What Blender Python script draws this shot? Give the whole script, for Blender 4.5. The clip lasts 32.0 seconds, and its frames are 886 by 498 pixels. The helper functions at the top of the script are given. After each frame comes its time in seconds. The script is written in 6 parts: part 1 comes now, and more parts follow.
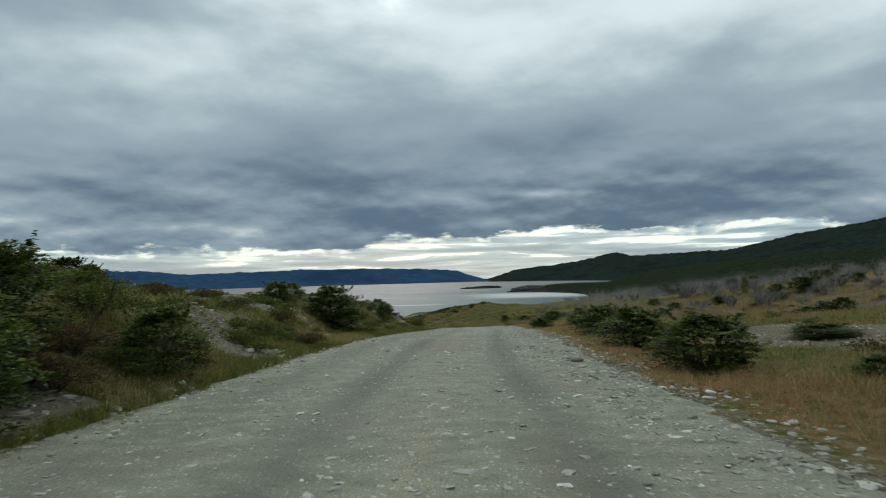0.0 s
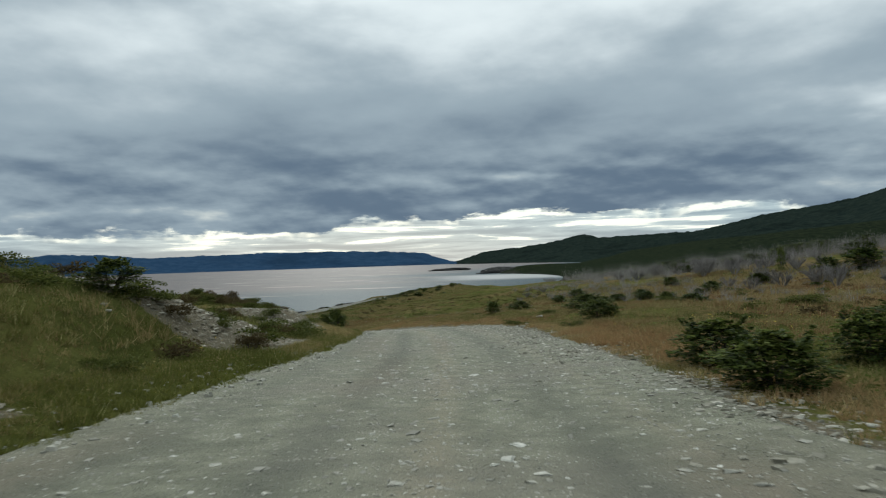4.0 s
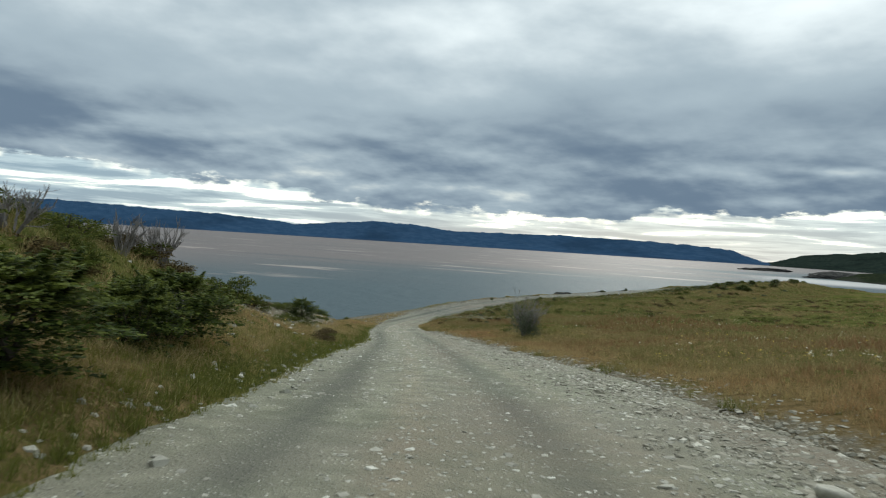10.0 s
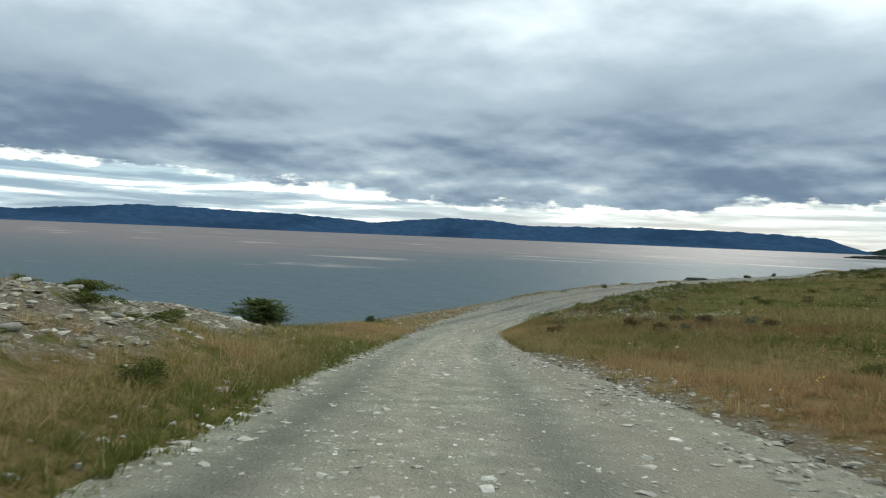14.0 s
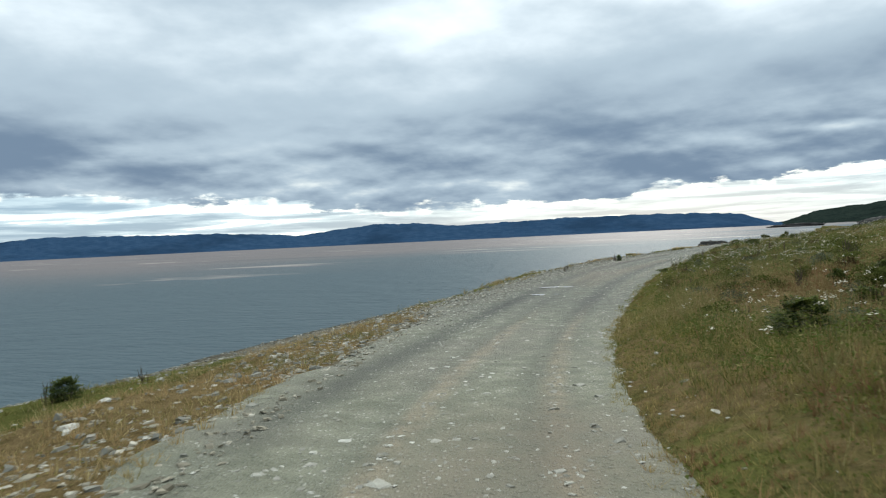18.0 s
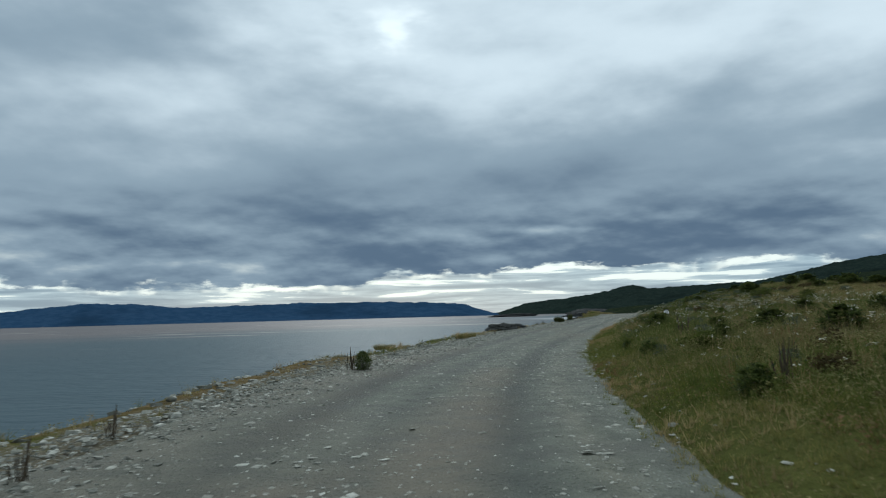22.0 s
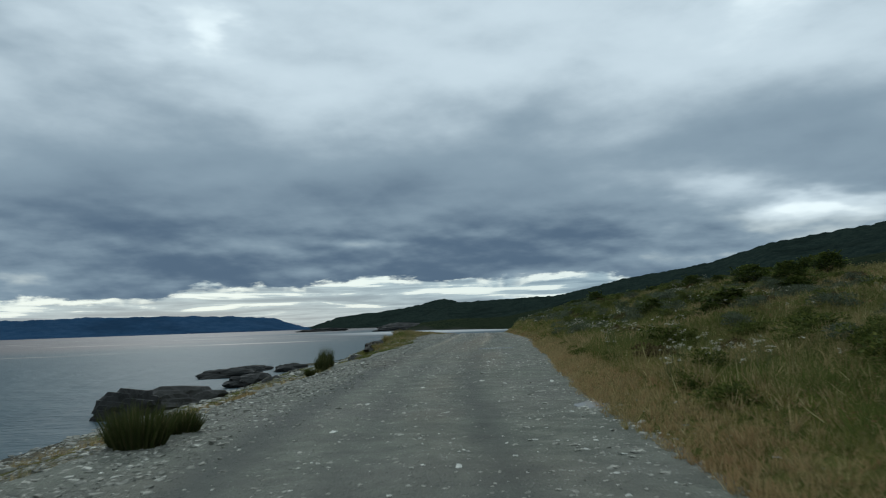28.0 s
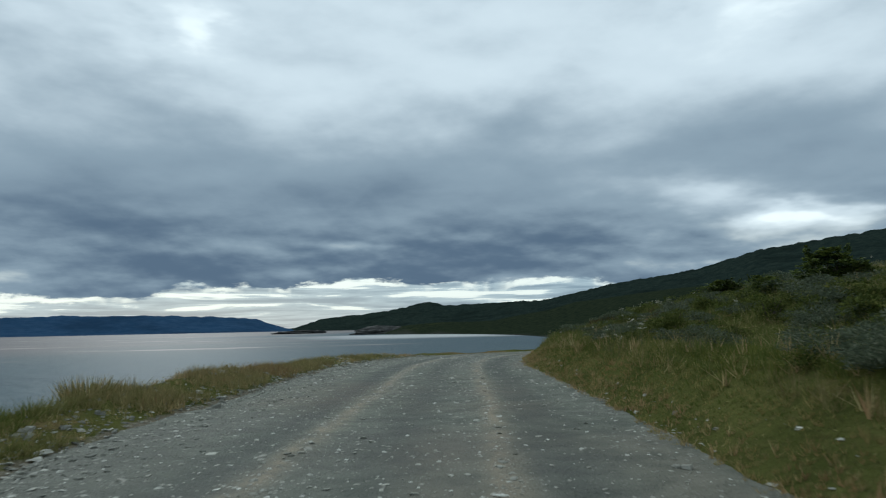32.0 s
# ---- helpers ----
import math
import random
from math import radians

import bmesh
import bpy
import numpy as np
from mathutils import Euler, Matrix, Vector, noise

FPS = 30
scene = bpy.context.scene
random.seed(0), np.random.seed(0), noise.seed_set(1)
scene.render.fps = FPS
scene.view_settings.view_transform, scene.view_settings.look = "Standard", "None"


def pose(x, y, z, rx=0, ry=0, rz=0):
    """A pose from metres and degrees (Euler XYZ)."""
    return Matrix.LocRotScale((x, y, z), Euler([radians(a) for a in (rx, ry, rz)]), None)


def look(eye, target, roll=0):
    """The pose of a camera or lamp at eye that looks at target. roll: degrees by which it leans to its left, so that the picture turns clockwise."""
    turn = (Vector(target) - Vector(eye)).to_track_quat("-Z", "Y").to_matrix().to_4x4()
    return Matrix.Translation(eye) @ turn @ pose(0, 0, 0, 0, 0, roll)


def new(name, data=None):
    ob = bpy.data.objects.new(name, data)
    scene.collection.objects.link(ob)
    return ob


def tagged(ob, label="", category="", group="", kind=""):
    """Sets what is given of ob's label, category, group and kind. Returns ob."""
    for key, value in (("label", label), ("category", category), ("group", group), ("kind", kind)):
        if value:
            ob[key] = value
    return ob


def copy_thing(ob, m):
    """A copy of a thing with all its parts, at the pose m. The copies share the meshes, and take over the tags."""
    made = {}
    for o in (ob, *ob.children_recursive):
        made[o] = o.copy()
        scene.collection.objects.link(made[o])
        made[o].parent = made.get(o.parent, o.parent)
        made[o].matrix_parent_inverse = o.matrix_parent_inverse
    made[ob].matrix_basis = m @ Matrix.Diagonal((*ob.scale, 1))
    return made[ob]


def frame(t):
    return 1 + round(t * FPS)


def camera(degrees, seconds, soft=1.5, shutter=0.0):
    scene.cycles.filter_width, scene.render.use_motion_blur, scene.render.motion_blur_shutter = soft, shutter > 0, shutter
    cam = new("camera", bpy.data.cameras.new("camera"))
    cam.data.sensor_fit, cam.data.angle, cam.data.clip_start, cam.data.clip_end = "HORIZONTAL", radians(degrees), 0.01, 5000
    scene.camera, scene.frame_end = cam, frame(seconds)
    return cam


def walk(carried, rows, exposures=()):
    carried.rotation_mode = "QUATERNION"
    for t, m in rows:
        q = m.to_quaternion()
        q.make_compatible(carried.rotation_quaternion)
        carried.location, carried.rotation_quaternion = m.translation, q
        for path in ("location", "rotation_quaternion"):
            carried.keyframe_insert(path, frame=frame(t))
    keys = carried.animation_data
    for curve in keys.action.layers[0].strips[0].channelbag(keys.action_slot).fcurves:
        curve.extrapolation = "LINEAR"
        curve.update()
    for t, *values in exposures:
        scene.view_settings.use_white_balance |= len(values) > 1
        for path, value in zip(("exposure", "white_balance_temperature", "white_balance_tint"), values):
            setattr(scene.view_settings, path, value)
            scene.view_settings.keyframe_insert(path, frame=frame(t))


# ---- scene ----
cam = camera(65.69, 32.0, soft=1.15, shutter=0.12)
PATH = [
    (0.0, 0.00, 0.00, 19.11, 92.53, 1.57, -0.00),
    (0.5, 0.03, 5.31, 18.85, 92.92, 2.08, -0.43),
    (1.0, 0.24, 10.75, 18.65, 93.17, 2.92, -0.71),
    (1.5, 0.53, 15.97, 18.47, 92.95, 3.38, -0.49),
    (2.0, 0.72, 20.88, 18.28, 93.29, 2.70, -0.20),
    (2.5, 0.89, 26.14, 18.08, 93.05, 1.86, -0.67),
    (3.0, 1.13, 31.88, 17.84, 92.14, 1.03, -1.63),
    (3.5, 1.62, 37.75, 17.50, 91.46, 1.12, -2.61),
    (4.0, 2.03, 43.59, 17.14, 91.03, 1.83, -2.66),
    (4.5, 2.40, 49.39, 16.77, 90.86, 2.75, -2.42),
    (5.0, 2.74, 55.13, 16.40, 90.95, 3.47, -2.25),
    (5.5, 3.06, 60.79, 16.02, 91.31, 3.59, -2.12),
    (6.0, 3.33, 66.35, 15.66, 91.94, 2.70, -1.58),
    (6.5, 3.44, 72.12, 15.35, 91.64, 2.44, -0.51),
    (7.0, 3.42, 77.55, 15.07, 90.41, 0.53, 1.57),
    (7.5, 3.02, 82.56, 14.73, 90.89, -1.14, 4.30),
    (8.0, 2.30, 87.42, 14.29, 89.54, -1.63, 7.12),
    (8.5, 1.50, 92.12, 13.81, 89.71, -1.46, 10.93),
    (9.0, 0.50, 96.78, 13.32, 89.59, -1.78, 15.15),
    (9.5, -0.75, 101.33, 12.84, 88.96, -3.20, 19.07),
    (10.0, -2.27, 105.66, 12.41, 89.48, -3.59, 21.60),
    (10.5, -3.84, 109.79, 11.97, 89.45, -3.43, 23.50),
    (11.0, -5.50, 113.77, 11.51, 89.98, -2.41, 25.35),
    (11.5, -7.27, 117.99, 11.04, 88.84, -1.53, 26.58),
    (12.0, -9.19, 122.25, 10.55, 88.36, -1.34, 27.23),
    (12.5, -11.09, 126.55, 10.00, 88.78, -0.95, 27.38),
    (13.0, -13.01, 130.90, 9.39, 88.60, -2.48, 27.39),
    (13.5, -14.97, 135.20, 8.88, 88.71, -1.82, 27.52),
    (14.0, -17.00, 139.36, 8.41, 88.88, -2.35, 27.88),
    (14.5, -19.01, 143.39, 7.96, 88.85, -2.18, 27.97),
    (15.0, -20.93, 147.30, 7.52, 88.67, -1.60, 28.04),
    (15.5, -22.80, 151.08, 7.09, 88.50, -0.84, 28.12),
    (16.0, -24.61, 154.75, 6.66, 88.49, -0.09, 28.09),
    (16.5, -26.35, 158.32, 6.24, 88.82, 0.43, 27.66),
    (17.0, -28.04, 161.82, 5.82, 89.64, 0.53, 26.36),
    (17.5, -29.55, 165.18, 5.41, 89.81, 0.59, 24.27),
    (18.0, -30.91, 168.64, 5.10, 89.23, 2.71, 21.94),
    (18.5, -32.17, 172.31, 4.83, 90.09, 4.08, 19.27),
    (19.0, -33.32, 176.29, 4.58, 91.17, 5.80, 15.97),
    (19.5, -34.23, 180.59, 4.33, 92.65, 4.06, 12.32),
    (20.0, -34.94, 185.19, 4.16, 93.89, 2.26, 8.91),
    (20.5, -35.48, 190.01, 4.12, 93.84, 1.17, 5.87),
    (21.0, -35.79, 194.57, 4.14, 95.50, 1.36, 3.85),
    (21.5, -35.87, 198.83, 4.16, 95.87, 1.21, 1.86),
    (22.0, -35.83, 203.30, 4.21, 95.57, 1.51, 0.10),
    (22.5, -35.60, 208.00, 4.24, 95.12, 1.55, -2.28),
    (23.0, -35.22, 212.58, 4.25, 95.18, 0.36, -4.64),
    (23.5, -34.60, 216.92, 4.32, 95.41, 1.08, -6.80),
    (24.0, -33.70, 221.16, 4.39, 95.07, 1.20, -8.70),
    (24.5, -32.75, 225.39, 4.41, 95.24, 1.52, -10.29),
    (25.0, -32.18, 229.22, 4.38, 95.14, 1.43, -11.38),
    (25.5, -31.23, 233.29, 4.39, 95.24, 2.72, -12.39),
    (26.0, -30.07, 237.52, 4.44, 95.09, 2.63, -13.88),
    (26.5, -28.76, 241.91, 4.51, 94.91, 1.83, -15.08),
    (27.0, -27.34, 246.44, 4.59, 94.91, 0.99, -15.61),
    (27.5, -25.83, 251.10, 4.67, 95.28, 0.80, -15.48),
    (28.0, -24.23, 255.86, 4.73, 96.26, 1.93, -15.26),
    (28.5, -22.70, 261.05, 4.80, 96.37, 2.67, -15.33),
    (29.0, -21.17, 266.16, 4.83, 95.34, 0.18, -15.34),
    (29.5, -19.78, 270.98, 4.77, 95.05, -0.73, -15.91),
    (30.0, -18.18, 276.10, 4.86, 94.81, -0.31, -18.03),
    (30.5, -16.44, 281.00, 4.91, 95.72, -0.49, -19.45),
    (31.0, -14.40, 285.95, 4.98, 95.62, 0.54, -18.64),
    (31.5, -12.47, 291.07, 5.07, 96.09, 0.54, -17.65),
    (32.0, -10.63, 296.28, 5.18, 96.50, 1.17, -16.50),
]
EXPOSURE = [(0, -0.08, 6200, 1), (3, -0.05, 6200, 2), (6, 0.15, 6700, 7), (7, -0.10, 6350, 3), (7.5, 0.12, 6600, 5), (8.5, 0.30, 6650, 5), (10, 0.30, 6450, 4), (13, 0.40, 6250, 3), (14, 0.47, 6300, 4), (17, 0.64, 6350, 6), (19, 0.50, 6300, 5), (20, 0.02, 6000, 2),
            (21, -0.08, 5850, 2), (23, -0.20, 5800, 1), (28, -0.30, 5800, 1), (31.2, -0.33, 5800, 1), (32, -0.18, 5800, 1)]
walk(cam, [(r[0], pose(*r[1:])) for r in PATH], EXPOSURE)

# ---- sky, sun ----
SUN_AZ, SUN_EL = -5.0, 27.0      # degrees: azimuth from +y towards +x, height


class Net:
    """Short hand for wiring shader nodes."""

    def __init__(self, tree):
        self.t = tree

    def put(self, sock, value):
        if isinstance(value, (int, float)):
            sock.default_value = value
        elif isinstance(value, (tuple, list)):
            sock.default_value = tuple(value) + ((1.0,) if len(value) == 3 and len(sock.default_value) == 4 else ())
        else:
            self.t.links.new(value, sock)

    def math(self, op, a, b=0.0, c=0.0, clamp=False):
        n = self.t.nodes.new("ShaderNodeMath")
        n.operation, n.use_clamp = op, clamp
        for k, v in enumerate((a, b, c)):
            self.put(n.inputs[k], v)
        return n.outputs[0]

    def ramp(self, v, lo, hi, a=0.0, b=1.0, smooth=True):
        n = self.t.nodes.new("ShaderNodeMapRange")
        n.interpolation_type = "SMOOTHSTEP" if smooth else "LINEAR"
        for k, q in enumerate((v, lo, hi, a, b)):
            self.put(n.inputs[k], q)
        return n.outputs[0]

    def mix(self, f, a, b, blend="MIX"):
        n = self.t.nodes.new("ShaderNodeMix")
        n.data_type, n.blend_type, n.clamp_factor = "RGBA", blend, True
        self.put(n.inputs[0], f)
        self.put(n.inputs[6], a)
        self.put(n.inputs[7], b)
        return n.outputs[2]

    def noise(self, vec, scale, detail=3.0, rough=0.55, dist=0.0):
        n = self.t.nodes.new("ShaderNodeTexNoise")
        if vec is not None:
            self.t.links.new(vec, n.inputs["Vector"])
        n.inputs["Scale"].default_value = scale
        n.inputs["Detail"].default_value = detail
        n.inputs["Roughness"].default_value = rough
        n.inputs["Distortion"].default_value = dist
        return n.outputs["Fac"]

    def voronoi(self, vec, scale, feature="F1", rnd=1.0):
        n = self.t.nodes.new("ShaderNodeTexVoronoi")
        n.feature = feature
        if vec is not None:
            self.t.links.new(vec, n.inputs["Vector"])
        n.inputs["Scale"].default_value = scale
        n.inputs["Randomness"].default_value = rnd
        return n

    def combine(self, x, y, z):
        n = self.t.nodes.new("ShaderNodeCombineXYZ")
        for k, v in enumerate((x, y, z)):
            self.put(n.inputs[k], v)
        return n.outputs[0]

    def bump(self, height, strength, distance, normal=None):
        n = self.t.nodes.new("ShaderNodeBump")
        n.inputs["Strength"].default_value = strength
        n.inputs["Distance"].default_value = distance
        self.t.links.new(height, n.inputs["Height"])
        if normal is not None:
            self.t.links.new(normal, n.inputs["Normal"])
        return n.outputs["Normal"]


def build_sky():
    w = bpy.data.worlds.new("sky")
    scene.world = w
    w.use_nodes = True
    t = w.node_tree
    t.nodes.clear()
    N = Net(t)
    co = t.nodes.new("ShaderNodeTexCoord").outputs["Generated"]
    sep = t.nodes.new("ShaderNodeSeparateXYZ")
    t.links.new(co, sep.inputs[0])
    x, y, z = sep.outputs
    # azimuth and height of the direction, in degrees
    az = N.math("MULTIPLY", N.math("ARCTAN2", x, y), 57.2958)
    el = N.math("MULTIPLY", N.math("ARCSINE", z), 57.2958)
    sky = t.nodes.new("ShaderNodeTexSky")
    sky.sky_type, sky.sun_disc = "NISHITA", False
    sky.sun_elevation, sky.sun_rotation = radians(SUN_EL), radians(SUN_AZ)
    clear = N.mix(1.0, sky.outputs[0], (0.10, 0.10, 0.10), "MULTIPLY")

    # a flat cloud deck, drawn out in streaks that run towards azimuth -62
    den = N.math("ADD", N.math("MAXIMUM", z, 0.0), 0.07)
    px, py = N.math("DIVIDE", x, den), N.math("DIVIDE", y, den)
    c, s = math.cos(radians(-62)), math.sin(radians(-62))
    along = N.math("ADD", N.math("MULTIPLY", px, s), N.math("MULTIPLY", py, c))
    across = N.math("SUBTRACT", N.math("MULTIPLY", px, c), N.math("MULTIPLY", py, s))
    lines = N.noise(N.combine(N.math("MULTIPLY", along, 0.16), N.math("MULTIPLY", across, 0.95), 8.4), 1.0, 4.0, 0.5)

    def heaps(lift, ka, ke, shift):
        """Soft cloud heaps over azimuth and height, leaning up to the right."""
        e = N.math("ADD", el, lift)
        q = N.combine(N.math("ADD", N.math("MULTIPLY", az, ka), N.math("MULTIPLY", e, ke * 0.30)), N.math("SUBTRACT", N.math("MULTIPLY", e, ke), N.math("MULTIPLY", az, ka * 0.22)), shift)
        return N.noise(q, 1.0, 6.0, 0.50, 0.0)

    rise = N.math("ADD", N.ramp(el, 7.0, 20.0, 0.34, 0.92), N.ramp(el, 20.0, 60.0, 0.0, 0.25))
    tone = N.math("ADD", rise, N.math("MULTIPLY", N.math("SUBTRACT", lines, 0.5), N.ramp(el, 8.0, 14.0, 0.0, 0.40)))
    # wide soft heaps aloft
    soft, soft_up = heaps(0.0, 0.052, 0.115, 5.0), heaps(1.3, 0.052, 0.115, 5.0)
    tone = N.math("ADD", tone, N.math("MULTIPLY", N.math("SUBTRACT", soft, 0.5), 0.78))
    tone = N.math("ADD", tone, N.math("MULTIPLY", N.math("SUBTRACT", soft, soft_up), 0.55))
    # flat banks low down, light on top and dark beneath
    heap, over = heaps(0.0, 0.085, 0.27, 9.0), heaps(0.6, 0.085, 0.27, 9.0)
    low = N.ramp(el, 5.0, 13.0, 1.0, 0.0)
    tone = N.math("ADD", tone, N.math("MULTIPLY", N.math("MULTIPLY", N.math("SUBTRACT", heap, 0.5), 1.0), low))
    tone = N.math("ADD", tone, N.math("MULTIPLY", N.math("MULTIPLY", N.math("SUBTRACT", heap, over), 1.3), low))

    # broad lighter and darker parts of the deck, with ragged edges
    wa = N.noise(N.combine(N.math("MULTIPLY", az, 0.10), N.math("MULTIPLY", el, 0.28), 11.0), 1.0, 4.0, 0.55)
    we = N.noise(N.combine(N.math("MULTIPLY", az, 0.09), N.math("MULTIPLY", el, 0.26), 17.0), 1.0, 4.0, 0.55)
    waz = N.math("ADD", az, N.math("MULTIPLY", N.math("SUBTRACT", wa, 0.5), 16.0))
    wel = N.math("ADD", el, N.math("MULTIPLY", N.math("SUBTRACT", we, 0.5), 4.4))
    spot = N.combine(waz, wel, 0.0)

    def blob(a0, e0, ha, he, amount):
        d = t.nodes.new("ShaderNodeVectorMath")
        d.operation = "SUBTRACT"
        t.links.new(spot, d.inputs[0])
        d.inputs[1].default_value = (a0, e0, 0)
        k = t.nodes.new("ShaderNodeVectorMath")
        k.operation = "MULTIPLY"
        t.links.new(d.outputs[0], k.inputs[0])
        k.inputs[1].default_value = (1 / ha, 1 / he, 0)
        q = t.nodes.new("ShaderNodeVectorMath")
        q.operation = "DOT_PRODUCT"
        t.links.new(k.outputs[0], q.inputs[0])
        t.links.new(k.outputs[0], q.inputs[1])
        return N.math("MULTIPLY", N.math("EXPONENT", N.math("MULTIPLY", q.outputs["Value"], -1.0)), amount)

    for args in SKY_BLOBS:
        tone = N.math("ADD", tone, blob(*args))
    deck = N.mix(N.ramp(tone, 0.0, 0.62), (0.128, 0.176, 0.245), (0.335, 0.400, 0.462))
    deck = N.mix(N.ramp(tone, 0.55, 1.20), deck, (0.80, 0.85, 0.885))
    deck = N.mix(N.ramp(tone, 1.15, 1.60), deck, (1.20, 1.22, 1.20))
    deck = N.mix(N.math("MULTIPLY", N.ramp(tone, 0.45, 0.8), N.ramp(el, 9.0, 4.0, 0.0, 0.7)), deck, (0.80, 0.80, 0.74))

    # the bright gap under the deck, near the horizon, broken by thin bars of cloud
    edge_n = N.noise(N.combine(N.math("MULTIPLY", az, 0.15), N.math("MULTIPLY", el, 0.5), 7.0), 1.0, 6.0, 0.60)
    bars = N.noise(N.combine(N.math("MULTIPLY", az, 0.085), N.math("MULTIPLY", el, 1.15), 2.0), 1.0, 6.0, 0.58, 0.3)
    top = N.math("ADD", GAP_TOP(N, az), N.math("MULTIPLY", N.math("SUBTRACT", edge_n, 0.5), 4.4))
    gap = N.ramp(N.math("SUBTRACT", el, top), -0.25, 0.15, 1.0, 0.0)
    gap_col = N.mix(N.ramp(bars, 0.40, 0.56), (0.21, 0.30, 0.40), (0.46, 0.56, 0.63))
    gap_col = N.mix(N.ramp(bars, 0.535, 0.585), gap_col, (1.04, 1.05, 0.98))
    # the lit rim under the deck's edge
    rim = N.math("MULTIPLY", N.ramp(N.math("SUBTRACT", top, el), 0.80, 0.35), N.ramp(N.noise(N.combine(N.math("MULTIPLY", az, 0.11), 0.0, 4.0), 1.0, 4.0, 0.6), 0.47, 0.55))
    gap_col = N.mix(rim, gap_col, (1.06, 1.06, 0.98))
    gap_col = N.mix(0.12, gap_col, clear)
    col = N.mix(gap, deck, gap_col)
    # below the horizon
    col = N.mix(N.ramp(el, -1.2, -0.2, 1.0, 0.0), col, (0.16, 0.17, 0.17))
    bg = t.nodes.new("ShaderNodeBackground")
    t.links.new(col, bg.inputs[0])
    bg.inputs[1].default_value = SKY_POWER
    out = t.nodes.new("ShaderNodeOutputWorld")
    t.links.new(bg.outputs[0], out.inputs[0])


def GAP_TOP(N, az):
    """Height of the gap's upper edge over the azimuth."""
    left = N.ramp(az, -60.0, -20.0, 4.9, 3.0)
    mid = N.ramp(az, -12.0, 4.0, 0.0, 0.8)
    right = N.ramp(az, 28.0, 36.0, 0.0, -2.0)
    return N.math("ADD", N.math("ADD", left, mid), right)


SKY_POWER = 1.0
# azimuth, height, half widths, amount
SKY_BLOBS = [(-5, 23, 9, 4, 0.22), (-26, 17.5, 9, 3, 0.08), (8, 20, 9, 4, 0.16), (22, 18.5, 8, 3.0, -0.06), (-8, 12.5, 15, 2.2, -0.12), (-10, 9.0, 22, 2.2, -0.14), (21, 6.2, 10, 1.9, -0.26),
             (8.5, 6.4, 3.5, 0.5, 0.36), (-4, 4.8, 9, 0.9, -0.12), (-23, 4.4, 9, 1.5, 0.16), (-53, 7.2, 11, 2.4, -0.30), (-32, 7.5, 11, 3.0, 0.20), (-6, 13, 9, 2.5, -0.06), (32, 11, 5, 1.6, 0.14),
             (37, 9.8, 5, 1.5, 0.32), (45, 7.6, 5.0, 1.3, 1.25), (41, 13.8, 8, 1.8, -0.14), (-50, 15, 12, 4, 0.06), (40, 23, 8, 4, 0.16), (14, 11.5, 9, 2.2, -0.10), (-34, 21, 17, 6, -0.14), (30, 19, 14, 6, 0.16), (36, 9.2, 6, 1.8, 0.15), (-4.7, 23.5, 3.2, 2.4, 0.42), (10, 25.5, 7, 2.0, 0.20), (41, 24, 4, 3, 0.25), (-6, 17, 8, 1.6, -0.10)]
build_sky()
sun = new("sun", bpy.data.lights.new("sun", "SUN"))
sun.data.energy, sun.data.angle, sun.data.color = 1.3, radians(14), (1.0, 0.95, 0.88)
sd_ = Vector((math.sin(radians(SUN_AZ)) * math.cos(radians(SUN_EL)), math.cos(radians(SUN_AZ)) * math.cos(radians(SUN_EL)), math.sin(radians(SUN_EL))))
sun.matrix_world = look(sd_ * 50, (0, 0, 0))

# ---- materials ----
def material(name):
    m = bpy.data.materials.new(name)
    m.use_nodes = True
    t = m.node_tree
    bsdf = t.nodes["Principled BSDF"]
    pos = t.nodes.new("ShaderNodeNewGeometry").outputs["Position"]
    return m, Net(t), bsdf, pos


def attr(N, name):
    n = N.t.nodes.new("ShaderNodeAttribute")
    n.attribute_name = name
    return n.outputs["Fac"]


def island(N):
    return N.t.nodes.new("ShaderNodeNewGeometry").outputs["Random Per Island"]


def obj_random(N):
    return N.t.nodes.new("ShaderNodeObjectInfo").outputs["Random"]


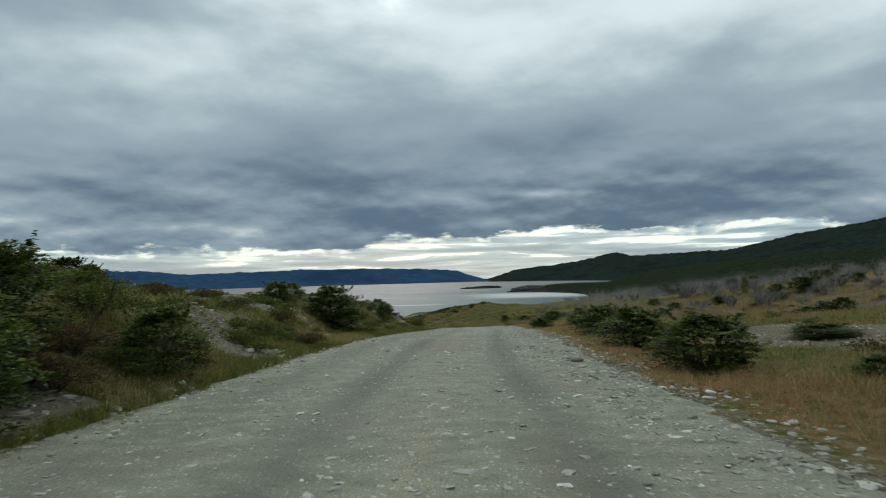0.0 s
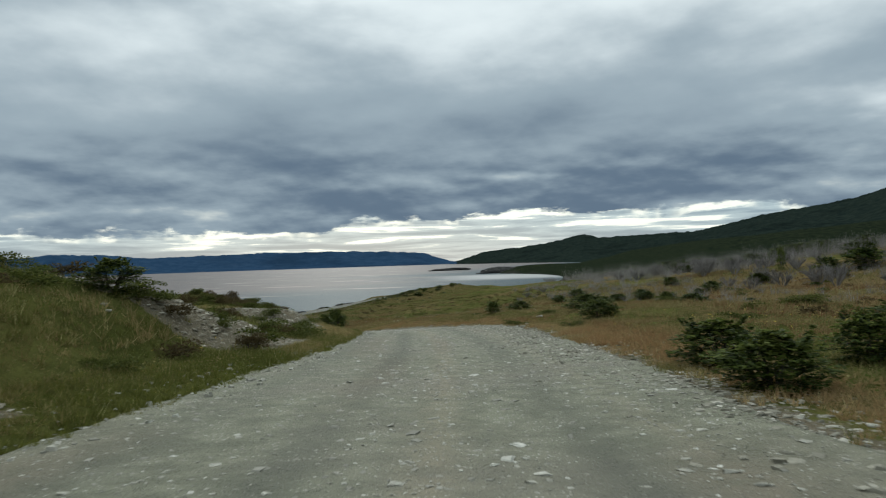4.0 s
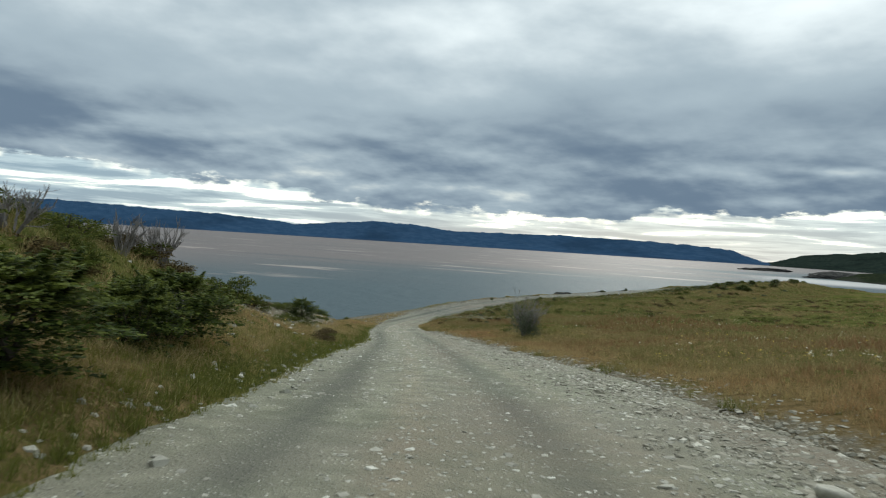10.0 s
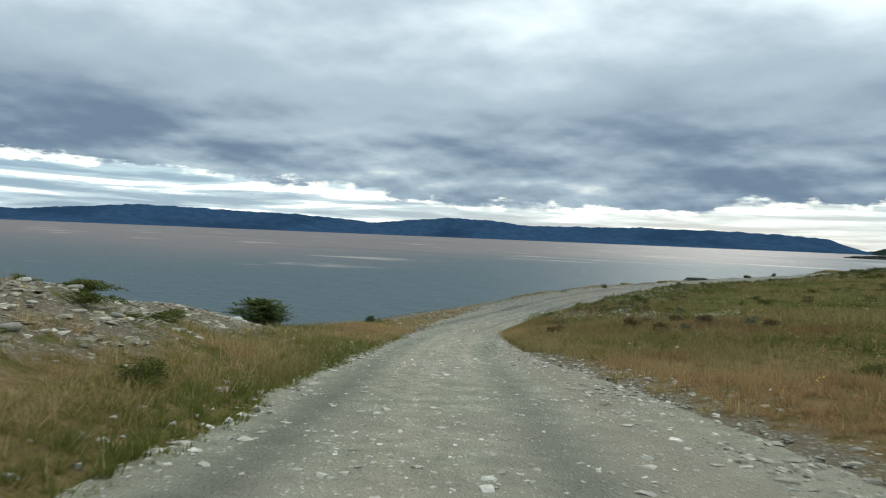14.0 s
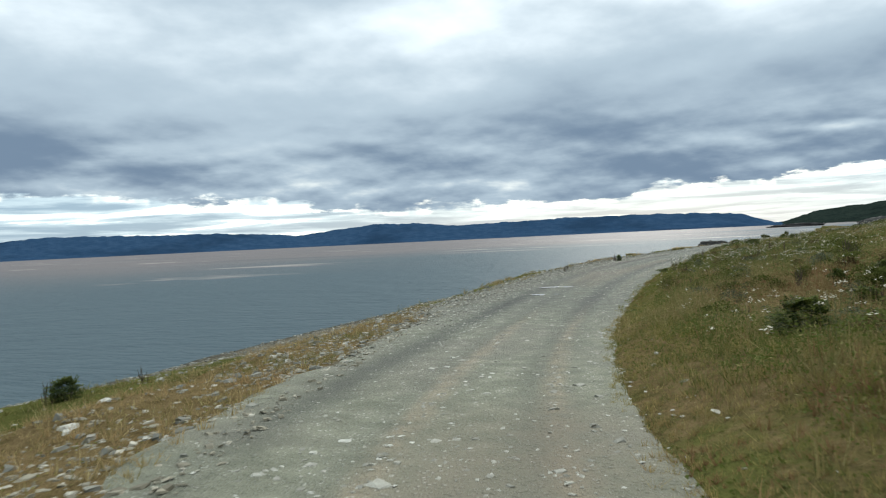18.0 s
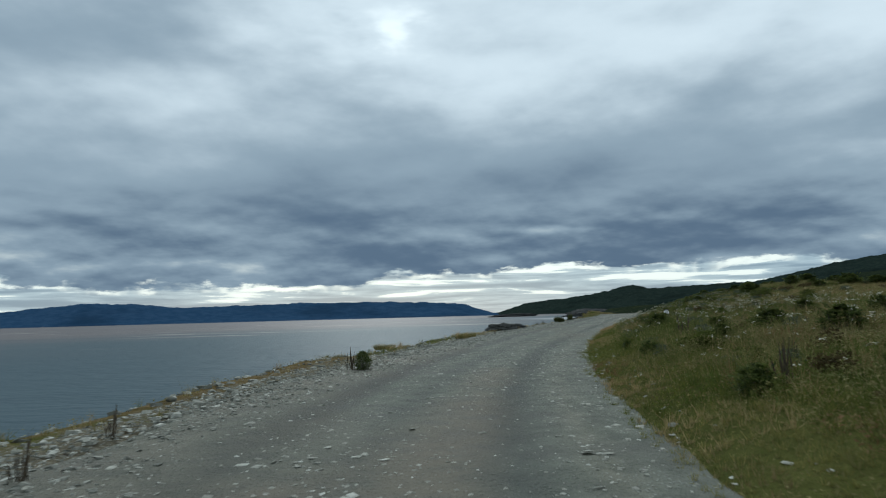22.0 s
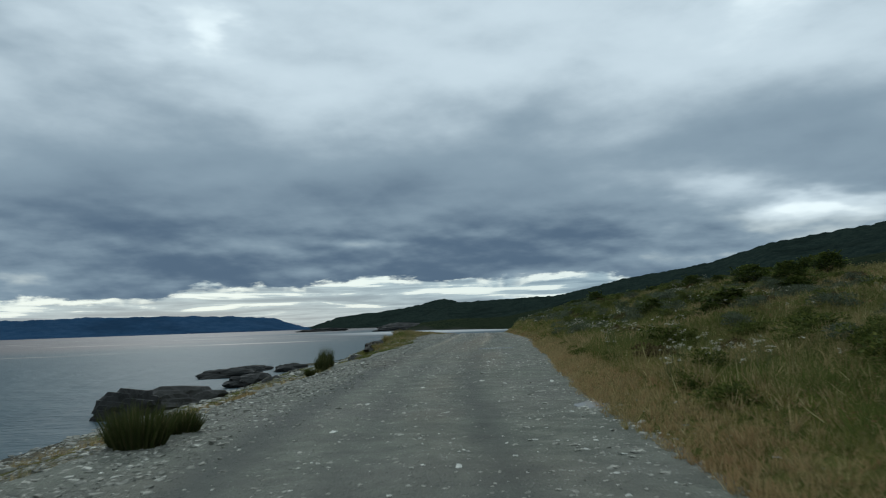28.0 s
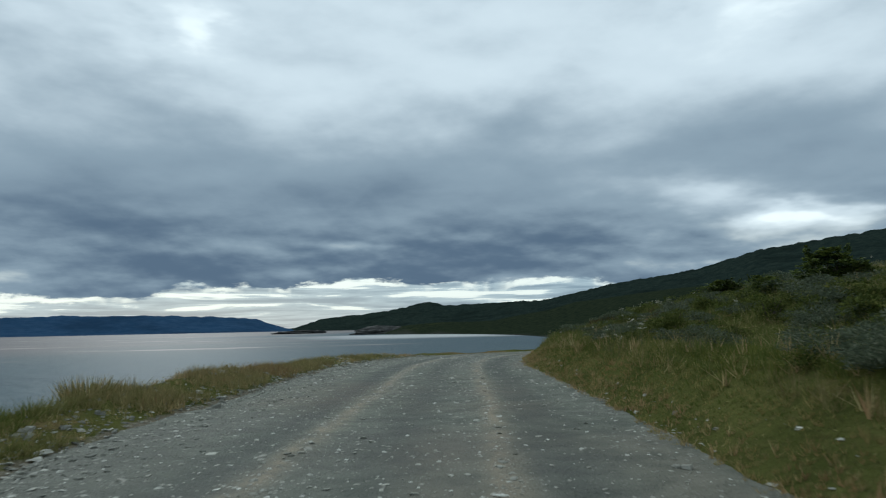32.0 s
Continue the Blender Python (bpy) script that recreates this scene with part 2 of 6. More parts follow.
def mat_road():
    m, N, b, p = material("gravel_road")
    cell = N.voronoi(p, 16.0)
    cell2 = N.voronoi(p, 42.0)
    large = N.noise(p, 0.35, 4.0)
    mid = N.noise(p, 2.2, 4.0, 0.6)
    fine = N.noise(p, 60.0, 3.0, 0.7)
    col = N.mix(N.ramp(mid, 0.3, 0.7), (0.165, 0.170, 0.120), (0.275, 0.280, 0.205))
    col = N.mix(N.ramp(large, 0.42, 0.7, 0.0, 0.5), col, (0.235, 0.215, 0.175))
    # packed wheel tracks are darker and smoother than the loose ridges
    track = attr(N, "track")
    col = N.mix(N.math("MULTIPLY", track, 0.8), col, (0.134, 0.137, 0.114))
    ridge = attr(N, "ridge")
    col = N.mix(N.math("MULTIPLY", ridge, N.ramp(mid, 0.3, 0.62, 0.3, 0.9)), col, (0.37, 0.30, 0.205))
    pale = N.math("MULTIPLY", N.ramp(cell.outputs["Distance"], 0.30, 0.16), N.ramp(mid, 0.46, 0.62))
    pale = N.math("MULTIPLY", pale, N.math("SUBTRACT", 1.0, N.math("MULTIPLY", track, 0.7)))
    col = N.mix(pale, col, (0.58, 0.57, 0.50))
    col = N.mix(N.ramp(cell2.outputs["Distance"], 0.30, 0.14, 0.0, 0.7), col, (0.43, 0.42, 0.37))
    col = N.mix(N.ramp(fine, 0.35, 0.5, 0.45, 0.0), col, (0.08, 0.08, 0.072))
    # darker slaty gravel on the shore road
    ridge_col = N.math("MULTIPLY", ridge, N.ramp(mid, 0.3, 0.62, 0.45, 0.95))
    col = N.mix(N.math("MULTIPLY", N.math("MULTIPLY", attr(N, "slate"), 0.52), N.math("SUBTRACT", 1.0, N.math("MULTIPLY", ridge_col, 0.85))), col, N.mix(N.ramp(mid, 0.3, 0.7), (0.045, 0.053, 0.054), (0.110, 0.118, 0.112)))
    # earthy streaks along the way, and packed damp tracks
    col = N.mix(N.math("MULTIPLY", attr(N, "earth"), N.ramp(mid, 0.25, 0.6, 0.25, 0.75)), col, (0.185, 0.152, 0.115))
    col = N.mix(N.math("MULTIPLY", track, 0.62), col, N.mix(1.0, col, (0.46, 0.49, 0.50), "MULTIPLY"))
    N.put(b.inputs["Base Color"], col)
    b.inputs["Specular IOR Level"].default_value = 0.08
    N.put(b.inputs["Roughness"], N.ramp(mid, 0.3, 0.7, 0.75, 0.95))
    h = N.math("ADD", N.ramp(cell.outputs["Distance"], 0.5, 0.0), N.math("MULTIPLY", fine, 0.6))
    h = N.math("ADD", h, N.ramp(cell2.outputs["Distance"], 0.5, 0.0, 0.0, 0.5))
    N.put(b.inputs["Normal"], N.bump(h, 0.8, 0.03))
    return m


def mat_ground():
    m, N, b, p = material("heath_ground")
    big = N.noise(p, 0.045, 5.0, 0.6)
    mid = N.noise(p, 0.33, 5.0, 0.62)
    sm = N.noise(p, 2.6, 5.0, 0.7)
    fine = N.noise(p, 22.0, 4.0, 0.7)
    green = N.mix(N.ramp(mid, 0.35, 0.65), (0.058, 0.068, 0.019), (0.120, 0.122, 0.038))
    tan = N.mix(N.ramp(sm, 0.3, 0.7), (0.115, 0.085, 0.038), (0.205, 0.150, 0.075))
    dry = N.math("ADD", attr(N, "dry"), N.ramp(big, 0.40, 0.68, -0.30, 0.42), clamp=True)
    col = N.mix(N.ramp(N.math("ADD", dry, N.math("MULTIPLY", N.math("SUBTRACT", sm, 0.5), 1.1)), 0.30, 0.75), green, tan)
    col = N.mix(N.ramp(fine, 0.30, 0.48, 0.65, 0.0), col, (0.030, 0.028, 0.014))
    # gravel and rubble
    cell = N.voronoi(p, 7.0)
    cell2 = N.voronoi(p, 19.0)
    stone = N.mix(N.ramp(cell.outputs["Distance"], 0.5, 0.1), (0.150, 0.132, 0.094), (0.30, 0.278, 0.215))
    stone = N.mix(N.ramp(cell2.outputs["Distance"], 0.42, 0.12, 0.0, 0.5), stone, (0.34, 0.32, 0.265))
    stone = N.mix(N.ramp(mid, 0.45, 0.7, 0.0, 0.5), stone, (0.22, 0.185, 0.125))
    gr = N.math("ADD", attr(N, "gravel"), N.math("MULTIPLY", N.math("SUBTRACT", sm, 0.5), 0.9))
    grm = N.ramp(gr, 0.42, 0.62)
    col = N.mix(grm, col, stone)
    # woods cover the land far off
    wood = N.mix(N.ramp(mid, 0.35, 0.65), (0.011, 0.017, 0.011), (0.026, 0.033, 0.018))
    col = N.mix(N.ramp(N.math("ADD", attr(N, "wood"), N.math("MULTIPLY", N.math("SUBTRACT", big, 0.5), 0.8)), 0.35, 0.65), col, wood)
    wet = attr(N, "wet")
    col = N.mix(N.math("MULTIPLY", wet, 0.75), col, (0.05, 0.05, 0.045))
    N.put(b.inputs["Base Color"], col)
    N.put(b.inputs["Roughness"], 0.95)
    b.inputs["Specular IOR Level"].default_value = 0.0
    h = N.math("ADD", N.math("MULTIPLY", sm, 1.4), N.math("MULTIPLY", fine, 0.7))
    h = N.math("ADD", h, N.math("MULTIPLY", N.ramp(cell.outputs["Distance"], 0.5, 0.0), grm))
    N.put(b.inputs["Normal"], N.bump(h, 0.9, 0.10))
    return m


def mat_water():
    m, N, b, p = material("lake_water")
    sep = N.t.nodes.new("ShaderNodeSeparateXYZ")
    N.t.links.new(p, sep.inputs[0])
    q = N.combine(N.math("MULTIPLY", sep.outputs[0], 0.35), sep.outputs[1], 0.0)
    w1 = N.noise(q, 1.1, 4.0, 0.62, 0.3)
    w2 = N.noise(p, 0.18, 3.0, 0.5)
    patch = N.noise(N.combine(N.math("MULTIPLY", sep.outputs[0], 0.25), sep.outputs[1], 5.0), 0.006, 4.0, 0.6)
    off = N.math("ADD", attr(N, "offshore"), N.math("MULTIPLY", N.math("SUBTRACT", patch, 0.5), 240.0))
    # base tones stand in for much of the sky's reflection; specular stays low
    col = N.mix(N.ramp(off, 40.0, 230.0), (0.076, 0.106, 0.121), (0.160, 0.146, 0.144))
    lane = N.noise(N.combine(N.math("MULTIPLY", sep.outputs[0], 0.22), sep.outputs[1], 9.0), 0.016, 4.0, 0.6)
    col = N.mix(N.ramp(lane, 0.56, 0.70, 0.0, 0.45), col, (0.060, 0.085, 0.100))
    # bright gleam streaks offshore, painted into the colour
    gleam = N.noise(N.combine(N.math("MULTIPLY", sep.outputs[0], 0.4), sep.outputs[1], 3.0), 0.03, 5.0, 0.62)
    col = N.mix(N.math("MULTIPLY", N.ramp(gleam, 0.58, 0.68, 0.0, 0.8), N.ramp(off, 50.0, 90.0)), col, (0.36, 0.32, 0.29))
    # glitter of the bay's wind-roughened water, painted as a paler base colour
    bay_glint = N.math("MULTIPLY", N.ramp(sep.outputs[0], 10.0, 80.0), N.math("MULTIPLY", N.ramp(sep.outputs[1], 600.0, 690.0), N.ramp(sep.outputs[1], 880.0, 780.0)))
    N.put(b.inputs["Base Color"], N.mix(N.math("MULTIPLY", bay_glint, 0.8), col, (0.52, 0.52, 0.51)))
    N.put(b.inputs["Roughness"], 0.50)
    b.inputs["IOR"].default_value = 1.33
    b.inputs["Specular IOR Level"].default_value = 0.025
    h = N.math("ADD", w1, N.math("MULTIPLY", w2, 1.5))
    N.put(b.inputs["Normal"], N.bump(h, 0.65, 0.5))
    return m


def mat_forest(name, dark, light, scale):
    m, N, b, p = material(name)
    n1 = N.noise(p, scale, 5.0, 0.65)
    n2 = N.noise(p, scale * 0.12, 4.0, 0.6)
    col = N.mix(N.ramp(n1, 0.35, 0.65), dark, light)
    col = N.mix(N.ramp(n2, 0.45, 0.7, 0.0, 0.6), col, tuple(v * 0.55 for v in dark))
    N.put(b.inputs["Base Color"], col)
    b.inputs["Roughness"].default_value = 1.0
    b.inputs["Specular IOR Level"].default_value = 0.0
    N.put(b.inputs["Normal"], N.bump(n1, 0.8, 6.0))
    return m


ROAD_MAT, GROUND_MAT, WATER_MAT = mat_road(), mat_ground(), mat_water()
HILL_MAT = mat_forest("hill_forest", (0.012, 0.020, 0.018), (0.024, 0.034, 0.027), 0.05)
# the blue of distance haze is painted into the far ridge's base colour
RIDGE_MAT = mat_forest("haze_blue_forest", (0.023, 0.055, 0.107), (0.034, 0.070, 0.128), 0.02)

# ---- the lie of the land ----
ROAD_XY = [(0.0, 0.0), (0.4, 14.0), (1.0, 28.0), (1.9, 42.0), (2.8, 56.0), (3.4, 69.9), (2.8, 83.9), (0.3, 97.7), (-4.3, 110.9), (-9.9, 123.7),
           (-15.6, 136.5), (-21.8, 149.1), (-28.0, 161.6), (-32.9, 174.7), (-35.3, 188.5), (-35.8, 202.5), (-34.7, 216.4), (-32.0, 230.1),
           (-28.2, 243.6), (-23.9, 256.9), (-20.0, 270.4), (-15.4, 283.6), (-10.6, 296.3), (-6.2, 309.5), (-1.8, 322.5), (4.6, 335.4), (14.0, 346.5), (31.0, 354.0), (60.0, 358.0)]
ROAD_Z = [17.62, 17.13, 16.60, 15.83, 14.94, 14.07, 13.17, 11.82, 10.44, 8.95, 7.33, 5.90, 4.44, 3.30, 2.75, 2.79, 2.91, 2.99, 3.14, 3.34,
          3.41, 3.55, 3.75, 3.80, 3.72, 3.40, 3.0, 2.7, 2.6]
SHORE = [(-900, 260), (-500, 180), (-220, 150), (-110, 158), (-70, 178), (-57, 196), (-53, 230), (-47, 260), (-39, 278), (-34, 298), (-27, 330),
         (-14, 362), (10, 388), (50, 408), (78, 450), (105, 530), (135, 640), (142, 740), (124, 830), (110, 900), (118, 960), (170, 1060),
         (260, 1300), (480, 1900), (800, 2800), (1300, 4400)]


def spline(pts, step):
    """Points along a Catmull-Rom curve, about step apart."""
    a = np.array(pts, float)
    a = np.vstack([2 * a[0] - a[1], a, 2 * a[-1] - a[-2]])
    out = []
    for k in range(1, len(a) - 2):
        n = max(2, int(np.linalg.norm(a[k + 1, :2] - a[k, :2]) / step))
        for u in np.arange(n) / n:
            p0, p1, p2, p3 = a[k - 1:k + 3]
            out.append(0.5 * (2 * p1 + (p2 - p0) * u + (2 * p0 - 5 * p1 + 4 * p2 - p3) * u ** 2 + (3 * p1 - p0 - 3 * p2 + p3) * u ** 3))
    out.append(a[-2])
    return np.array(out)


ROAD = spline([(-0.6, -40.0, 18.9), (-0.3, -20.0, 18.3)] + [(x, y, z) for (x, y), z in zip(ROAD_XY, ROAD_Z)], 2.5)
ROAD_S = np.concatenate([[0], np.cumsum(np.linalg.norm(np.diff(ROAD[:, :2], axis=0), axis=1))])
ROAD_S -= ROAD_S[np.argmin(np.abs(ROAD[:, 1]))]
SHORE_C = spline(SHORE, 8.0)


def nearest(x, y, line, stations):
    """Station, signed offset (right of the line is positive) and segment share of each point's nearest place on a line."""
    x, y = np.ravel(x), np.ravel(y)
    best, st, off = np.full(x.shape, 1e18), np.zeros(x.shape), np.zeros(x.shape)
    for k in range(len(line) - 1):
        ax, ay = line[k, :2]
        ux, uy = line[k + 1, :2] - line[k, :2]
        L = math.hypot(ux, uy)
        ux, uy = ux / L, uy / L
        wx, wy = x - ax, y - ay
        s = np.clip(wx * ux + wy * uy, 0, L)
        d2 = (wx - s * ux) ** 2 + (wy - s * uy) ** 2
        side = np.where(uy * wx - ux * wy >= 0, 1.0, -1.0)
        hit = d2 < best
        best = np.where(hit, d2, best)
        st = np.where(hit, stations[k] + s, st)
        off = np.where(hit, side * np.sqrt(d2), off)
    return st, off


SHORE_S = np.concatenate([[0], np.cumsum(np.linalg.norm(np.diff(SHORE_C[:, :2], axis=0), axis=1))])
_rng = np.random.RandomState(5)
_LAT = _rng.rand(64, 64)


def vnoise(x, y, size, shift=0.0):
    """Smooth value noise, -0.5 to 0.5."""
    u, v = np.asarray(x) / size + 13.7 + shift, np.asarray(y) / size + 7.3 - shift
    i, j = np.floor(u).astype(int), np.floor(v).astype(int)
    a, b = u - i, v - j
    a, b = a * a * (3 - 2 * a), b * b * (3 - 2 * b)
    g = lambda p, q: _LAT[p % 64, q % 64]
    return (g(i, j) * (1 - a) + g(i + 1, j) * a) * (1 - b) + (g(i, j + 1) * (1 - a) + g(i + 1, j + 1) * a) * b - 0.5


def sstep(v, lo, hi):
    u = np.clip((v - lo) / (hi - lo), 0, 1)
    return u * u * (3 - 2 * u)


# verge of the carriageway: station, left, right
EDGES = [(-40, -5.0, 3.0), (10, -5.0, 3.0), (40, -5.0, 3.2), (60, -4.6, 3.8), (78, -4.0, 4.3), (95, -3.6, 4.9), (110, -2.9, 4.9), (125, -2.9, 5.1), (140, -2.5, 4.3),
         (155, -2.7, 3.2), (170, -2.5, 2.05), (180, -2.4, 1.3), (190, -3.4, 1.55), (200, -4.4, 1.85), (225, -4.7, 1.8), (250, -4.4, 1.65), (275, -4.1, 2.35), (290, -4.0, 2.95), (304, -3.7, 2.75), (315, -4.8, 2.5), (345, -5.0, 2.1), (420, -4, 2.5)]
# heights over the road at 1.5 m past the verge and at 9, 14 and 22 m, left side
BANK_L = [(-40, .4, 1.9, 2.6, 2.8), (20, .4, 1.8, 2.5, 2.8), (35, .3, 1.5, 2.1, 2.4), (50, .35, 1.9, 2.8, 2.9), (62, .35, 2.2, 3.4, 3.4), (70, .2, 1.3, 1.9, 1.6), (78, .1, .7, 1.0, .7),
          (86, .2, 1.3, 1.9, 1.7), (95, .3, 1.6, 2.4, 2.3), (106, .5, 2.6, 3.9, 4.2), (118, .6, 3.0, 4.4, 5.0), (127, .6, 2.8, 3.9, 4.3), (135, .4, 1.75, 2.3, 2.5), (145, .3, 1.5, 1.75, 1.7),
          (156, .3, 1.25, 1.4, 1.1), (164, .2, .95, .9, .4), (171, .0, .05, -.6, -1.5), (180, -.1, -.6, -1.4, -2.4)]
BANK_L2 = [(195, -.1, -1.2, -2.1, -3.2), (220, -.1, -1.4, -2.3, -3.5), (262, -.1, -1.5, -2.5, -3.6), (278, -.35, -2.1, -2.8, -3.7), (290, -.5, -2.5, -3.0, -3.9), (300, -.3, -2.2, -2.9, -4.0), (310, -.05, -1.8, -2.9, -4.1), (317, .3, -1.4, -2.8, -4.1), (328, .25, -1.0, -2.6, -4.1), (350, .1, -.8, -1.9, -3.4), (420, 0, -.5, -1.2, -2.4)]
# the same on the right side, at 1.5 m past the verge and at 9, 14, 22 m
BANK_R = [(-40, -.1, -.2, -.1, .1), (40, -.1, -.2, -.1, .0), (70, .0, .1, .2, .2), (90, .15, .4, .6, .6), (108, .25, .55, .8, .9), (130, .2, .45, .7, 1.0), (150, .2, .5, .9, 1.5), (170, .4, .9, 1.5, 2.3), (185, .5, 1.1, 1.7, 2.5),
          (210, .5, 1.0, 1.5, 2.2), (240, .35, .85, 1.2, 1.7), (262, .3, .8, 1.15, 1.7), (280, .45, 1.2, 1.7, 2.5), (300, .6, 1.6, 2.3, 3.3), (315, .9, 2.0, 2.8, 3.8), (345, .95, 2.1, 2.9, 3.9), (420, .4, 1.2, 2.0, 3.0)]


def table(rows, s, col):
    a = np.array(rows)
    return np.interp(s, a[:, 0], a[:, col])


def inland(x, y):
    """Height of the open land by its distance from the lake."""
    _, q = nearest(x, y, SHORE_C, SHORE_S)
    z = np.where(q < 0, np.maximum(-5.0, q * 0.11), np.interp(q, [0, 10, 25, 150, 220, 600, 3000], [0, 1.0, 2.3, 13.6, 18.2, 34, 130]))
    return z, q


def land(x, y, rough=True):
    """Height of the ground and its road station, offset and distance from the shore."""
    shape = np.shape(x)
    x, y = np.ravel(np.asarray(x, float)), np.ravel(np.asarray(y, float))
    g, q = inland(x, y)
    g = g + sstep(q, 30, 200) * (vnoise(x, y, 60) * 5 + vnoise(x, y, 23, 3) * 1.6)
    g = g + 7.0 * np.exp(-((x - 158) / 44) ** 2 - ((y - 950) / 70) ** 2)
    # the slope round the bay
    g = g + 15.0 * sstep(q, 25, 120) * sstep(y, 340, 440) * sstep(y, 900, 760)
    s, d = nearest(x, y, ROAD, ROAD_S)
    zr = np.interp(s, ROAD_S, ROAD[:, 2])
    left, right = table(EDGES, s, 1), table(EDGES, s, 2)
    bl = BANK_L + BANK_L2
    e = np.where(d < 0, left - d, d - right)      # distance past the verge
    edge = np.where(d < 0, -left, right)
    prof = np.zeros_like(d)
    for side, rows in ((-1, bl), (1, BANK_R)):
        h = [table(rows, s, c) for c in (1, 2, 3, 4)]
        ad = np.abs(d)
        v = np.where(ad < edge, 0, np.where(ad < edge + 1.5, h[0] * (ad - edge) / 1.5, 0))
        v = np.where((ad >= edge + 1.5) & (ad < 9), h[0] + (h[1] - h[0]) * sstep(ad, edge + 1.5, np.maximum(9, edge + 2)), v)
        v = np.where((ad >= 9) & (ad < 14), h[1] + (h[2] - h[1]) * (ad - 9) / 5, v)
        v = np.where(ad >= 14, h[2] + (h[3] - h[2]) * np.minimum(1, (ad - 14) / 8), v)
        prof = np.where((d < 0) == (side < 0), v, prof)
    z = zr + prof
    w = sstep(np.abs(d), 20, np.where(d < 0, 48, 42))
    z = z * (1 - w) + g * w
    # lake bed wins beyond the shore
    z = np.where(q < 0, np.minimum(z, q * 0.11 + 0.02), z)
    z = np.where((q >= 0) & (q < 6), np.minimum(z, 0.02 + q * 0.35), z)
    if rough:
        k = sstep(e, 0.3, 3.0) * sstep(q, 1, 8)
        z = z + k * (vnoise(x, y, 3.1) * 0.42 + vnoise(x, y, 1.2, 5) * 0.16 + vnoise(x, y, 8.0, 9) * 0.5)
    return z.reshape(shape), s.reshape(shape), d.reshape(shape), e.reshape(shape), q.reshape(shape)

# ---- ground, road, lake, hills ----
def mesh_grid(name, X, Y, Z, mat, attrs=(), smooth=True):
    """One sheet over a grid of places, all arrays of the same shape (rows, columns)."""
    r, c = X.shape
    me = bpy.data.meshes.new(name)
    idx = np.arange(r * c).reshape(r, c)
    f = np.stack([idx[:-1, :-1], idx[:-1, 1:], idx[1:, 1:], idx[1:, :-1]], -1).reshape(-1, 4)
    me.vertices.add(r * c)
    me.vertices.foreach_set("co", np.stack([X, Y, Z], -1).astype(np.float32).ravel())
    me.loops.add(f.size)
    me.loops.foreach_set("vertex_index", f.astype(np.int32).ravel())
    me.polygons.add(len(f))
    me.polygons.foreach_set("loop_start", (np.arange(len(f)) * 4).astype(np.int32))
    me.polygons.foreach_set("use_smooth", np.full(len(f), smooth))
    me.update(calc_edges=True)
    for key, v in attrs:
        a = me.attributes.new(key, "FLOAT", "POINT")
        a.data.foreach_set("value", np.asarray(v, np.float32).ravel())
    me.materials.append(mat)
    return new(name, me)


def spread(lo, hi, step, far_lo, far_hi, grow=1.13):
    """Coordinates: even from lo to hi, then ever wider out to the far ends."""
    mid = list(np.arange(lo, hi + step / 2, step))
    a, s = [mid[0]], step
    while a[-1] > far_lo:
        s *= grow
        a.append(a[-1] - s)
    b, s = [mid[-1]], step
    while b[-1] < far_hi:
        s *= grow
        b.append(b[-1] + s)
    return np.array(a[:0:-1] + mid + b[1:])


def gravel_zone(x, y, s, d, e, q):
    """Where bare stones lie: shoulders, the pad by the bushes, the rubble mound, cuts in the bank and the beach."""
    v = np.zeros_like(s)
    v = np.maximum(v, np.where(((d < 0) & (s < 172)) | ((d > 0) & (s > 166)), sstep(e, 0.1, -0.5), sstep(e, 0.7, -0.2)))
    # gravel pad on the right
    v = np.maximum(v, np.exp(-((s - 29) / 10.0) ** 2 - ((d - 14) / 5.5) ** 2) * 1.15)
    # rubble on the left bank
    v = np.maximum(v, np.exp(-((s - 145) / 18.0) ** 4 - ((d + 9.4) / 5.2) ** 4) * (0.84 + 0.9 * vnoise(x, y, 2.6, 31) + 0.5 * vnoise(x, y, 7.0, 32)))
    v = np.maximum(v, np.exp(-((s - 162) / 8.0) ** 2 - ((d + 8.8) / 4.0) ** 2) * 1.15)
    v = np.maximum(v, np.exp(-((s - 86) / 11.0) ** 2 - ((d + 9.0) / 3.2) ** 2) * 0.95)
    v = np.maximum(v, np.exp(-((s - 22) / 8.0) ** 2 - ((d + 8.0) / 1.6) ** 2) * 0.62)
    v = np.maximum(v, np.exp(-((s - 42) / 5.0) ** 2 - ((d + 8.5) / 2.0) ** 2) * 0.7)
    v = np.maximum(v, np.exp(-((s - 110) / 6.0) ** 2 - ((d + 6.7) / 1.1) ** 2) * 0.95)
    v = np.maximum(v, np.exp(-((s - 93) / 5.0) ** 2 - ((d + 7.4) / 1.8) ** 2) * 0.95)
    # small bare patches over the first bank
    v = np.maximum(v, ((d < -5.4) & (d > -16) & (s < 78)) * sstep(vnoise(x, y, 3.4, 21) + vnoise(x, y, 1.2, 4) * 0.4, 0.04, 0.20) * 0.9)
    # right shoulder of loose stones
    v = np.maximum(v, ((s > -20) & (s < 165) & (d > 0)) * sstep(e, 2.2, 0.0) * 0.62)
    # lake side of the shore road and the beach
    v = np.maximum(v, ((s > 186) & (d < 0)) * sstep(e, 3.0, 0.5) * 0.58 * (1 - 0.8 * sstep(s, 290, 302)) * sstep(s, 186, 200))
    v = np.maximum(v, sstep(q + 5 * sstep(s, 286, 300), 13, 5) * 0.75 * (s > 150))
    return v


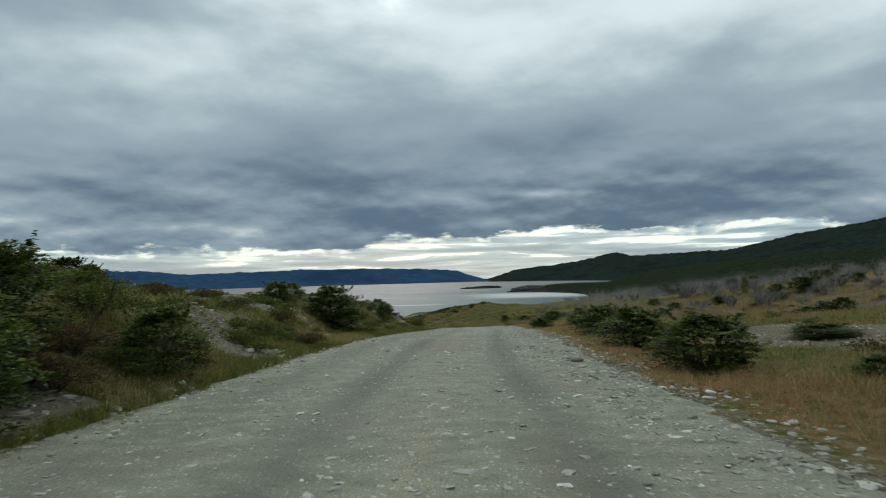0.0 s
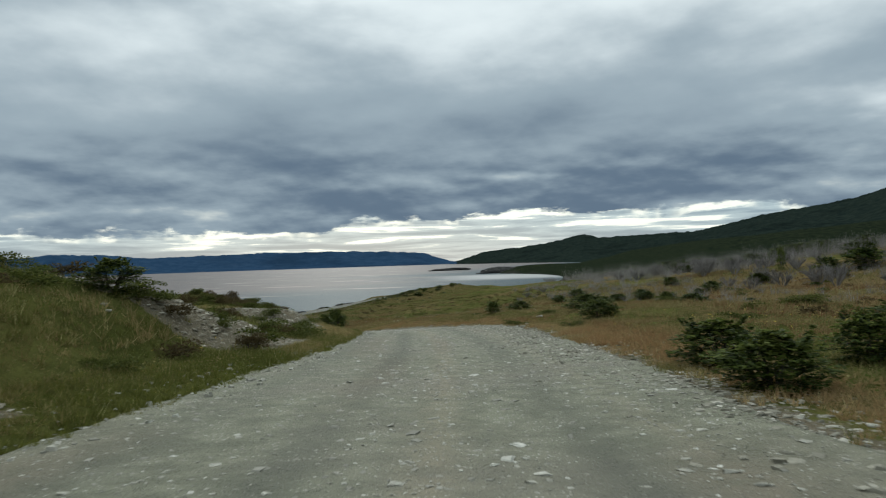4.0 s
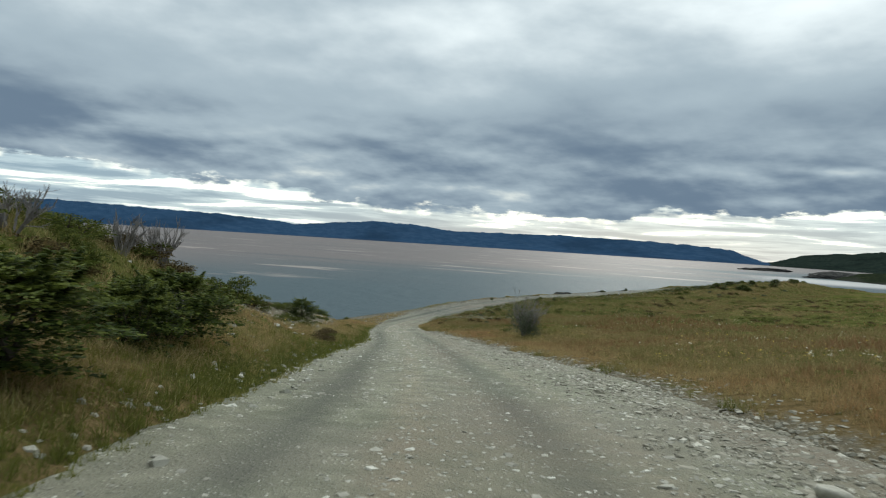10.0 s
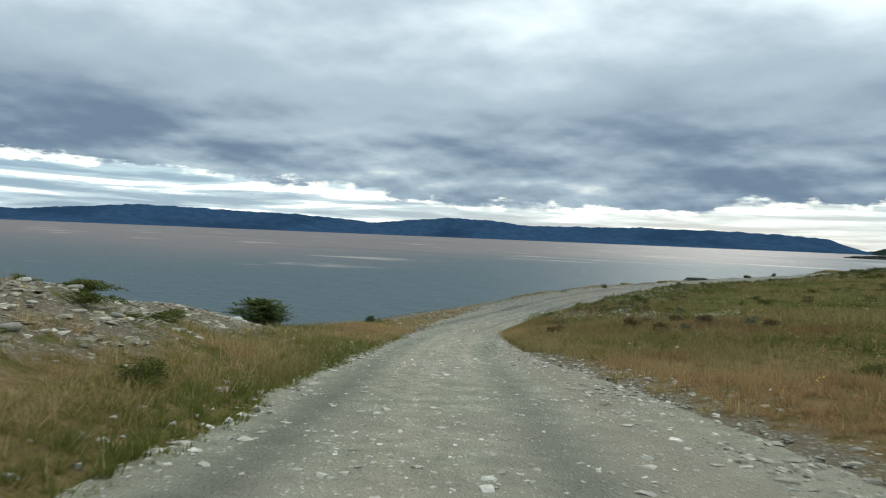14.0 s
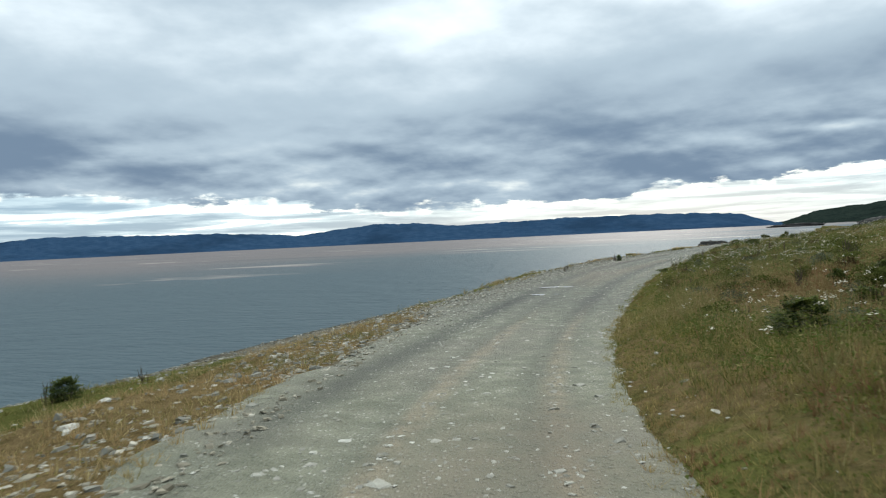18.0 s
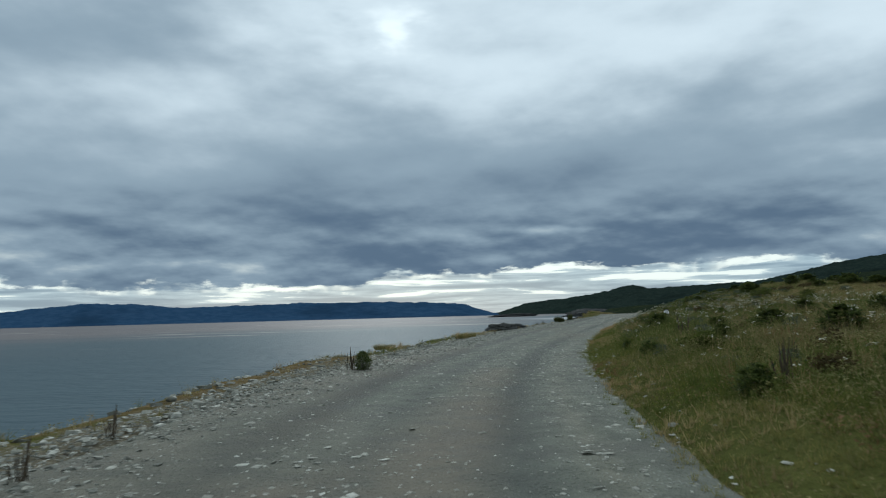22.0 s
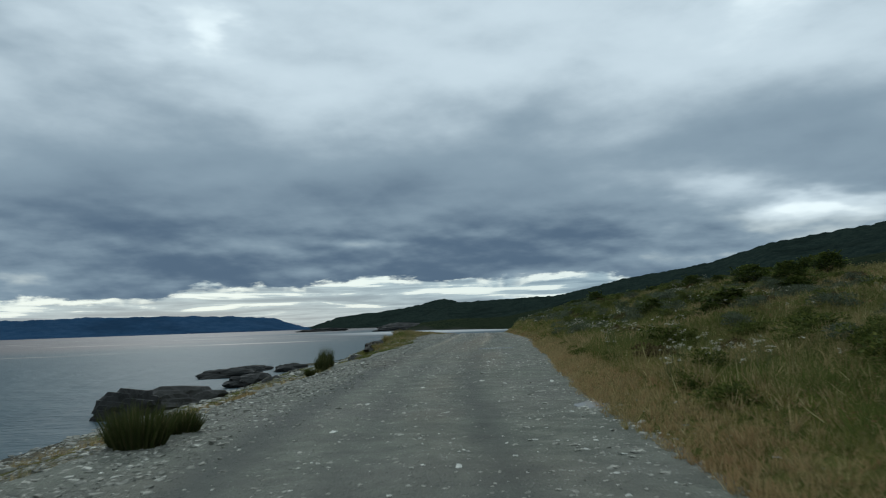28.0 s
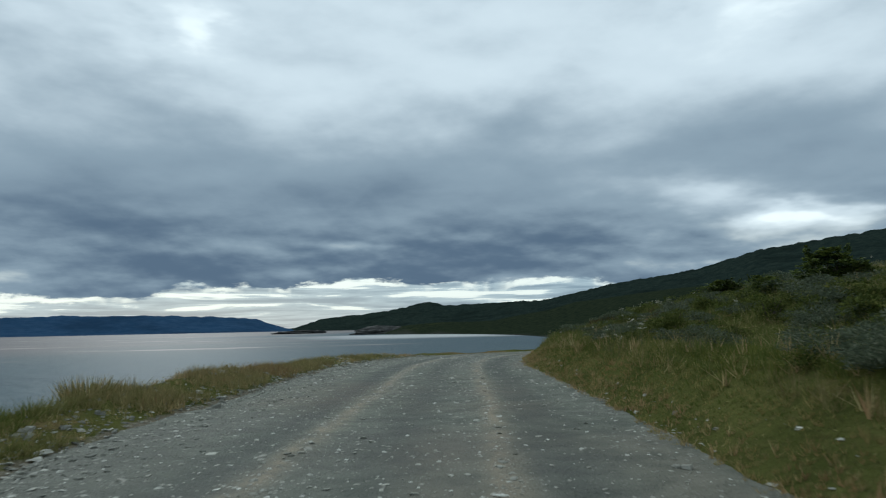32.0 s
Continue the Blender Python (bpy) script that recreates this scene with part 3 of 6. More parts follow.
def build_ground():
    xs = spread(-62, 36, 0.55, -4400, 4400)
    ys = spread(-14, 350, 0.62, -900, 4700)
    X, Y = np.meshgrid(xs, ys)
    Z, s, d, e, q = land(X, Y)
    Z = Z - 0.16 * sstep(e, 0.25, -0.6) * (np.abs(d) < 9)
    # open land behind the first rise keeps to the lake's side of the hills
    dry = np.maximum(0.85 * np.exp(-((e - 1.6) / 1.9) ** 2), 0.45 * np.exp(-((e - 4.0) / 4.0) ** 2))
    dry = np.where((s < 84) & (d < 0), dry * 0.35, dry)
    dry = np.where((s > 166) & (d > 0) & (e < 14), dry * np.where(s > 262, 0.5, np.where(s < 192, 0.9, 0.15)), dry)
    dry = np.where((s > 200) & (d < 0), dry * 0.5, dry)
    dry = np.maximum(dry, 0.9 * sstep(e, 6, 3) * ((s > 160) & (s < 200) & (d < 0)))
    dry = np.maximum(dry, 0.42 * sstep(d, 9, 16) + 0.22 * sstep(d, 40, 90) + 0.22 * sstep(d, 5, 9) * sstep(s, 50, 68) * (s < 166))
    dry = np.where((s > 84) & (s < 166) & (d < 0), dry * 0.6, dry)
    gravel = gravel_zone(X, Y, s, d, e, q)
    wet = sstep(Z, 0.28, 0.02)
    g = mesh_grid("ground", X, Y, Z, GROUND_MAT, [("dry", dry), ("gravel", gravel), ("wet", wet), ("wood", np.maximum(sstep(np.hypot(X + 10, Y - 190), 280, 470), np.maximum(sstep(np.hypot(X - 20, Y - 170), 150, 260) * sstep(X, 70, 120), sstep(Y, 365, 410) * sstep(X, 5, 40))) * (1 - 0.4 * np.exp(-((X - 140) / 70) ** 2 - ((Y - 930) / 100) ** 2)))])
    tagged(g, "rough heath and dry grass with bare stony patches above the lake", "ground", kind="structure")


def road_cross(s, d):
    """Wheel tracks and loose ridges of the carriageway at an offset from the line, both 0 to 1 and uneven along the way."""
    drift = 0.14 * np.sin(s / 11.0)
    upper, end = sstep(s, 184, 172), sstep(s, 292, 304)
    shore = (1 - upper) * (1 - end)
    wave = 0.72 + 0.8 * vnoise(s, d * 0 + 3, 13.0, 2) + 0.5 * vnoise(s, d * 5, 4.0, 6)

    def strip(c, w):
        return np.exp(-((d - c + drift) / w) ** 2)

    tr = upper * 0.75 * (strip(1.2, 0.36) + strip(-1.7, 0.36) + 0.6 * strip(-3.6, 0.5)) + shore * (strip(-2.5, 0.40) + 0.8 * strip(0.35, 0.32) + 0.45 * strip(-1.2, 0.3))
    tr = tr + end * (0.8 * strip(-2.7, 0.4) + 0.8 * strip(0.95, 0.45) + 0.6 * strip(-1.0, 0.4))
    heap = 0.32 + 0.7 * vnoise(s, d * 0 + 7, 16.0, 4)
    ri = np.clip(heap, 0.05, 1) * (upper * (strip(-0.4, 0.24) + 0.5 * strip(2.1, 0.2)) + 0.5 * shore * strip(1.1, 0.2)) + end * (strip(-2.1, 0.17) + strip(0.25, 0.17)) * 0.9
    ri = ri + 0.75 * sstep(s, 152, 162) * sstep(s, 202, 190) * (strip(-1.0, 0.14) + strip(0.45, 0.14))
    tr = tr * np.clip(wave, 0, 1.2)
    return np.clip(tr, 0, 1), np.clip(ri, 0, 1)


def road_relief(x, y, s, d):
    tr, ri = road_cross(s, d)
    return 0.018 * ri - 0.02 * tr + vnoise(x, y, 1.1) * 0.035 + vnoise(x, y, 0.45, 4) * 0.02


def build_road():
    ss = np.arange(-36, ROAD_S[-1] - 2, 0.30)
    u = np.linspace(0, 1, 40)
    left, right = table(EDGES, ss, 1) - 0.7, table(EDGES, ss, 2) + 0.7
    wob = vnoise(ss, ss * 0 + 3, 2.1) * 0.8 + vnoise(ss, ss * 0 + 9, 6.0) * 0.9
    left, right = left + wob * 0.7, right + vnoise(ss, ss * 0 + 40, 2.3) * 0.5 + vnoise(ss, ss * 0 + 90, 6.4) * 0.5 + 0.1
    D = left[:, None] + (right - left)[:, None] * u[None]
    S_ = np.repeat(ss[:, None], len(u), 1)
    cx, cy, cz = (np.interp(ss, ROAD_S, ROAD[:, k]) for k in range(3))
    tx, ty = np.gradient(cx), np.gradient(cy)
    L = np.hypot(tx, ty)
    X = cx[:, None] + D * (ty / L)[:, None]
    Y = cy[:, None] - D * (tx / L)[:, None]
    tr, ri = road_cross(S_, D)
    edge = np.minimum(D - left[:, None], right[:, None] - D)
    Z = cz[:, None] + road_relief(X, Y, S_, D) - 0.14 * sstep(edge, 0.75, 0.0)
    r = mesh_grid("road", X, Y, Z, ROAD_MAT, [("track", np.clip(tr, 0, 1)), ("ridge", np.clip(ri, 0, 1)), ("slate", sstep(S_ + vnoise(X, Y, 9) * 14, 178, 205)), ("earth", np.clip(vnoise(S_, D * 9, 11.0, 14) * 2.2 + vnoise(X, Y, 1.3, 5) * 0.5 - 0.15, 0, 1) * sstep(edge, 0.2, 1.0))])
    tagged(r, "grey gravel road with packed wheel tracks and loose pale stones", "road", kind="structure")


def build_lake():
    xs = spread(-70, 10, 4.0, -4800, 4800, 1.25)
    ys = spread(150, 420, 4.0, -600, 4900, 1.25)
    X, Y = np.meshgrid(xs, ys)
    _, q = nearest(X, Y, SHORE_C, SHORE_S)
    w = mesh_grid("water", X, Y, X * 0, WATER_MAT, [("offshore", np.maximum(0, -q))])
    tagged(w, "grey-blue rippled lake with lighter wind bands, gleam and glitter painted in", "lake", kind="structure")


# skyline of the wooded hills over the land: azimuth, height in degrees, distance
HILLS = [(3.2, -.1, 4300), (3.9, .05, 4300), (6.8, .9, 4300), (10.3, 1.22, 4250), (12.5, 1.52, 4250), (15.0, 2.08, 4200), (16.4, 1.72, 4100), (21, 1.88, 3800), (24, 1.98, 3500), (26.6, 2.5, 3200), (29.3, 3.1, 3000),
         (32.5, 3.5, 2900), (35.5, 3.95, 2800), (39.5, 5.1, 2700), (42, 5.4, 2700), (44.5, 5.7, 2600), (47.4, 6.0, 2600), (50, 6.2, 2500), (60, 7, 2400), (80, 8, 2400), (120, 7, 2600), (170, 5, 3000), (215, 3, 3000)]
FAR_RIDGE = [(-150, 1.2), (-100, 1.5), (-75, 1.0), (-60, .75), (-55.5, 1.2), (-51.8, 1.5), (-44.8, 1.38), (-38.6, 1.25), (-33.5, .9), (-31.3, 1.2), (-27.5, 1.58), (-23.7, 1.42), (-20.8, 1.12), (-12.5, 1.32), (-5, 1.3), (1.3, .96), (2.7, .43), (3.9, .1), (5.0, .02)]
EYE = (-20.0, 160.0, 6.0)


def build_hills():
    az = np.arange(3.2, 215, 0.14)
    a = np.array(HILLS)
    el, R = np.interp(az, a[:, 0], a[:, 1]), np.interp(az, a[:, 0], a[:, 2])
    crest = EYE[2] + np.tan(np.radians(el)) * R
    v = np.concatenate([np.linspace(0.16, 1.0, 46), [1.08, 1.2]])
    A, V = np.meshgrid(az, v)
    r = R[None] * V
    X, Y = EYE[0] + np.sin(np.radians(A)) * r, EYE[1] + np.cos(np.radians(A)) * r
    foot = np.interp(az, [3, 10, 22, 40, 215], [0.74, 0.60, 0.30, 0.24, 0.24])[None]
    up = np.clip((V - foot) / (1 - foot), 0, 1)
    up = np.where(V > 1, 1 - (V - 1) * 1.2, up ** 1.15 * (0.72 + 0.28 * up))
    Z = -6 + (crest[None] + 6) * up
    bumps = vnoise(X, Y, 260) * 60 + vnoise(X, Y, 95, 3) * 26
    Z = Z + bumps * up * (1 - np.clip(up, 0, 1)) * 1.8
    Z = Z + (vnoise(X, Y, 26, 7) * 7 + vnoise(X, Y, 11, 2) * 4) * sstep(up, 0.03, 0.15)
    Z = np.where(V < foot, -8, Z)
    h = mesh_grid("hills", X, Y, Z, HILL_MAT, smooth=False)
    tagged(h, "dark green wooded hills rising behind the meadow", "hills", kind="structure")


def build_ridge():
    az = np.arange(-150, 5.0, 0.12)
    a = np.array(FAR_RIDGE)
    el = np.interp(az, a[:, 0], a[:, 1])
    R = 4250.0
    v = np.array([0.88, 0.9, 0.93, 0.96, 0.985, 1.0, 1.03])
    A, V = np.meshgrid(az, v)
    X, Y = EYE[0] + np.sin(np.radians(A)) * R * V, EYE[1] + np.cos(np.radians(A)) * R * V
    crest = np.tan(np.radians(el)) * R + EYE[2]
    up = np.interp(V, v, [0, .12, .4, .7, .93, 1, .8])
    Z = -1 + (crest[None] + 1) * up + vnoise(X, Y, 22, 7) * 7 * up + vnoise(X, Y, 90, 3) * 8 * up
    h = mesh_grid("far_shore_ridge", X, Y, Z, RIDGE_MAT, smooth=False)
    tagged(h, "low wooded ridge on the far shore, turned blue by painted haze", "ridge", kind="structure")


build_ground()
build_road()
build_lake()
build_hills()
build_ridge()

# ---- kit for plants and stones ----
def tri_mesh(name, V, F, mat, smooth=False, attrs=()):
    """A mesh from arrays of places and triangles."""
    V, F = np.asarray(V, np.float32), np.asarray(F, np.int32)
    me = bpy.data.meshes.new(name)
    me.vertices.add(len(V))
    me.vertices.foreach_set("co", V.ravel())
    me.loops.add(F.size)
    me.loops.foreach_set("vertex_index", F.ravel())
    me.polygons.add(len(F))
    me.polygons.foreach_set("loop_start", (np.arange(len(F)) * 3).astype(np.int32))
    me.polygons.foreach_set("use_smooth", np.full(len(F), smooth))
    me.update(calc_edges=True)
    for key, v in attrs:
        a = me.attributes.new(key, "FLOAT", "POINT")
        a.data.foreach_set("value", np.asarray(v, np.float32).ravel())
    me.materials.append(mat)
    return me


def part(name, me, parent, label=""):
    ob = new(name, me)
    ob.parent = parent
    return tagged(ob, label)


def tubes(segs, sides=4):
    """Tapered round bars: rows of p0, p1, r0, r1."""
    V, F = [], []
    for p0, p1, r0, r1 in segs:
        p0, p1 = np.array(p0, float), np.array(p1, float)
        ax = p1 - p0
        ax = ax / (np.linalg.norm(ax) + 1e-9)
        u = np.cross(ax, (0.3, 0.9, 0.2) if abs(ax[2]) > 0.9 else (0, 0, 1.0))
        u /= np.linalg.norm(u)
        w = np.cross(ax, u)
        b = len(V)
        for p, r in ((p0, r0), (p1, r1)):
            for k in range(sides):
                a = 2 * math.pi * k / sides
                V.append(p + r * (math.cos(a) * u + math.sin(a) * w))
        for k in range(sides):
            n = (k + 1) % sides
            F += [(b + k, b + n, b + sides + n), (b + k, b + sides + n, b + sides + k)]
    return np.array(V), np.array(F)


def leaves(P, U, W):
    """Diamond leaves at P, with half length vectors U and half width vectors W."""
    n = len(P)
    V = np.stack([P - U, P + W, P + U, P - W], 1).reshape(-1, 3)
    b = np.arange(n)[:, None] * 4
    F = np.concatenate([b + np.array([[0, 1, 2]]), b + np.array([[0, 2, 3]])], 1).reshape(-1, 3)
    return V, F


def unit(v):
    return v / (np.linalg.norm(v, axis=-1, keepdims=True) + 1e-9)


def see_through(N, b, col, share):
    """Thin leaves let part of the light through."""
    N.put(b.inputs["Base Color"], col)
    thin = N.t.nodes.new("ShaderNodeBsdfTranslucent")
    N.put(thin.inputs["Color"], col)
    both = N.t.nodes.new("ShaderNodeMixShader")
    both.inputs[0].default_value = share
    N.t.links.new(b.outputs[0], both.inputs[1])
    N.t.links.new(thin.outputs[0], both.inputs[2])
    N.t.links.new(both.outputs[0], N.t.nodes["Material Output"].inputs[0])


def mat_leaf(name, dark, mid, light, gloss=0.65, tips=0.0):
    m, N, b, p = material(name)
    r, o = island(N), obj_random(N)
    col = N.mix(N.ramp(r, 0.1, 0.8), dark, mid)
    col = N.mix(N.ramp(r, 0.80, 1.0), col, light)
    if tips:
        # paler yellow-green towards the ends of the sprays and higher up
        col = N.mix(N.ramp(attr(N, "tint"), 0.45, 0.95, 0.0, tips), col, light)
    col = N.mix(N.ramp(o, 0.0, 1.0, 0.0, 0.35), col, tuple(v * 0.6 for v in mid))
    b.inputs["Roughness"].default_value = gloss
    b.inputs["Specular IOR Level"].default_value = 0.1
    see_through(N, b, col, 0.35)
    return m


def mat_bark(name, a, c):
    m, N, b, p = material(name)
    n = N.noise(p, 30.0, 4.0, 0.7)
    N.put(b.inputs["Base Color"], N.mix(n, a, c))
    b.inputs["Roughness"].default_value = 0.9
    N.put(b.inputs["Normal"], N.bump(n, 0.6, 0.01))
    return m


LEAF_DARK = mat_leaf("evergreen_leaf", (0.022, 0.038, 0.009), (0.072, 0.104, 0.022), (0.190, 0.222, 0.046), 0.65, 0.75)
LEAF_OLIVE = mat_leaf("olive_leaf", (0.040, 0.054, 0.012), (0.105, 0.125, 0.030), (0.200, 0.200, 0.055), 0.8)
LEAF_SILVER = mat_leaf("silver_leaf", (0.050, 0.066, 0.040), (0.120, 0.142, 0.088), (0.220, 0.235, 0.160), 0.8)
LEAF_BROWN = mat_leaf("brown_leaf", (0.045, 0.036, 0.016), (0.105, 0.080, 0.036), (0.190, 0.145, 0.070), 0.85)
BARK = mat_bark("bark", (0.045, 0.036, 0.028), (0.10, 0.085, 0.07))
GREY_WOOD = mat_bark("weathered_wood", (0.10, 0.095, 0.09), (0.24, 0.225, 0.21))


def foliage_spray(rng, n_spray, n_leaf, size, lumps, droop=0.1):
    """Leafy sprays in flat tiers about an upright axis; unit width and height."""
    P, U, W, T = [], [], [], []
    la = rng.rand(lumps) * 6.283
    lh = rng.rand(lumps)
    for _ in range(n_spray):
        h = rng.rand() ** 0.85
        a = rng.rand() * 6.283
        lump = max(0.0, *(math.cos(a - q) * 0.5 + 0.5 - abs(h - w) * 0.9 for q, w in zip(la, lh)))
        prof = (0.62 + 0.38 * math.sin(min(1.0, h * 1.2 + 0.1) * math.pi * 0.8)) * (1.0 - 0.62 * max(0, h - 0.6) / 0.4)
        spike = rng.rand() < 0.12
        r = 0.5 * prof * (0.72 + 0.5 * lump) * (0.75 + 0.4 * rng.rand())
        out = np.array([math.cos(a), math.sin(a), 0.0])
        side = np.array([-math.sin(a), math.cos(a), 0.0])
        lift = 0.10 * rng.randn() + 0.10 - droop * (1 - h)
        base = np.array([0.0, 0.0, 0.06 + 0.84 * h])
        if spike:
            # an upright leading shoot
            base = np.array([math.cos(a) * r * 0.55, math.sin(a) * r * 0.55, 0.30 + 0.48 * rng.rand()])
            r, lift = 0.11, 1.3
        t = 0.25 + 0.75 * rng.rand(n_leaf) ** 0.8
        spread_ = (1.05 - t) * r * 0.75
        pos = base + out * (t * r)[:, None] + side * (rng.randn(n_leaf) * spread_ * 0.55)[:, None]
        pos[:, 2] += lift * t * r * 1.6 - droop * 0.25 * t ** 2 * r + rng.randn(n_leaf) * 0.012
        ang = rng.randn(n_leaf) * 0.7
        u = out * np.cos(ang)[:, None] + side * np.sin(ang)[:, None] + np.stack([np.zeros(n_leaf), np.zeros(n_leaf), rng.randn(n_leaf) * 0.35], 1)
        nrm = unit(np.stack([rng.randn(n_leaf) * 0.5, rng.randn(n_leaf) * 0.5, np.ones(n_leaf)], 1))
        u = unit(u)
        w = unit(np.cross(nrm, u))
        s = size * (0.6 + 0.8 * rng.rand(n_leaf))
        P.append(pos), U.append(u * s[:, None]), W.append(w * (s * 0.5)[:, None])
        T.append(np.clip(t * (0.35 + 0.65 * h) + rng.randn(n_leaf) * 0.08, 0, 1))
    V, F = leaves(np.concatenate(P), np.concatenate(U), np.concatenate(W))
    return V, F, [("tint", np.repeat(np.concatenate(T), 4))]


def foliage_dome(rng, n, size, lumps, flat=0.8):
    """Leaves over lumpy domes; unit width and height."""
    c = np.stack([rng.randn(lumps) * 0.20, rng.randn(lumps) * 0.20, 0.10 + 0.50 * rng.rand(lumps)], 1)
    rad = 0.15 + 0.13 * rng.rand(lumps)
    c[0], rad[0] = (0, 0, 0.30), 0.42
    k = rng.choice(lumps, n, p=rad ** 2 / np.sum(rad ** 2))
    v = unit(rng.randn(n, 3))
    v[:, 2] = np.abs(v[:, 2]) * 1.25 - 0.35
    q = rng.rand(n) ** 0.35
    pos = c[k] + v * (rad[k] * q)[:, None] * np.array([1.15, 1.15, flat])
    pos[:, 2] = np.maximum(-0.16, pos[:, 2])
    u = unit(v + rng.randn(n, 3) * 0.6 + np.array([0, 0, 0.5]))
    w = unit(np.cross(u, rng.randn(n, 3)))
    s = size * (0.5 + rng.rand(n))
    return leaves(pos, u * s[:, None], w * (s * 0.42)[:, None])


def stems(rng, n, reach=0.35, height=0.7, r=0.02):
    segs = []
    for _ in range(n):
        a = rng.rand() * 6.283
        p = np.array([math.cos(a), math.sin(a), 0]) * 0.03
        q = np.array([math.cos(a) * reach * rng.rand(), math.sin(a) * reach * rng.rand(), height * (0.5 + 0.5 * rng.rand())])
        m = p * 0.5 + q * 0.5 + rng.randn(3) * 0.05
        p = p + np.array([0, 0, -0.06])
        segs += [(p, m, r, r * 0.7), (m, q, r * 0.7, r * 0.25)]
    return tubes(segs)


def shrub(kind, seed):
    """One shrub of unit size with its parts, to be copied."""
    rng = np.random.RandomState(seed)
    root = new("shrub")
    tips = []
    if kind == "evergreen":
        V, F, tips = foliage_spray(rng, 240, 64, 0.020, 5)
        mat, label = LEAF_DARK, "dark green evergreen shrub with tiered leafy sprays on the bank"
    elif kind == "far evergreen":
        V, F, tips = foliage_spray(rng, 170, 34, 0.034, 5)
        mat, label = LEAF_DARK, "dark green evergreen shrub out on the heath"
    elif kind == "olive":
        V, F = foliage_dome(rng, 4200, 0.022, 11)
        mat, label = LEAF_OLIVE, "low rounded olive-green shrub among dry grass"
    elif kind == "silver":
        V, F = foliage_dome(rng, 5000, 0.018, 11)
        mat, label = LEAF_SILVER, "silvery grey-green bush on the grassy roadside bank"
    else:
        V, F = foliage_dome(rng, 3600, 0.022, 9)
        mat, label = LEAF_BROWN, "low brown withered shrub among dry grass"
    part("foliage", tri_mesh("foliage", V, F, mat, attrs=tips), root)
    V, F = stems(rng, 9)
    part("stem", tri_mesh("stem", V, F, BARK), root, "dark forked woody stem")
    return tagged(root, label, "shrub", group=kind + " shrubs")


def dead_wood(rng, n_stem, levels, spread_, lean=(0.0, 0.0), apart=False, thick=0.020):
    segs = []

    def grow(p, d, L, r, lev):
        q = p + d * L * 0.5
        d2 = unit(d + rng.randn(3) * 0.16)
        e = q + d2 * L * 0.5
        segs.append((p, q, r, r * 0.8))
        segs.append((q, e, r * 0.8, r * 0.5))
        if lev > 0:
            for _ in range(3 if lev > 1 else 6):
                t = 0.35 + 0.65 * rng.rand()
                b = p + (e - p) * t
                grow(b, unit(d2 + rng.randn(3) * spread_ + np.array([lean[0], lean[1], 0.22])), L * (0.42 + 0.25 * rng.rand()), r * 0.5, lev - 1)

    sets = []
    for _ in range(n_stem):
        a = rng.rand() * 6.283
        d = unit(np.array([math.cos(a) * 0.42 + lean[0], math.sin(a) * 0.42 + lean[1], 1.0]))
        grow(np.array([math.cos(a) * 0.05, math.sin(a) * 0.05, -0.03]), d, 0.44 + 0.2 * rng.rand(), thick, levels)
        sets.append(segs[:])
        segs.clear()
    return [tubes(q, 3) for q in sets] if apart else tubes(sum(sets, []), 3)


def put_on_land(ob, x, y, w, h, turn, sink=0.04, deep=None):
    """A copy of a unit thing, set on the ground at x, y with a width and height."""
    z = float(land(np.array([x]), np.array([y]))[0][0])
    m = Matrix.LocRotScale((x, y, z - sink), Euler((0, 0, turn)), (w, deep or w, h))
    return copy_thing(ob, m)


def discard(ob):
    for o in list(ob.children_recursive) + [ob]:
        bpy.data.objects.remove(o)


def on_plan(s, d):
    """Places at road stations s and offsets d."""
    cx, cy = np.interp(s, ROAD_S, ROAD[:, 0]), np.interp(s, ROAD_S, ROAD[:, 1])
    tx, ty = np.interp(s + 0.5, ROAD_S, ROAD[:, 0]) - cx, np.interp(s + 0.5, ROAD_S, ROAD[:, 1]) - cy
    L = np.hypot(tx, ty) + 1e-9
    return cx + d * ty / L, cy - d * tx / L

# ---- shrubs and trees ----
RNG = np.random.RandomState(11)
EVER = [shrub("evergreen", k) for k in (1, 2, 3, 4, 5)]
EVER_FAR = [shrub("far evergreen", k) for k in (6, 7, 8)]
OLIVE = [shrub("olive", k) for k in (11, 12, 13)]
BROWN = [shrub("brown", k) for k in (21, 22)]
SILVER = [shrub("silver", k) for k in (31, 32, 33)]


def plant(rows, kinds):
    """Shrubs from rows of x, y, height, width."""
    for x, y, h, w in rows:
        put_on_land(kinds[RNG.randint(len(kinds))], x, y, w * 1.12, h * 1.06, RNG.rand() * 6.28)


# on the bank and verge at the start
plant([(-5.8, 7.4, 1.9, 2.1), (-7.2, 10.5, 1.8, 2.3), (-6.4, 9.0, 1.3, 1.9), (-5.5, 13.3, 1.33, 1.6), (-9.4, 39.0, 1.2, 1.7), (-6.2, 37.8, 1.95, 3.1), (-5.4, 36.9, 1.3, 1.7),
       (-10.5, 48.0, 1.1, 1.3), (-4.6, 53.1, 1.4, 1.3), (-6.0, 62.4, 0.9, 1.5), (-12.4, 66.9, 1.2, 1.5), (-11.8, 21.5, 1.1, 1.6), (-12.6, 24.5, 0.9, 1.4)], EVER)
plant([(5.6, 14.9, 1.3, 2.2), (6.3, 22.8, 1.5, 2.5), (7.3, 31.9, 1.4, 2.4), (7.0, 11.0, 0.5, 0.8), (14.0, 25.5, 0.6, 2.2)], EVER)
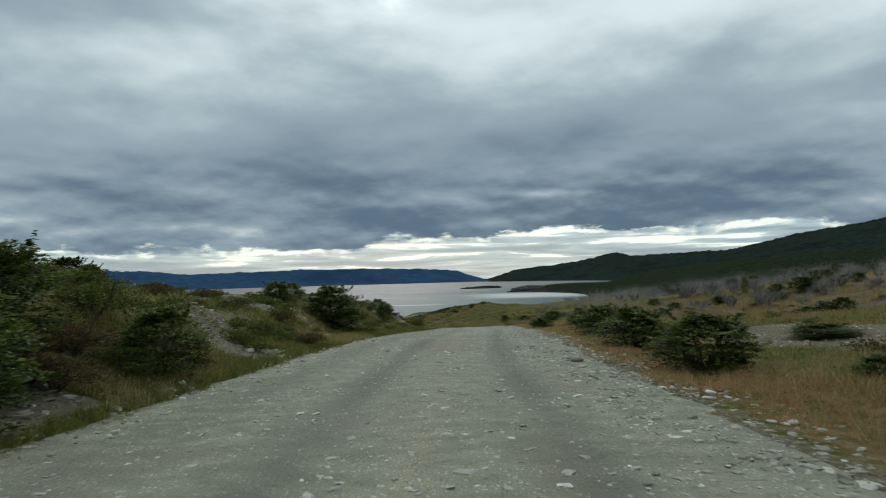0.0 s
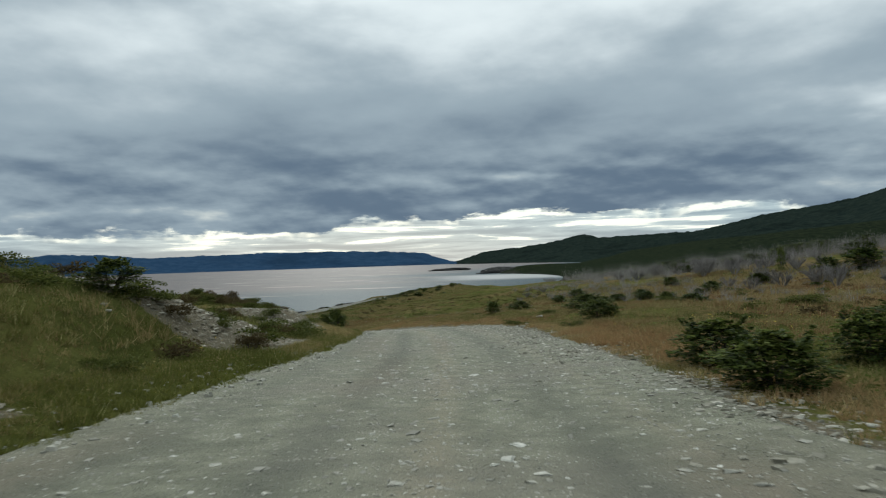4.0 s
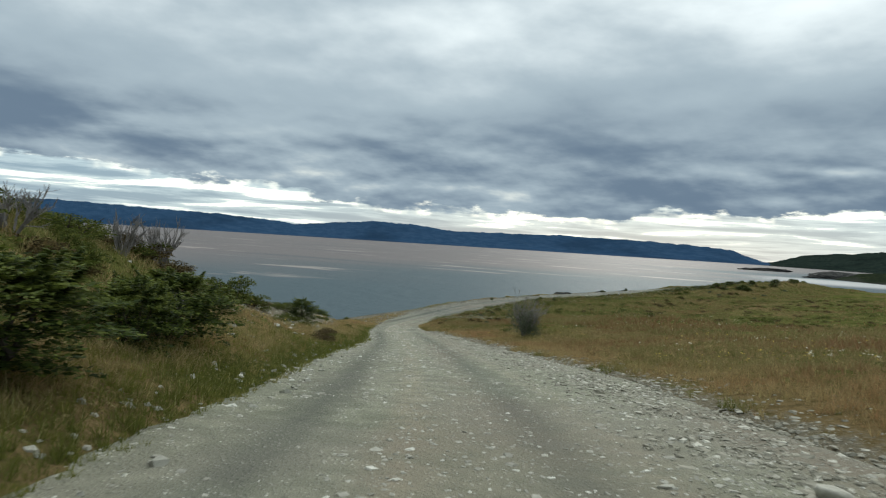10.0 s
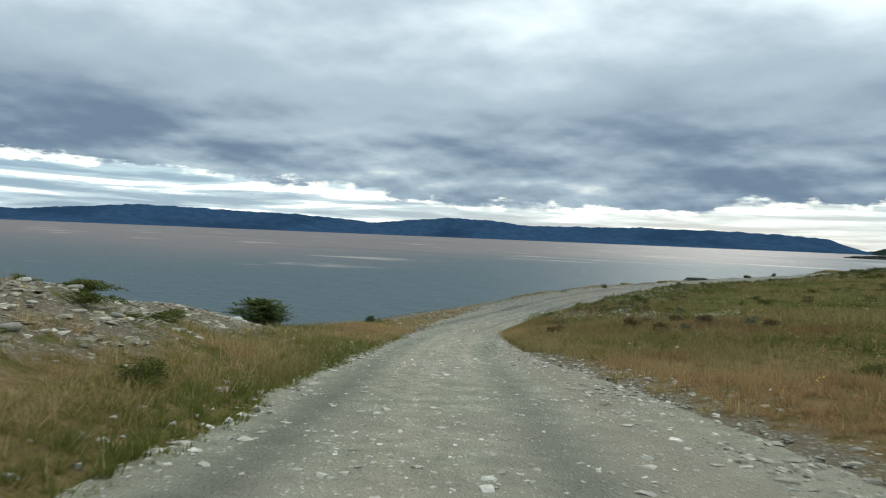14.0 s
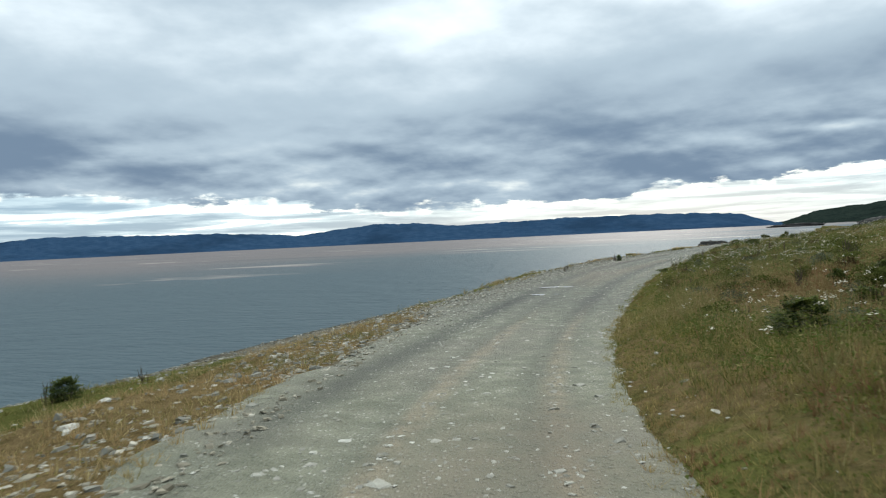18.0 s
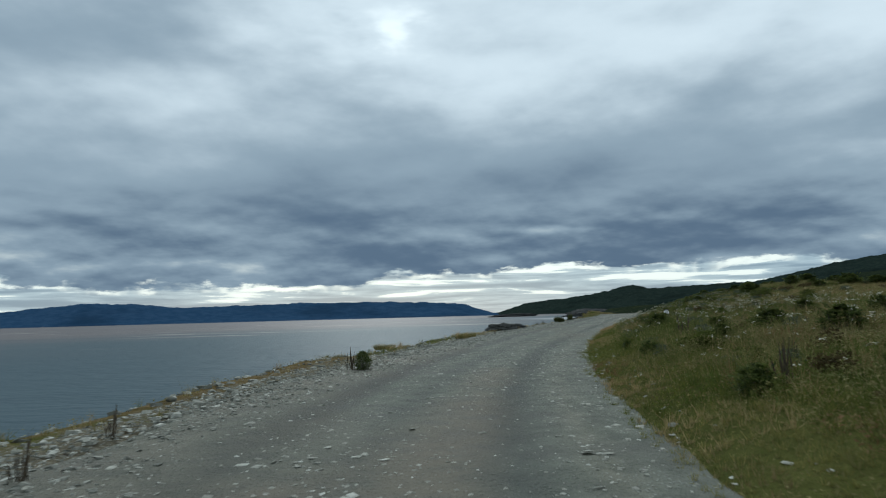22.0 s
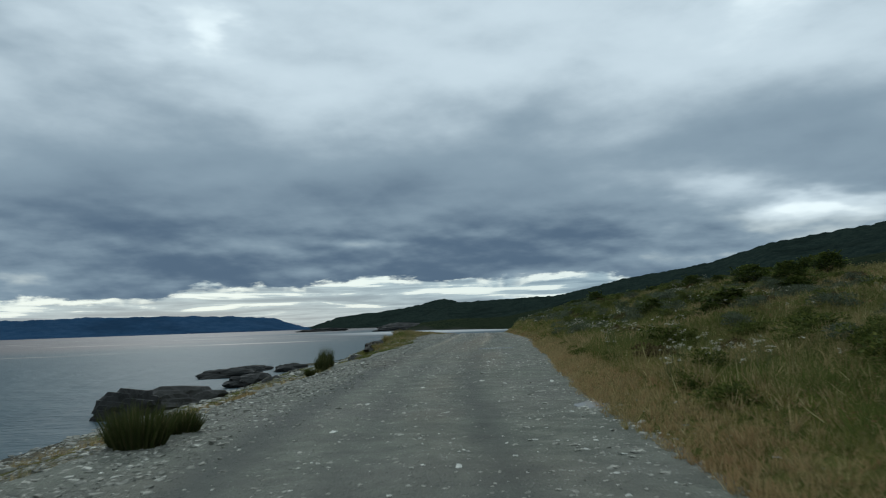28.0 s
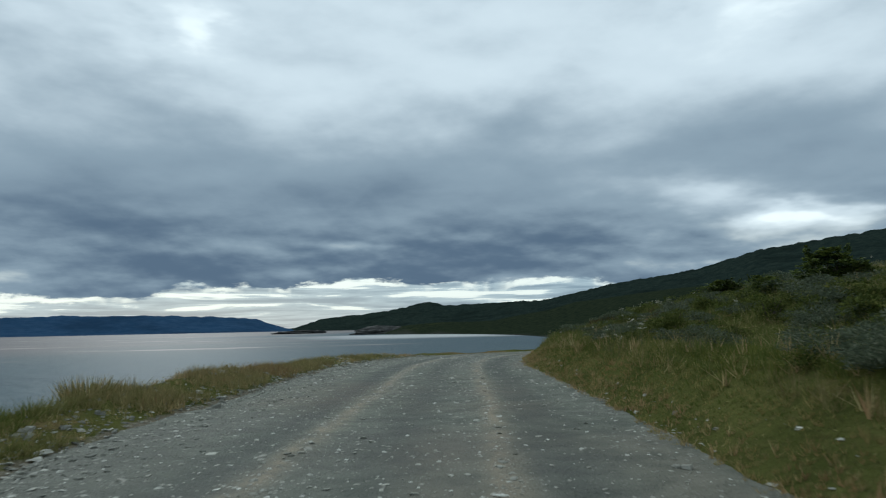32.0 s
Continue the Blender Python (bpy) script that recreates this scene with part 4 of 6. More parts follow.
plant([(8.2, 57.4, 1.0, 1.7), (11.2, 57.0, 1.0, 1.5), (11.9, 50.8, 1.3, 1.7), (10.5, 41.2, 1.5, 2.5), (7.5, 53.8, 0.95, 1.5), (12.5, 82.1, 1.1, 2.0), (9.9, 49.8, 1.4, 1.7), (15.5, 61.0, 1.0, 2.2)], EVER_FAR)
# the bend above the lake
plant([(-3.5, 92.6, 1.55, 1.5), (-3.6, 94.2, 1.2, 1.3), (-4.0, 90.8, 0.9, 1.2), (-8.9, 110.3, 1.2, 2.1), (-11.3, 115.3, 1.3, 2.0), (-10.4, 113.6, 1.1, 1.4),
       (-24.0, 139.2, 1.15, 1.6), (-35.3, 159.3, 0.95, 2.1), (-37.6, 162.0, 0.8, 1.2)], EVER)
plant([(9.3, 105.5, 1.2, 1.3), (14.9, 94.0, 1.3, 2.8), (13.5, 116.7, 1.4, 2.3), (42.0, 150.0, 1.6, 2.6), (58.0, 190.0, 2.0, 3.4), (70.0, 175.0, 2.2, 3.6)], EVER_FAR)
# beside the lake
plant([(-42.8, 178.2, 0.5, 0.6), (-37.9, 220.6, 0.5, 0.42)], EVER)
plant([(-5.9, 10.4, 0.8, 1.6), (-5.8, 12.4, 0.7, 1.5), (-6.0, 15.0, 0.7, 1.6), (-6.7, 12.2, 1.0, 1.9), (-7.4, 14.6, 1.0, 2.1), (-6.4, 24.1, 0.8, 1.6), (-8.5, 28.6, 0.6, 1.5), (-4.9, 24.6, 0.7, 1.3), (-5.7, 51.1, 0.8, 1.2), (-5.7, 43.6, 0.75, 1.2), (-2.6, 63.4, 0.7, 1.0), (-7.4, 17.5, 0.7, 1.5),
       (-5.9, 20.2, 0.6, 1.3), (-9.3, 40.0, 0.7, 1.8), (-7.3, 47.5, 0.7, 1.5), (-9.0, 14.0, 1.0, 1.9), (-10.5, 30.0, 0.7, 1.7)], OLIVE + BROWN)
plant([(-3.8, 80.1, 0.9, 1.4), (-5.9, 82.5, 0.7, 1.2), (-11.6, 101.2, 0.8, 2.0), (-6.6, 103.5, 0.65, 1.0), (-10.5, 107.3, 0.6, 1.2), (-16.7, 123.2, 0.75, 1.6), (-21.9, 131.5, 0.8, 1.6),
       (-15.2, 127.0, 0.55, 1.1), (-15.6, 122.0, 1.25, 1.5), (-22.5, 132.7, 0.6, 1.7), (-17.2, 130.6, 0.45, 1.0), (-15.8, 128.3, 0.4, 0.7)], OLIVE + BROWN)
plant([(-12.5, 110.5, 0.9, 2.0), (-16.5, 117.5, 0.9, 2.0), (-13.0, 117.0, 0.7, 1.6), (-9.5, 99.0, 0.8, 1.8), (-29.0, 136.3, 0.6, 1.3), (-28.2, 138.5, 0.5, 0.9),
       (-24.2, 145.1, 0.4, 0.7), (-15.8, 152.8, 0.4, 0.9), (-33.5, 205.0, 0.35, 0.75)], OLIVE)
plant([(9.8, 77.3, 0.5, 1.3), (12.6, 96.4, 0.5, 1.5), (8.6, 127.6, 0.55, 1.6), (8.9, 118.4, 0.5, 1.5), (8.0, 84.0, 0.45, 1.2), (18.0, 104.0, 0.7, 2.0), (22.0, 96.0, 0.8, 2.2), (26.0, 84.0, 0.9, 2.4), (17.0, 74.0, 0.7, 1.8)], OLIVE)


def scatter_shrubs(n, s0, s1, d0, d1, kinds, h0, h1, flat, keep=0.0, shift=0.0):
    """Shrubs strewn in loose groups over a stretch of the plan, along the road and off it."""
    done = 0
    while done < n:
        s, d = s0 + RNG.rand() * (s1 - s0), d0 + RNG.rand() * (d1 - d0)
        cx, cy = np.interp(s, ROAD_S, ROAD[:, 0]), np.interp(s, ROAD_S, ROAD[:, 1])
        tx, ty = np.interp(s + 1, ROAD_S, ROAD[:, 0]) - cx, np.interp(s + 1, ROAD_S, ROAD[:, 1]) - cy
        x, y = cx + d * ty, cy - d * tx
        if vnoise(x, y, 7.0, shift) < keep:
            continue
        h = h0 + (h1 - h0) * RNG.rand() ** 1.5
        put_on_land(kinds[RNG.randint(len(kinds))], x, y, h * flat * (0.8 + 0.5 * RNG.rand()), h, RNG.rand() * 6.28)
        done += 1


scatter_shrubs(52, 266, 350, 4.6, 18, SILVER + OLIVE + OLIVE, 0.55, 1.05, 1.5, 0.02)
scatter_shrubs(26, 285, 352, 8.0, 26, EVER_FAR, 0.7, 1.3, 1.5, -0.05, 4.0)
scatter_shrubs(34, 262, 300, 10, 30, OLIVE + BROWN + SILVER, 0.5, 1.0, 1.7, -0.1)
scatter_shrubs(80, 182, 266, 2.9, 9, BROWN + OLIVE + OLIVE + SILVER, 0.35, 0.75, 1.05, -0.1, 12.0)
scatter_shrubs(34, 276, 346, 7.0, 15, EVER_FAR, 0.45, 0.85, 1.6, 0.04, 27.0)
scatter_shrubs(36, 184, 264, 2.7, 8, EVER, 0.28, 0.6, 1.2, 0.0, 21.0)
scatter_shrubs(30, 180, 265, 7, 28, OLIVE + BROWN, 0.35, 0.8, 1.7, 0.0)


def thicket(name, rows, kinds, label, thin=0.25):
    """Far shrubs that run into one another, as one growth: rows of x, y, width, height."""
    Vs, Fs, base = [], [], 0
    rows = np.array(rows)
    z = land(rows[:, 0], rows[:, 1])[0]
    for (x, y, w, h), g in zip(rows, z):
        ob = kinds[RNG.randint(len(kinds))]
        src = ob.children[0].data if ob.children else ob.data
        V = np.empty(len(src.vertices) * 3)
        src.vertices.foreach_get("co", V)
        F = np.empty(len(src.polygons) * 3, np.int32)
        src.polygons.foreach_get("vertices", F)
        a = RNG.rand() * 6.28
        V, F = V.reshape(-1, 3), F.reshape(-1, 3)
        if thin < 1.0 and len(V) == len(F) * 2:
            # fewer and larger leaves
            Q = V.reshape(-1, 4, 3)[RNG.rand(len(V) // 4) < thin]
            mid = Q.mean(1, keepdims=True)
            V = (mid + (Q - mid) * thin ** -0.4).reshape(-1, 3)
            F = F[:len(V) // 2]
        V = np.stack([(V[:, 0] * math.cos(a) - V[:, 1] * math.sin(a)) * w + x, (V[:, 0] * math.sin(a) + V[:, 1] * math.cos(a)) * w + y, V[:, 2] * h + g - 0.05], 1)
        Vs.append(V), Fs.append(F + base)
        base += len(V)
        mat = src.materials[0]
    tagged(new(name, tri_mesh(name, np.concatenate(Vs), np.concatenate(Fs), mat)), label, "shrubs", kind="stuff")


def strewn(n, x0, x1, y0, y1, h0, h1, flat, size, shift, keep):
    rows = []
    while len(rows) < n:
        x, y = x0 + RNG.rand() * (x1 - x0), y0 + RNG.rand() * (y1 - y0)
        if vnoise(x, y, size, shift) < keep or nearest(np.array([x]), np.array([y]), ROAD, ROAD_S)[1][0] < 12:
            continue
        h = h0 + (h1 - h0) * RNG.rand() ** 1.5
        rows.append((x, y, h * flat * (0.8 + 0.5 * RNG.rand()), h))
    return rows


thicket("meadow_shrubs", strewn(90, 12, 85, 20, 170, 0.4, 1.1, 1.9, 9, 1.0, 0.02), OLIVE, "low olive shrubs dotted over the meadow", 0.12)
thicket("meadow_shrubs", strewn(60, 12, 95, 20, 210, 0.4, 1.0, 1.9, 9, 5.0, 0.02), BROWN, "low brown shrubs dotted over the meadow", 0.12)
thicket("meadow_evergreens", strewn(40, 30, 120, 20, 190, 0.9, 2.2, 1.6, 14, 2.0, 0.06), EVER_FAR, "dark evergreen shrubs scattered in the far meadow", 0.5)
thicket("far_evergreens", strewn(70, 78, 190, 150, 420, 2.0, 4.5, 1.7, 30, 2.0, 0.0), EVER_FAR, "dark evergreen trees below the hills", 0.3)

def along(n, s0, s1, d0, d1, h0, h1, flat):
    s, d = s0 + RNG.rand(n) * (s1 - s0), d0 + RNG.rand(n) * (d1 - d0)
    x, y = on_plan(s, d)
    h = h0 + (h1 - h0) * RNG.rand(n)
    return np.stack([x, y, h * flat * (0.8 + 0.5 * RNG.rand(n)), h], 1)


thicket("bank_scrub", along(150, -6, 76, -15, -5.4, 0.30, 0.85, 1.8), OLIVE, "green-yellow scrub covering the bank")
thicket("bank_scrub", along(60, -6, 76, -15, -5.6, 0.3, 0.75, 1.8), BROWN, "brown scrub covering the bank")
thicket("slope_scrub", along(110, 96, 129, -14, -4.3, 0.30, 0.72, 1.8), OLIVE, "olive scrub on the steep bank")
thicket("slope_scrub", along(60, 96, 131, -15, -5.4, 0.35, 0.8, 1.9), BROWN, "brown scrub on the steep bank")
thicket("leafy_weeds", along(300, 170, 350, 3.3, 11, 0.22, 0.62, 1.4), OLIVE, "leafy green weeds on the roadside bank")
thicket("leafy_weeds", along(130, 166, 262, 3.4, 11, 0.25, 0.6, 1.3), BROWN, "brown leafy weeds on the roadside bank")
thicket("leafy_weeds", along(150, 166, 270, 3.0, 11, 0.25, 0.6, 1.2), SILVER, "pale leafy weeds on the roadside bank")

thicket("bank_bushes", along(80, 276, 352, 4.2, 15, 0.30, 0.65, 1.4), BROWN, "purple-brown bushes on the bank above the shore road")
thicket("bank_bushes", along(190, 276, 352, 6.4, 16, 0.35, 0.8, 1.5), SILVER, "dense silvery bushes on the bank above the shore road")
thicket("front_bushes", along(70, 300, 348, 4.6, 8.0, 0.36, 0.7, 1.4), OLIVE, "dark green bushes along the foot of the bank", 0.4)
thicket("front_bushes", along(150, 294, 348, 4.0, 7.6, 0.40, 0.75, 1.4), SILVER, "dense grey-green bushes along the foot of the bank", 0.4)
thicket("bank_bushes", along(110, 274, 352, 5, 16, 0.35, 0.8, 1.5), OLIVE, "green bushes on the bank above the shore road")

thicket("crest_bushes", along(40, 97, 130, -14.5, -8.6, 0.55, 1.15, 1.5), BROWN, "brown bushes crowding the crest of the bank", 0.4)
thicket("crest_bushes", along(36, 97, 130, -14.5, -8.8, 0.55, 1.15, 1.5), OLIVE, "olive bushes crowding the crest of the bank", 0.4)
thicket("far_slope_scrub", along(170, 176, 270, 20, 75, 0.25, 0.6, 2.2), OLIVE, "low green scrub on the slope behind the shore", 0.07)
thicket("far_slope_scrub", along(150, 176, 270, 20, 75, 0.25, 0.6, 2.2), BROWN, "low brown scrub on the slope behind the shore", 0.07)
thicket("mound_scrub", along(110, 128, 160, -14, -5.4, 0.22, 0.55, 1.9), OLIVE, "small green scrub between the rubble")

# weathered dead shrubs: one kind on the near banks, one far over the meadow
DEAD = []
for k in (1, 2, 3):
    V, F = dead_wood(np.random.RandomState(40 + k), 16, 2, 0.40)
    DEAD.append(tagged(new("dead_shrub", tri_mesh("dead_shrub", V, F, GREY_WOOD)), "bare grey dead shrub of thin upright twigs", "shrub", group="dead shrubs"))
for x, y, h, w in [(-13.4, 113.8, 1.0, 1.5), (-17.6, 121.6, 1.6, 1.4), (-17.0, 119.6, 1.3, 1.4), (-12.2, 116.2, 1.1, 1.2), (29.1, 205.4, 1.5, 3.0), (26.0, 196.0, 1.1, 2.2), (35.0, 215.0, 1.4, 2.6)]:
    put_on_land(DEAD[RNG.randint(3)], x, y, w, h, RNG.rand() * 6.28)
thicket("dead_thicket", strewn(110, 55, 150, 150, 400, 2.0, 4.6, 1.4, 30, 8.0, -0.05), DEAD, "band of bare grey dead trees below the hills")

thicket("far_evergreens", strewn(150, 75, 260, 230, 560, 1.6, 4.6, 1.5, 26, 4.0, 0.0), EVER_FAR, "dark evergreens among the dead trees below the hills", 0.25)

# the leafless tree beside the descent
bare = new("bare_tree")
for V, F in dead_wood(np.random.RandomState(77), 22, 3, 0.48, (0.08, 0.02), True, 0.013):
    part("limb", tri_mesh("limb", V, F, GREY_WOOD), bare)
V, F = foliage_dome(np.random.RandomState(78), 15000, 0.011, 14, 1.1)
part("foliage", tri_mesh("foliage", V * np.array([0.95, 0.95, 0.85]), F, LEAF_SILVER), bare, "haze of tiny grey-green leaves")
tagged(bare, "nearly leafless grey tree with dense thin twigs beside the road", "tree")
put_on_land(bare, -12.6, 146.2, 2.3, 2.6, 0.6)
V, F, T_ = foliage_spray(np.random.RandomState(5), 190, 22, 0.028, 3, 0.25)
upright = new("tree")
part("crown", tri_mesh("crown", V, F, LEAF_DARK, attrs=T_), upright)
V, F = tubes([((0, 0, -0.05), (0.01, 0, 0.5), 0.035, 0.022), ((0.01, 0, 0.5), (0, 0.01, 0.95), 0.022, 0.006)], 6)
part("trunk", tri_mesh("trunk", V, F, BARK), upright, "dark upright trunk")
tagged(upright, "single dark upright evergreen tree in the far meadow", "tree")
put_on_land(upright, 86.0, 196.0, 2.6, 5.6, 0.0)
for ob in EVER + EVER_FAR + OLIVE + BROWN + SILVER + DEAD + [bare, upright]:
    discard(ob)

# ---- grass, weeds, flowers ----
def mat_grass(name, green, straw, rust):
    m, N, b, p = material(name)
    t = attr(N, "tint")
    r = island(N)
    col = N.mix(N.ramp(t, 0.0, 0.55, smooth=False), green, straw)
    col = N.mix(N.ramp(t, 0.60, 1.0), col, rust)
    col = N.mix(N.ramp(r, 0.0, 1.0, 0.0, 0.45), col, tuple(v * 0.5 for v in green))
    col = N.mix(N.ramp(r, 0.0, 0.10, 0.55, 0.0), col, tuple(min(0.6, v * 1.7) for v in straw))
    see_through(N, b, col, 0.3)
    b.inputs["Roughness"].default_value = 0.8
    b.inputs["Specular IOR Level"].default_value = 0.1
    return m


GRASS_MAT = mat_grass("dry_grass", (0.115, 0.130, 0.030), (0.440, 0.330, 0.165), (0.390, 0.240, 0.122))
TURF_MAT = mat_grass("green_turf", (0.150, 0.165, 0.034), (0.340, 0.280, 0.110), (0.360, 0.225, 0.110))
WEED_MAT = mat_grass("green_weeds", (0.102, 0.130, 0.028), (0.285, 0.235, 0.108), (0.245, 0.138, 0.074))


def blades(name, rng, x, y, z, height, width, n_blade, tint, mat, label, lean=0.85, tuft=0.075):
    """Tufts of single-triangle blades; all tufts are one stretch of growth."""
    n = len(x)
    N_ = n * n_blade
    rep = lambda v: np.repeat(v, n_blade)
    a = rng.rand(N_) * 6.283
    r = tuft * np.sqrt(rng.rand(N_)) * (rep(height) / 0.3)
    bx, by, bz = rep(x) + np.cos(a) * r, rep(y) + np.sin(a) * r, rep(z) - 0.02
    h = rep(height) * (0.55 + 0.6 * rng.rand(N_))
    la = a + rng.randn(N_) * 0.8
    l = h * lean * np.abs(rng.randn(N_)) * 0.8
    w = width * (0.6 + 0.8 * rng.rand(N_)) * np.sqrt(rep(height) / 0.3)
    wa = rng.rand(N_) * 3.1416
    V = np.empty((N_, 3, 3))
    V[:, 0] = np.stack([bx - np.cos(wa) * w, by - np.sin(wa) * w, bz], 1)
    V[:, 1] = np.stack([bx + np.cos(wa) * w, by + np.sin(wa) * w, bz], 1)
    V[:, 2] = np.stack([bx + np.cos(la) * l, by + np.sin(la) * l, bz + h], 1)
    F = np.arange(N_ * 3).reshape(-1, 3)
    t = np.clip(rep(tint) + rng.randn(N_) * 0.12, 0, 1)
    me = tri_mesh(name, V.reshape(-1, 3), F, mat, attrs=[("tint", np.repeat(t, 3))])
    return tagged(new(name, me), label, "grass", kind="stuff")


def sown(rng, n, s0, s1, e0, e1, side, power=1.0):
    """Random places past the verge on one side, kept off the bare stones and out of the lake."""
    s = s0 + rng.rand(n) * (s1 - s0)
    e = e0 + rng.rand(n) ** power * (e1 - e0)
    d = np.where(side < 0, table(EDGES, s, 1) - e, table(EDGES, s, 2) + e)
    x, y = on_plan(s, d)
    z, s, d, e, q = land(x, y)
    g = gravel_zone(x, y, s, d, e, q)
    keep = (z > 0.35) & (rng.rand(n) > sstep(g + vnoise(x, y, 1.0, 8) * 0.7, 0.25, 0.6)) & (e > -0.35) & ~((np.abs((x + 20.2) * 0.93 - (y - 251.6) * 0.37) < 1.5) & (y > 240.0) & (y < 252.8))
    return x[keep], y[keep], z[keep], s[keep], e[keep]


def grow_grass():
    rng = np.random.RandomState(3)
    for side, word in ((-1, "lake"), (1, "land")):
        # tall dry fringe along the road
        x, y, z, s, e = sown(rng, 24000, -14, 178, 0.0, 3.4, side)
        t = (0.50 if side < 0 else 0.64) + vnoise(x, y, 2.4, 1) * 0.9 + vnoise(x, y, 7.0, 13) * 0.5 + np.clip(e - 0.6, -0.6, 0.4) * 0.45 - (0.30 if side < 0 else 0.0) * np.maximum(sstep(e, 0.9, 0.2) * (s < 150), 1.6 * sstep(s, 95, 70) * sstep(e, 0.1, 0.8))
        t = t - (0.26 * ((s > 92) & (s < 168)) + 0.32 * sstep(e, 1.3, 0.3) * (s > 88) * (s < 160)) * (side < 0)
        blades("dry_grass", rng, x, y, z, 0.09 + 0.15 * rng.rand(len(x)) + vnoise(x, y, 3.0) * 0.14, 0.007, 14, t, GRASS_MAT, "tall dry straw-coloured grass along the gravel verge")
        if side < 0:
            # short green turf right at the road's edge
            x, y, z, s, e = sown(rng, 26000, -14, 172, -0.3, 1.7, side)
            t = 0.02 + vnoise(x, y, 1.8, 21) * 0.5 + vnoise(x, y, 6.0, 27) * 0.4 + 0.22 * sstep(e, 0.8, 1.7)
            blades("verge_turf", rng, x, y, z, 0.04 + 0.08 * rng.rand(len(x)) + 0.05 * sstep(e, 0.0, 0.8), 0.006, 13, t, TURF_MAT, "short green turf along the edge of the gravel road")
        # mixed heath behind it
        x, y, z, s, e = sown(rng, 26000, -14, 178, 2.6, 15, side, 1.4)
        t = (0.02 + 0.16 * sstep(s, 84, 98) if side < 0 else 0.34 + 0.30 * sstep(s, 50, 68)) + vnoise(x, y, 4.4, 6) * 1.0
        blades("heath_grass", rng, x, y, z, 0.13 + 0.18 * rng.rand(len(x)), 0.011, 8, t, GRASS_MAT if side < 0 else WEED_MAT, "mixed green and brown heath grass")
    x, y, z, s, e = sown(rng, 46000, -10, 180, 11, 120, 1, 1.35)
    t = 0.46 + 0.24 * sstep(s, 50, 68) + vnoise(x, y, 9.0, 6) * 0.7 + vnoise(x, y, 2.5, 3) * 0.4
    blades("meadow_grass", rng, x, y, z, 0.20 + 0.24 * rng.rand(len(x)) + 0.002 * e, 0.024, 6, t, WEED_MAT, "wide meadow of brown and green grass")
    # weeds on the inland bank beside the shore road
    x, y, z, s, e = sown(rng, 48000, 160, 352, 0.0, 9.0, 1, 1.25)
    t = 0.24 + 0.28 * sstep(s, 208, 190) + vnoise(x, y, 2.6, 2) * 1.5 + vnoise(x, y, 0.9, 8) * 0.5 + sstep(e, 0.7, 0.1) * 0.35 - 0.25 * np.exp(-((e - 1.8) / 1.2) ** 2) * (s > 205) - 0.25 * sstep(s, 284, 298)
    blades("bank_weeds", rng, x, y, z, (0.06 + 0.17 * rng.rand(len(x))) * (0.4 + 0.6 * sstep(e, 0.2, 1.6)) * (0.45 + 1.3 * np.clip(vnoise(x, y, 2.2, 11) + 0.5, 0, 1)) + (0.03 + 0.45 * np.clip(vnoise(x, y, 1.7, 23) - 0.02, 0, 0.5)) * sstep(e, 0.8, 2.2) * sstep(s, 270, 255), 0.008, 11, t, WEED_MAT, "dense green weeds and grasses on the roadside bank")
    x, y, z, s, e = sown(rng, 9000, 165, 352, -0.1, 1.7, 1)
    k = (s > 258) | (vnoise(x, y, 2.2, 44) > 0.16)
    x, y, z, s, e = x[k], y[k], z[k], s[k], e[k]
    k = (s < 294) | (e < 0.45)
    x, y, z, s, e = x[k], y[k], z[k], s[k], e[k]
    t = np.where(s > 258, 0.74, 0.62) + vnoise(x, y, 2.0, 1) * 0.7
    blades("dry_grass", rng, x, y, z, 0.06 + 0.10 * rng.rand(len(x)), 0.008, 11, t, GRASS_MAT, "dry grass fringe along the gravel verge")
    x, y, z, s, e = sown(rng, 24000, 165, 352, 7.5, 34, 1, 1.2)
    t = 0.42 + vnoise(x, y, 5.0, 2) * 0.9
    blades("bank_grass", rng, x, y, z, 0.18 + 0.24 * rng.rand(len(x)), 0.018, 7, t, WEED_MAT, "rough grass on the slope above the shore road")
    # long pale grass over the bank at the end of the shore road
    x, y, z, s, e = sown(rng, 10000, 264, 352, 0.9, 15, 1, 1.2)
    k = (s < 294) | (e > 5.0) | (rng.rand(len(x)) < 0.25)
    x, y, z, s, e = x[k], y[k], z[k], s[k], e[k]
    t = 0.22 + vnoise(x, y, 3.4, 15) * 1.2 + vnoise(x, y, 1.1, 4) * 0.4
    blades("bank_grass", rng, x, y, z, 0.16 + 0.20 * rng.rand(len(x)) + 0.14 * vnoise(x, y, 2.6, 9), 0.011, 11, t, GRASS_MAT, "long yellow-green and rusty grass on the roadside bank")
    # turf at the inner edge of the shore road, green first and rusty further on
    x, y, z, s, e = sown(rng, 26000, 162, 352, -0.25, 2.2, 1)
    t = 0.06 + 0.42 * sstep(s, 200, 186) + 0.75 * sstep(s, 252, 266) * sstep(e, 1.5, 0.7) + vnoise(x, y, 1.6, 22) * 0.7 + vnoise(x, y, 5.0, 29) * 0.4
    blades("verge_turf", rng, x, y, z, 0.035 + 0.07 * rng.rand(len(x)) + 0.06 * sstep(e, 0.2, 1.4), 0.006, 13, t, TURF_MAT, "short green and rusty turf along the inner edge of the shore road")
    # rusty fringe
    x, y, z, s, e = sown(rng, 3200, 250, 300, -0.15, 0.75, 1)
    t = 0.66 + vnoise(x, y, 1.7, 35) * 0.7
    blades("dry_grass", rng, x, y, z, 0.08 + 0.13 * rng.rand(len(x)), 0.006, 13, t, GRASS_MAT, "rusty dry grass fringe along the inner verge")
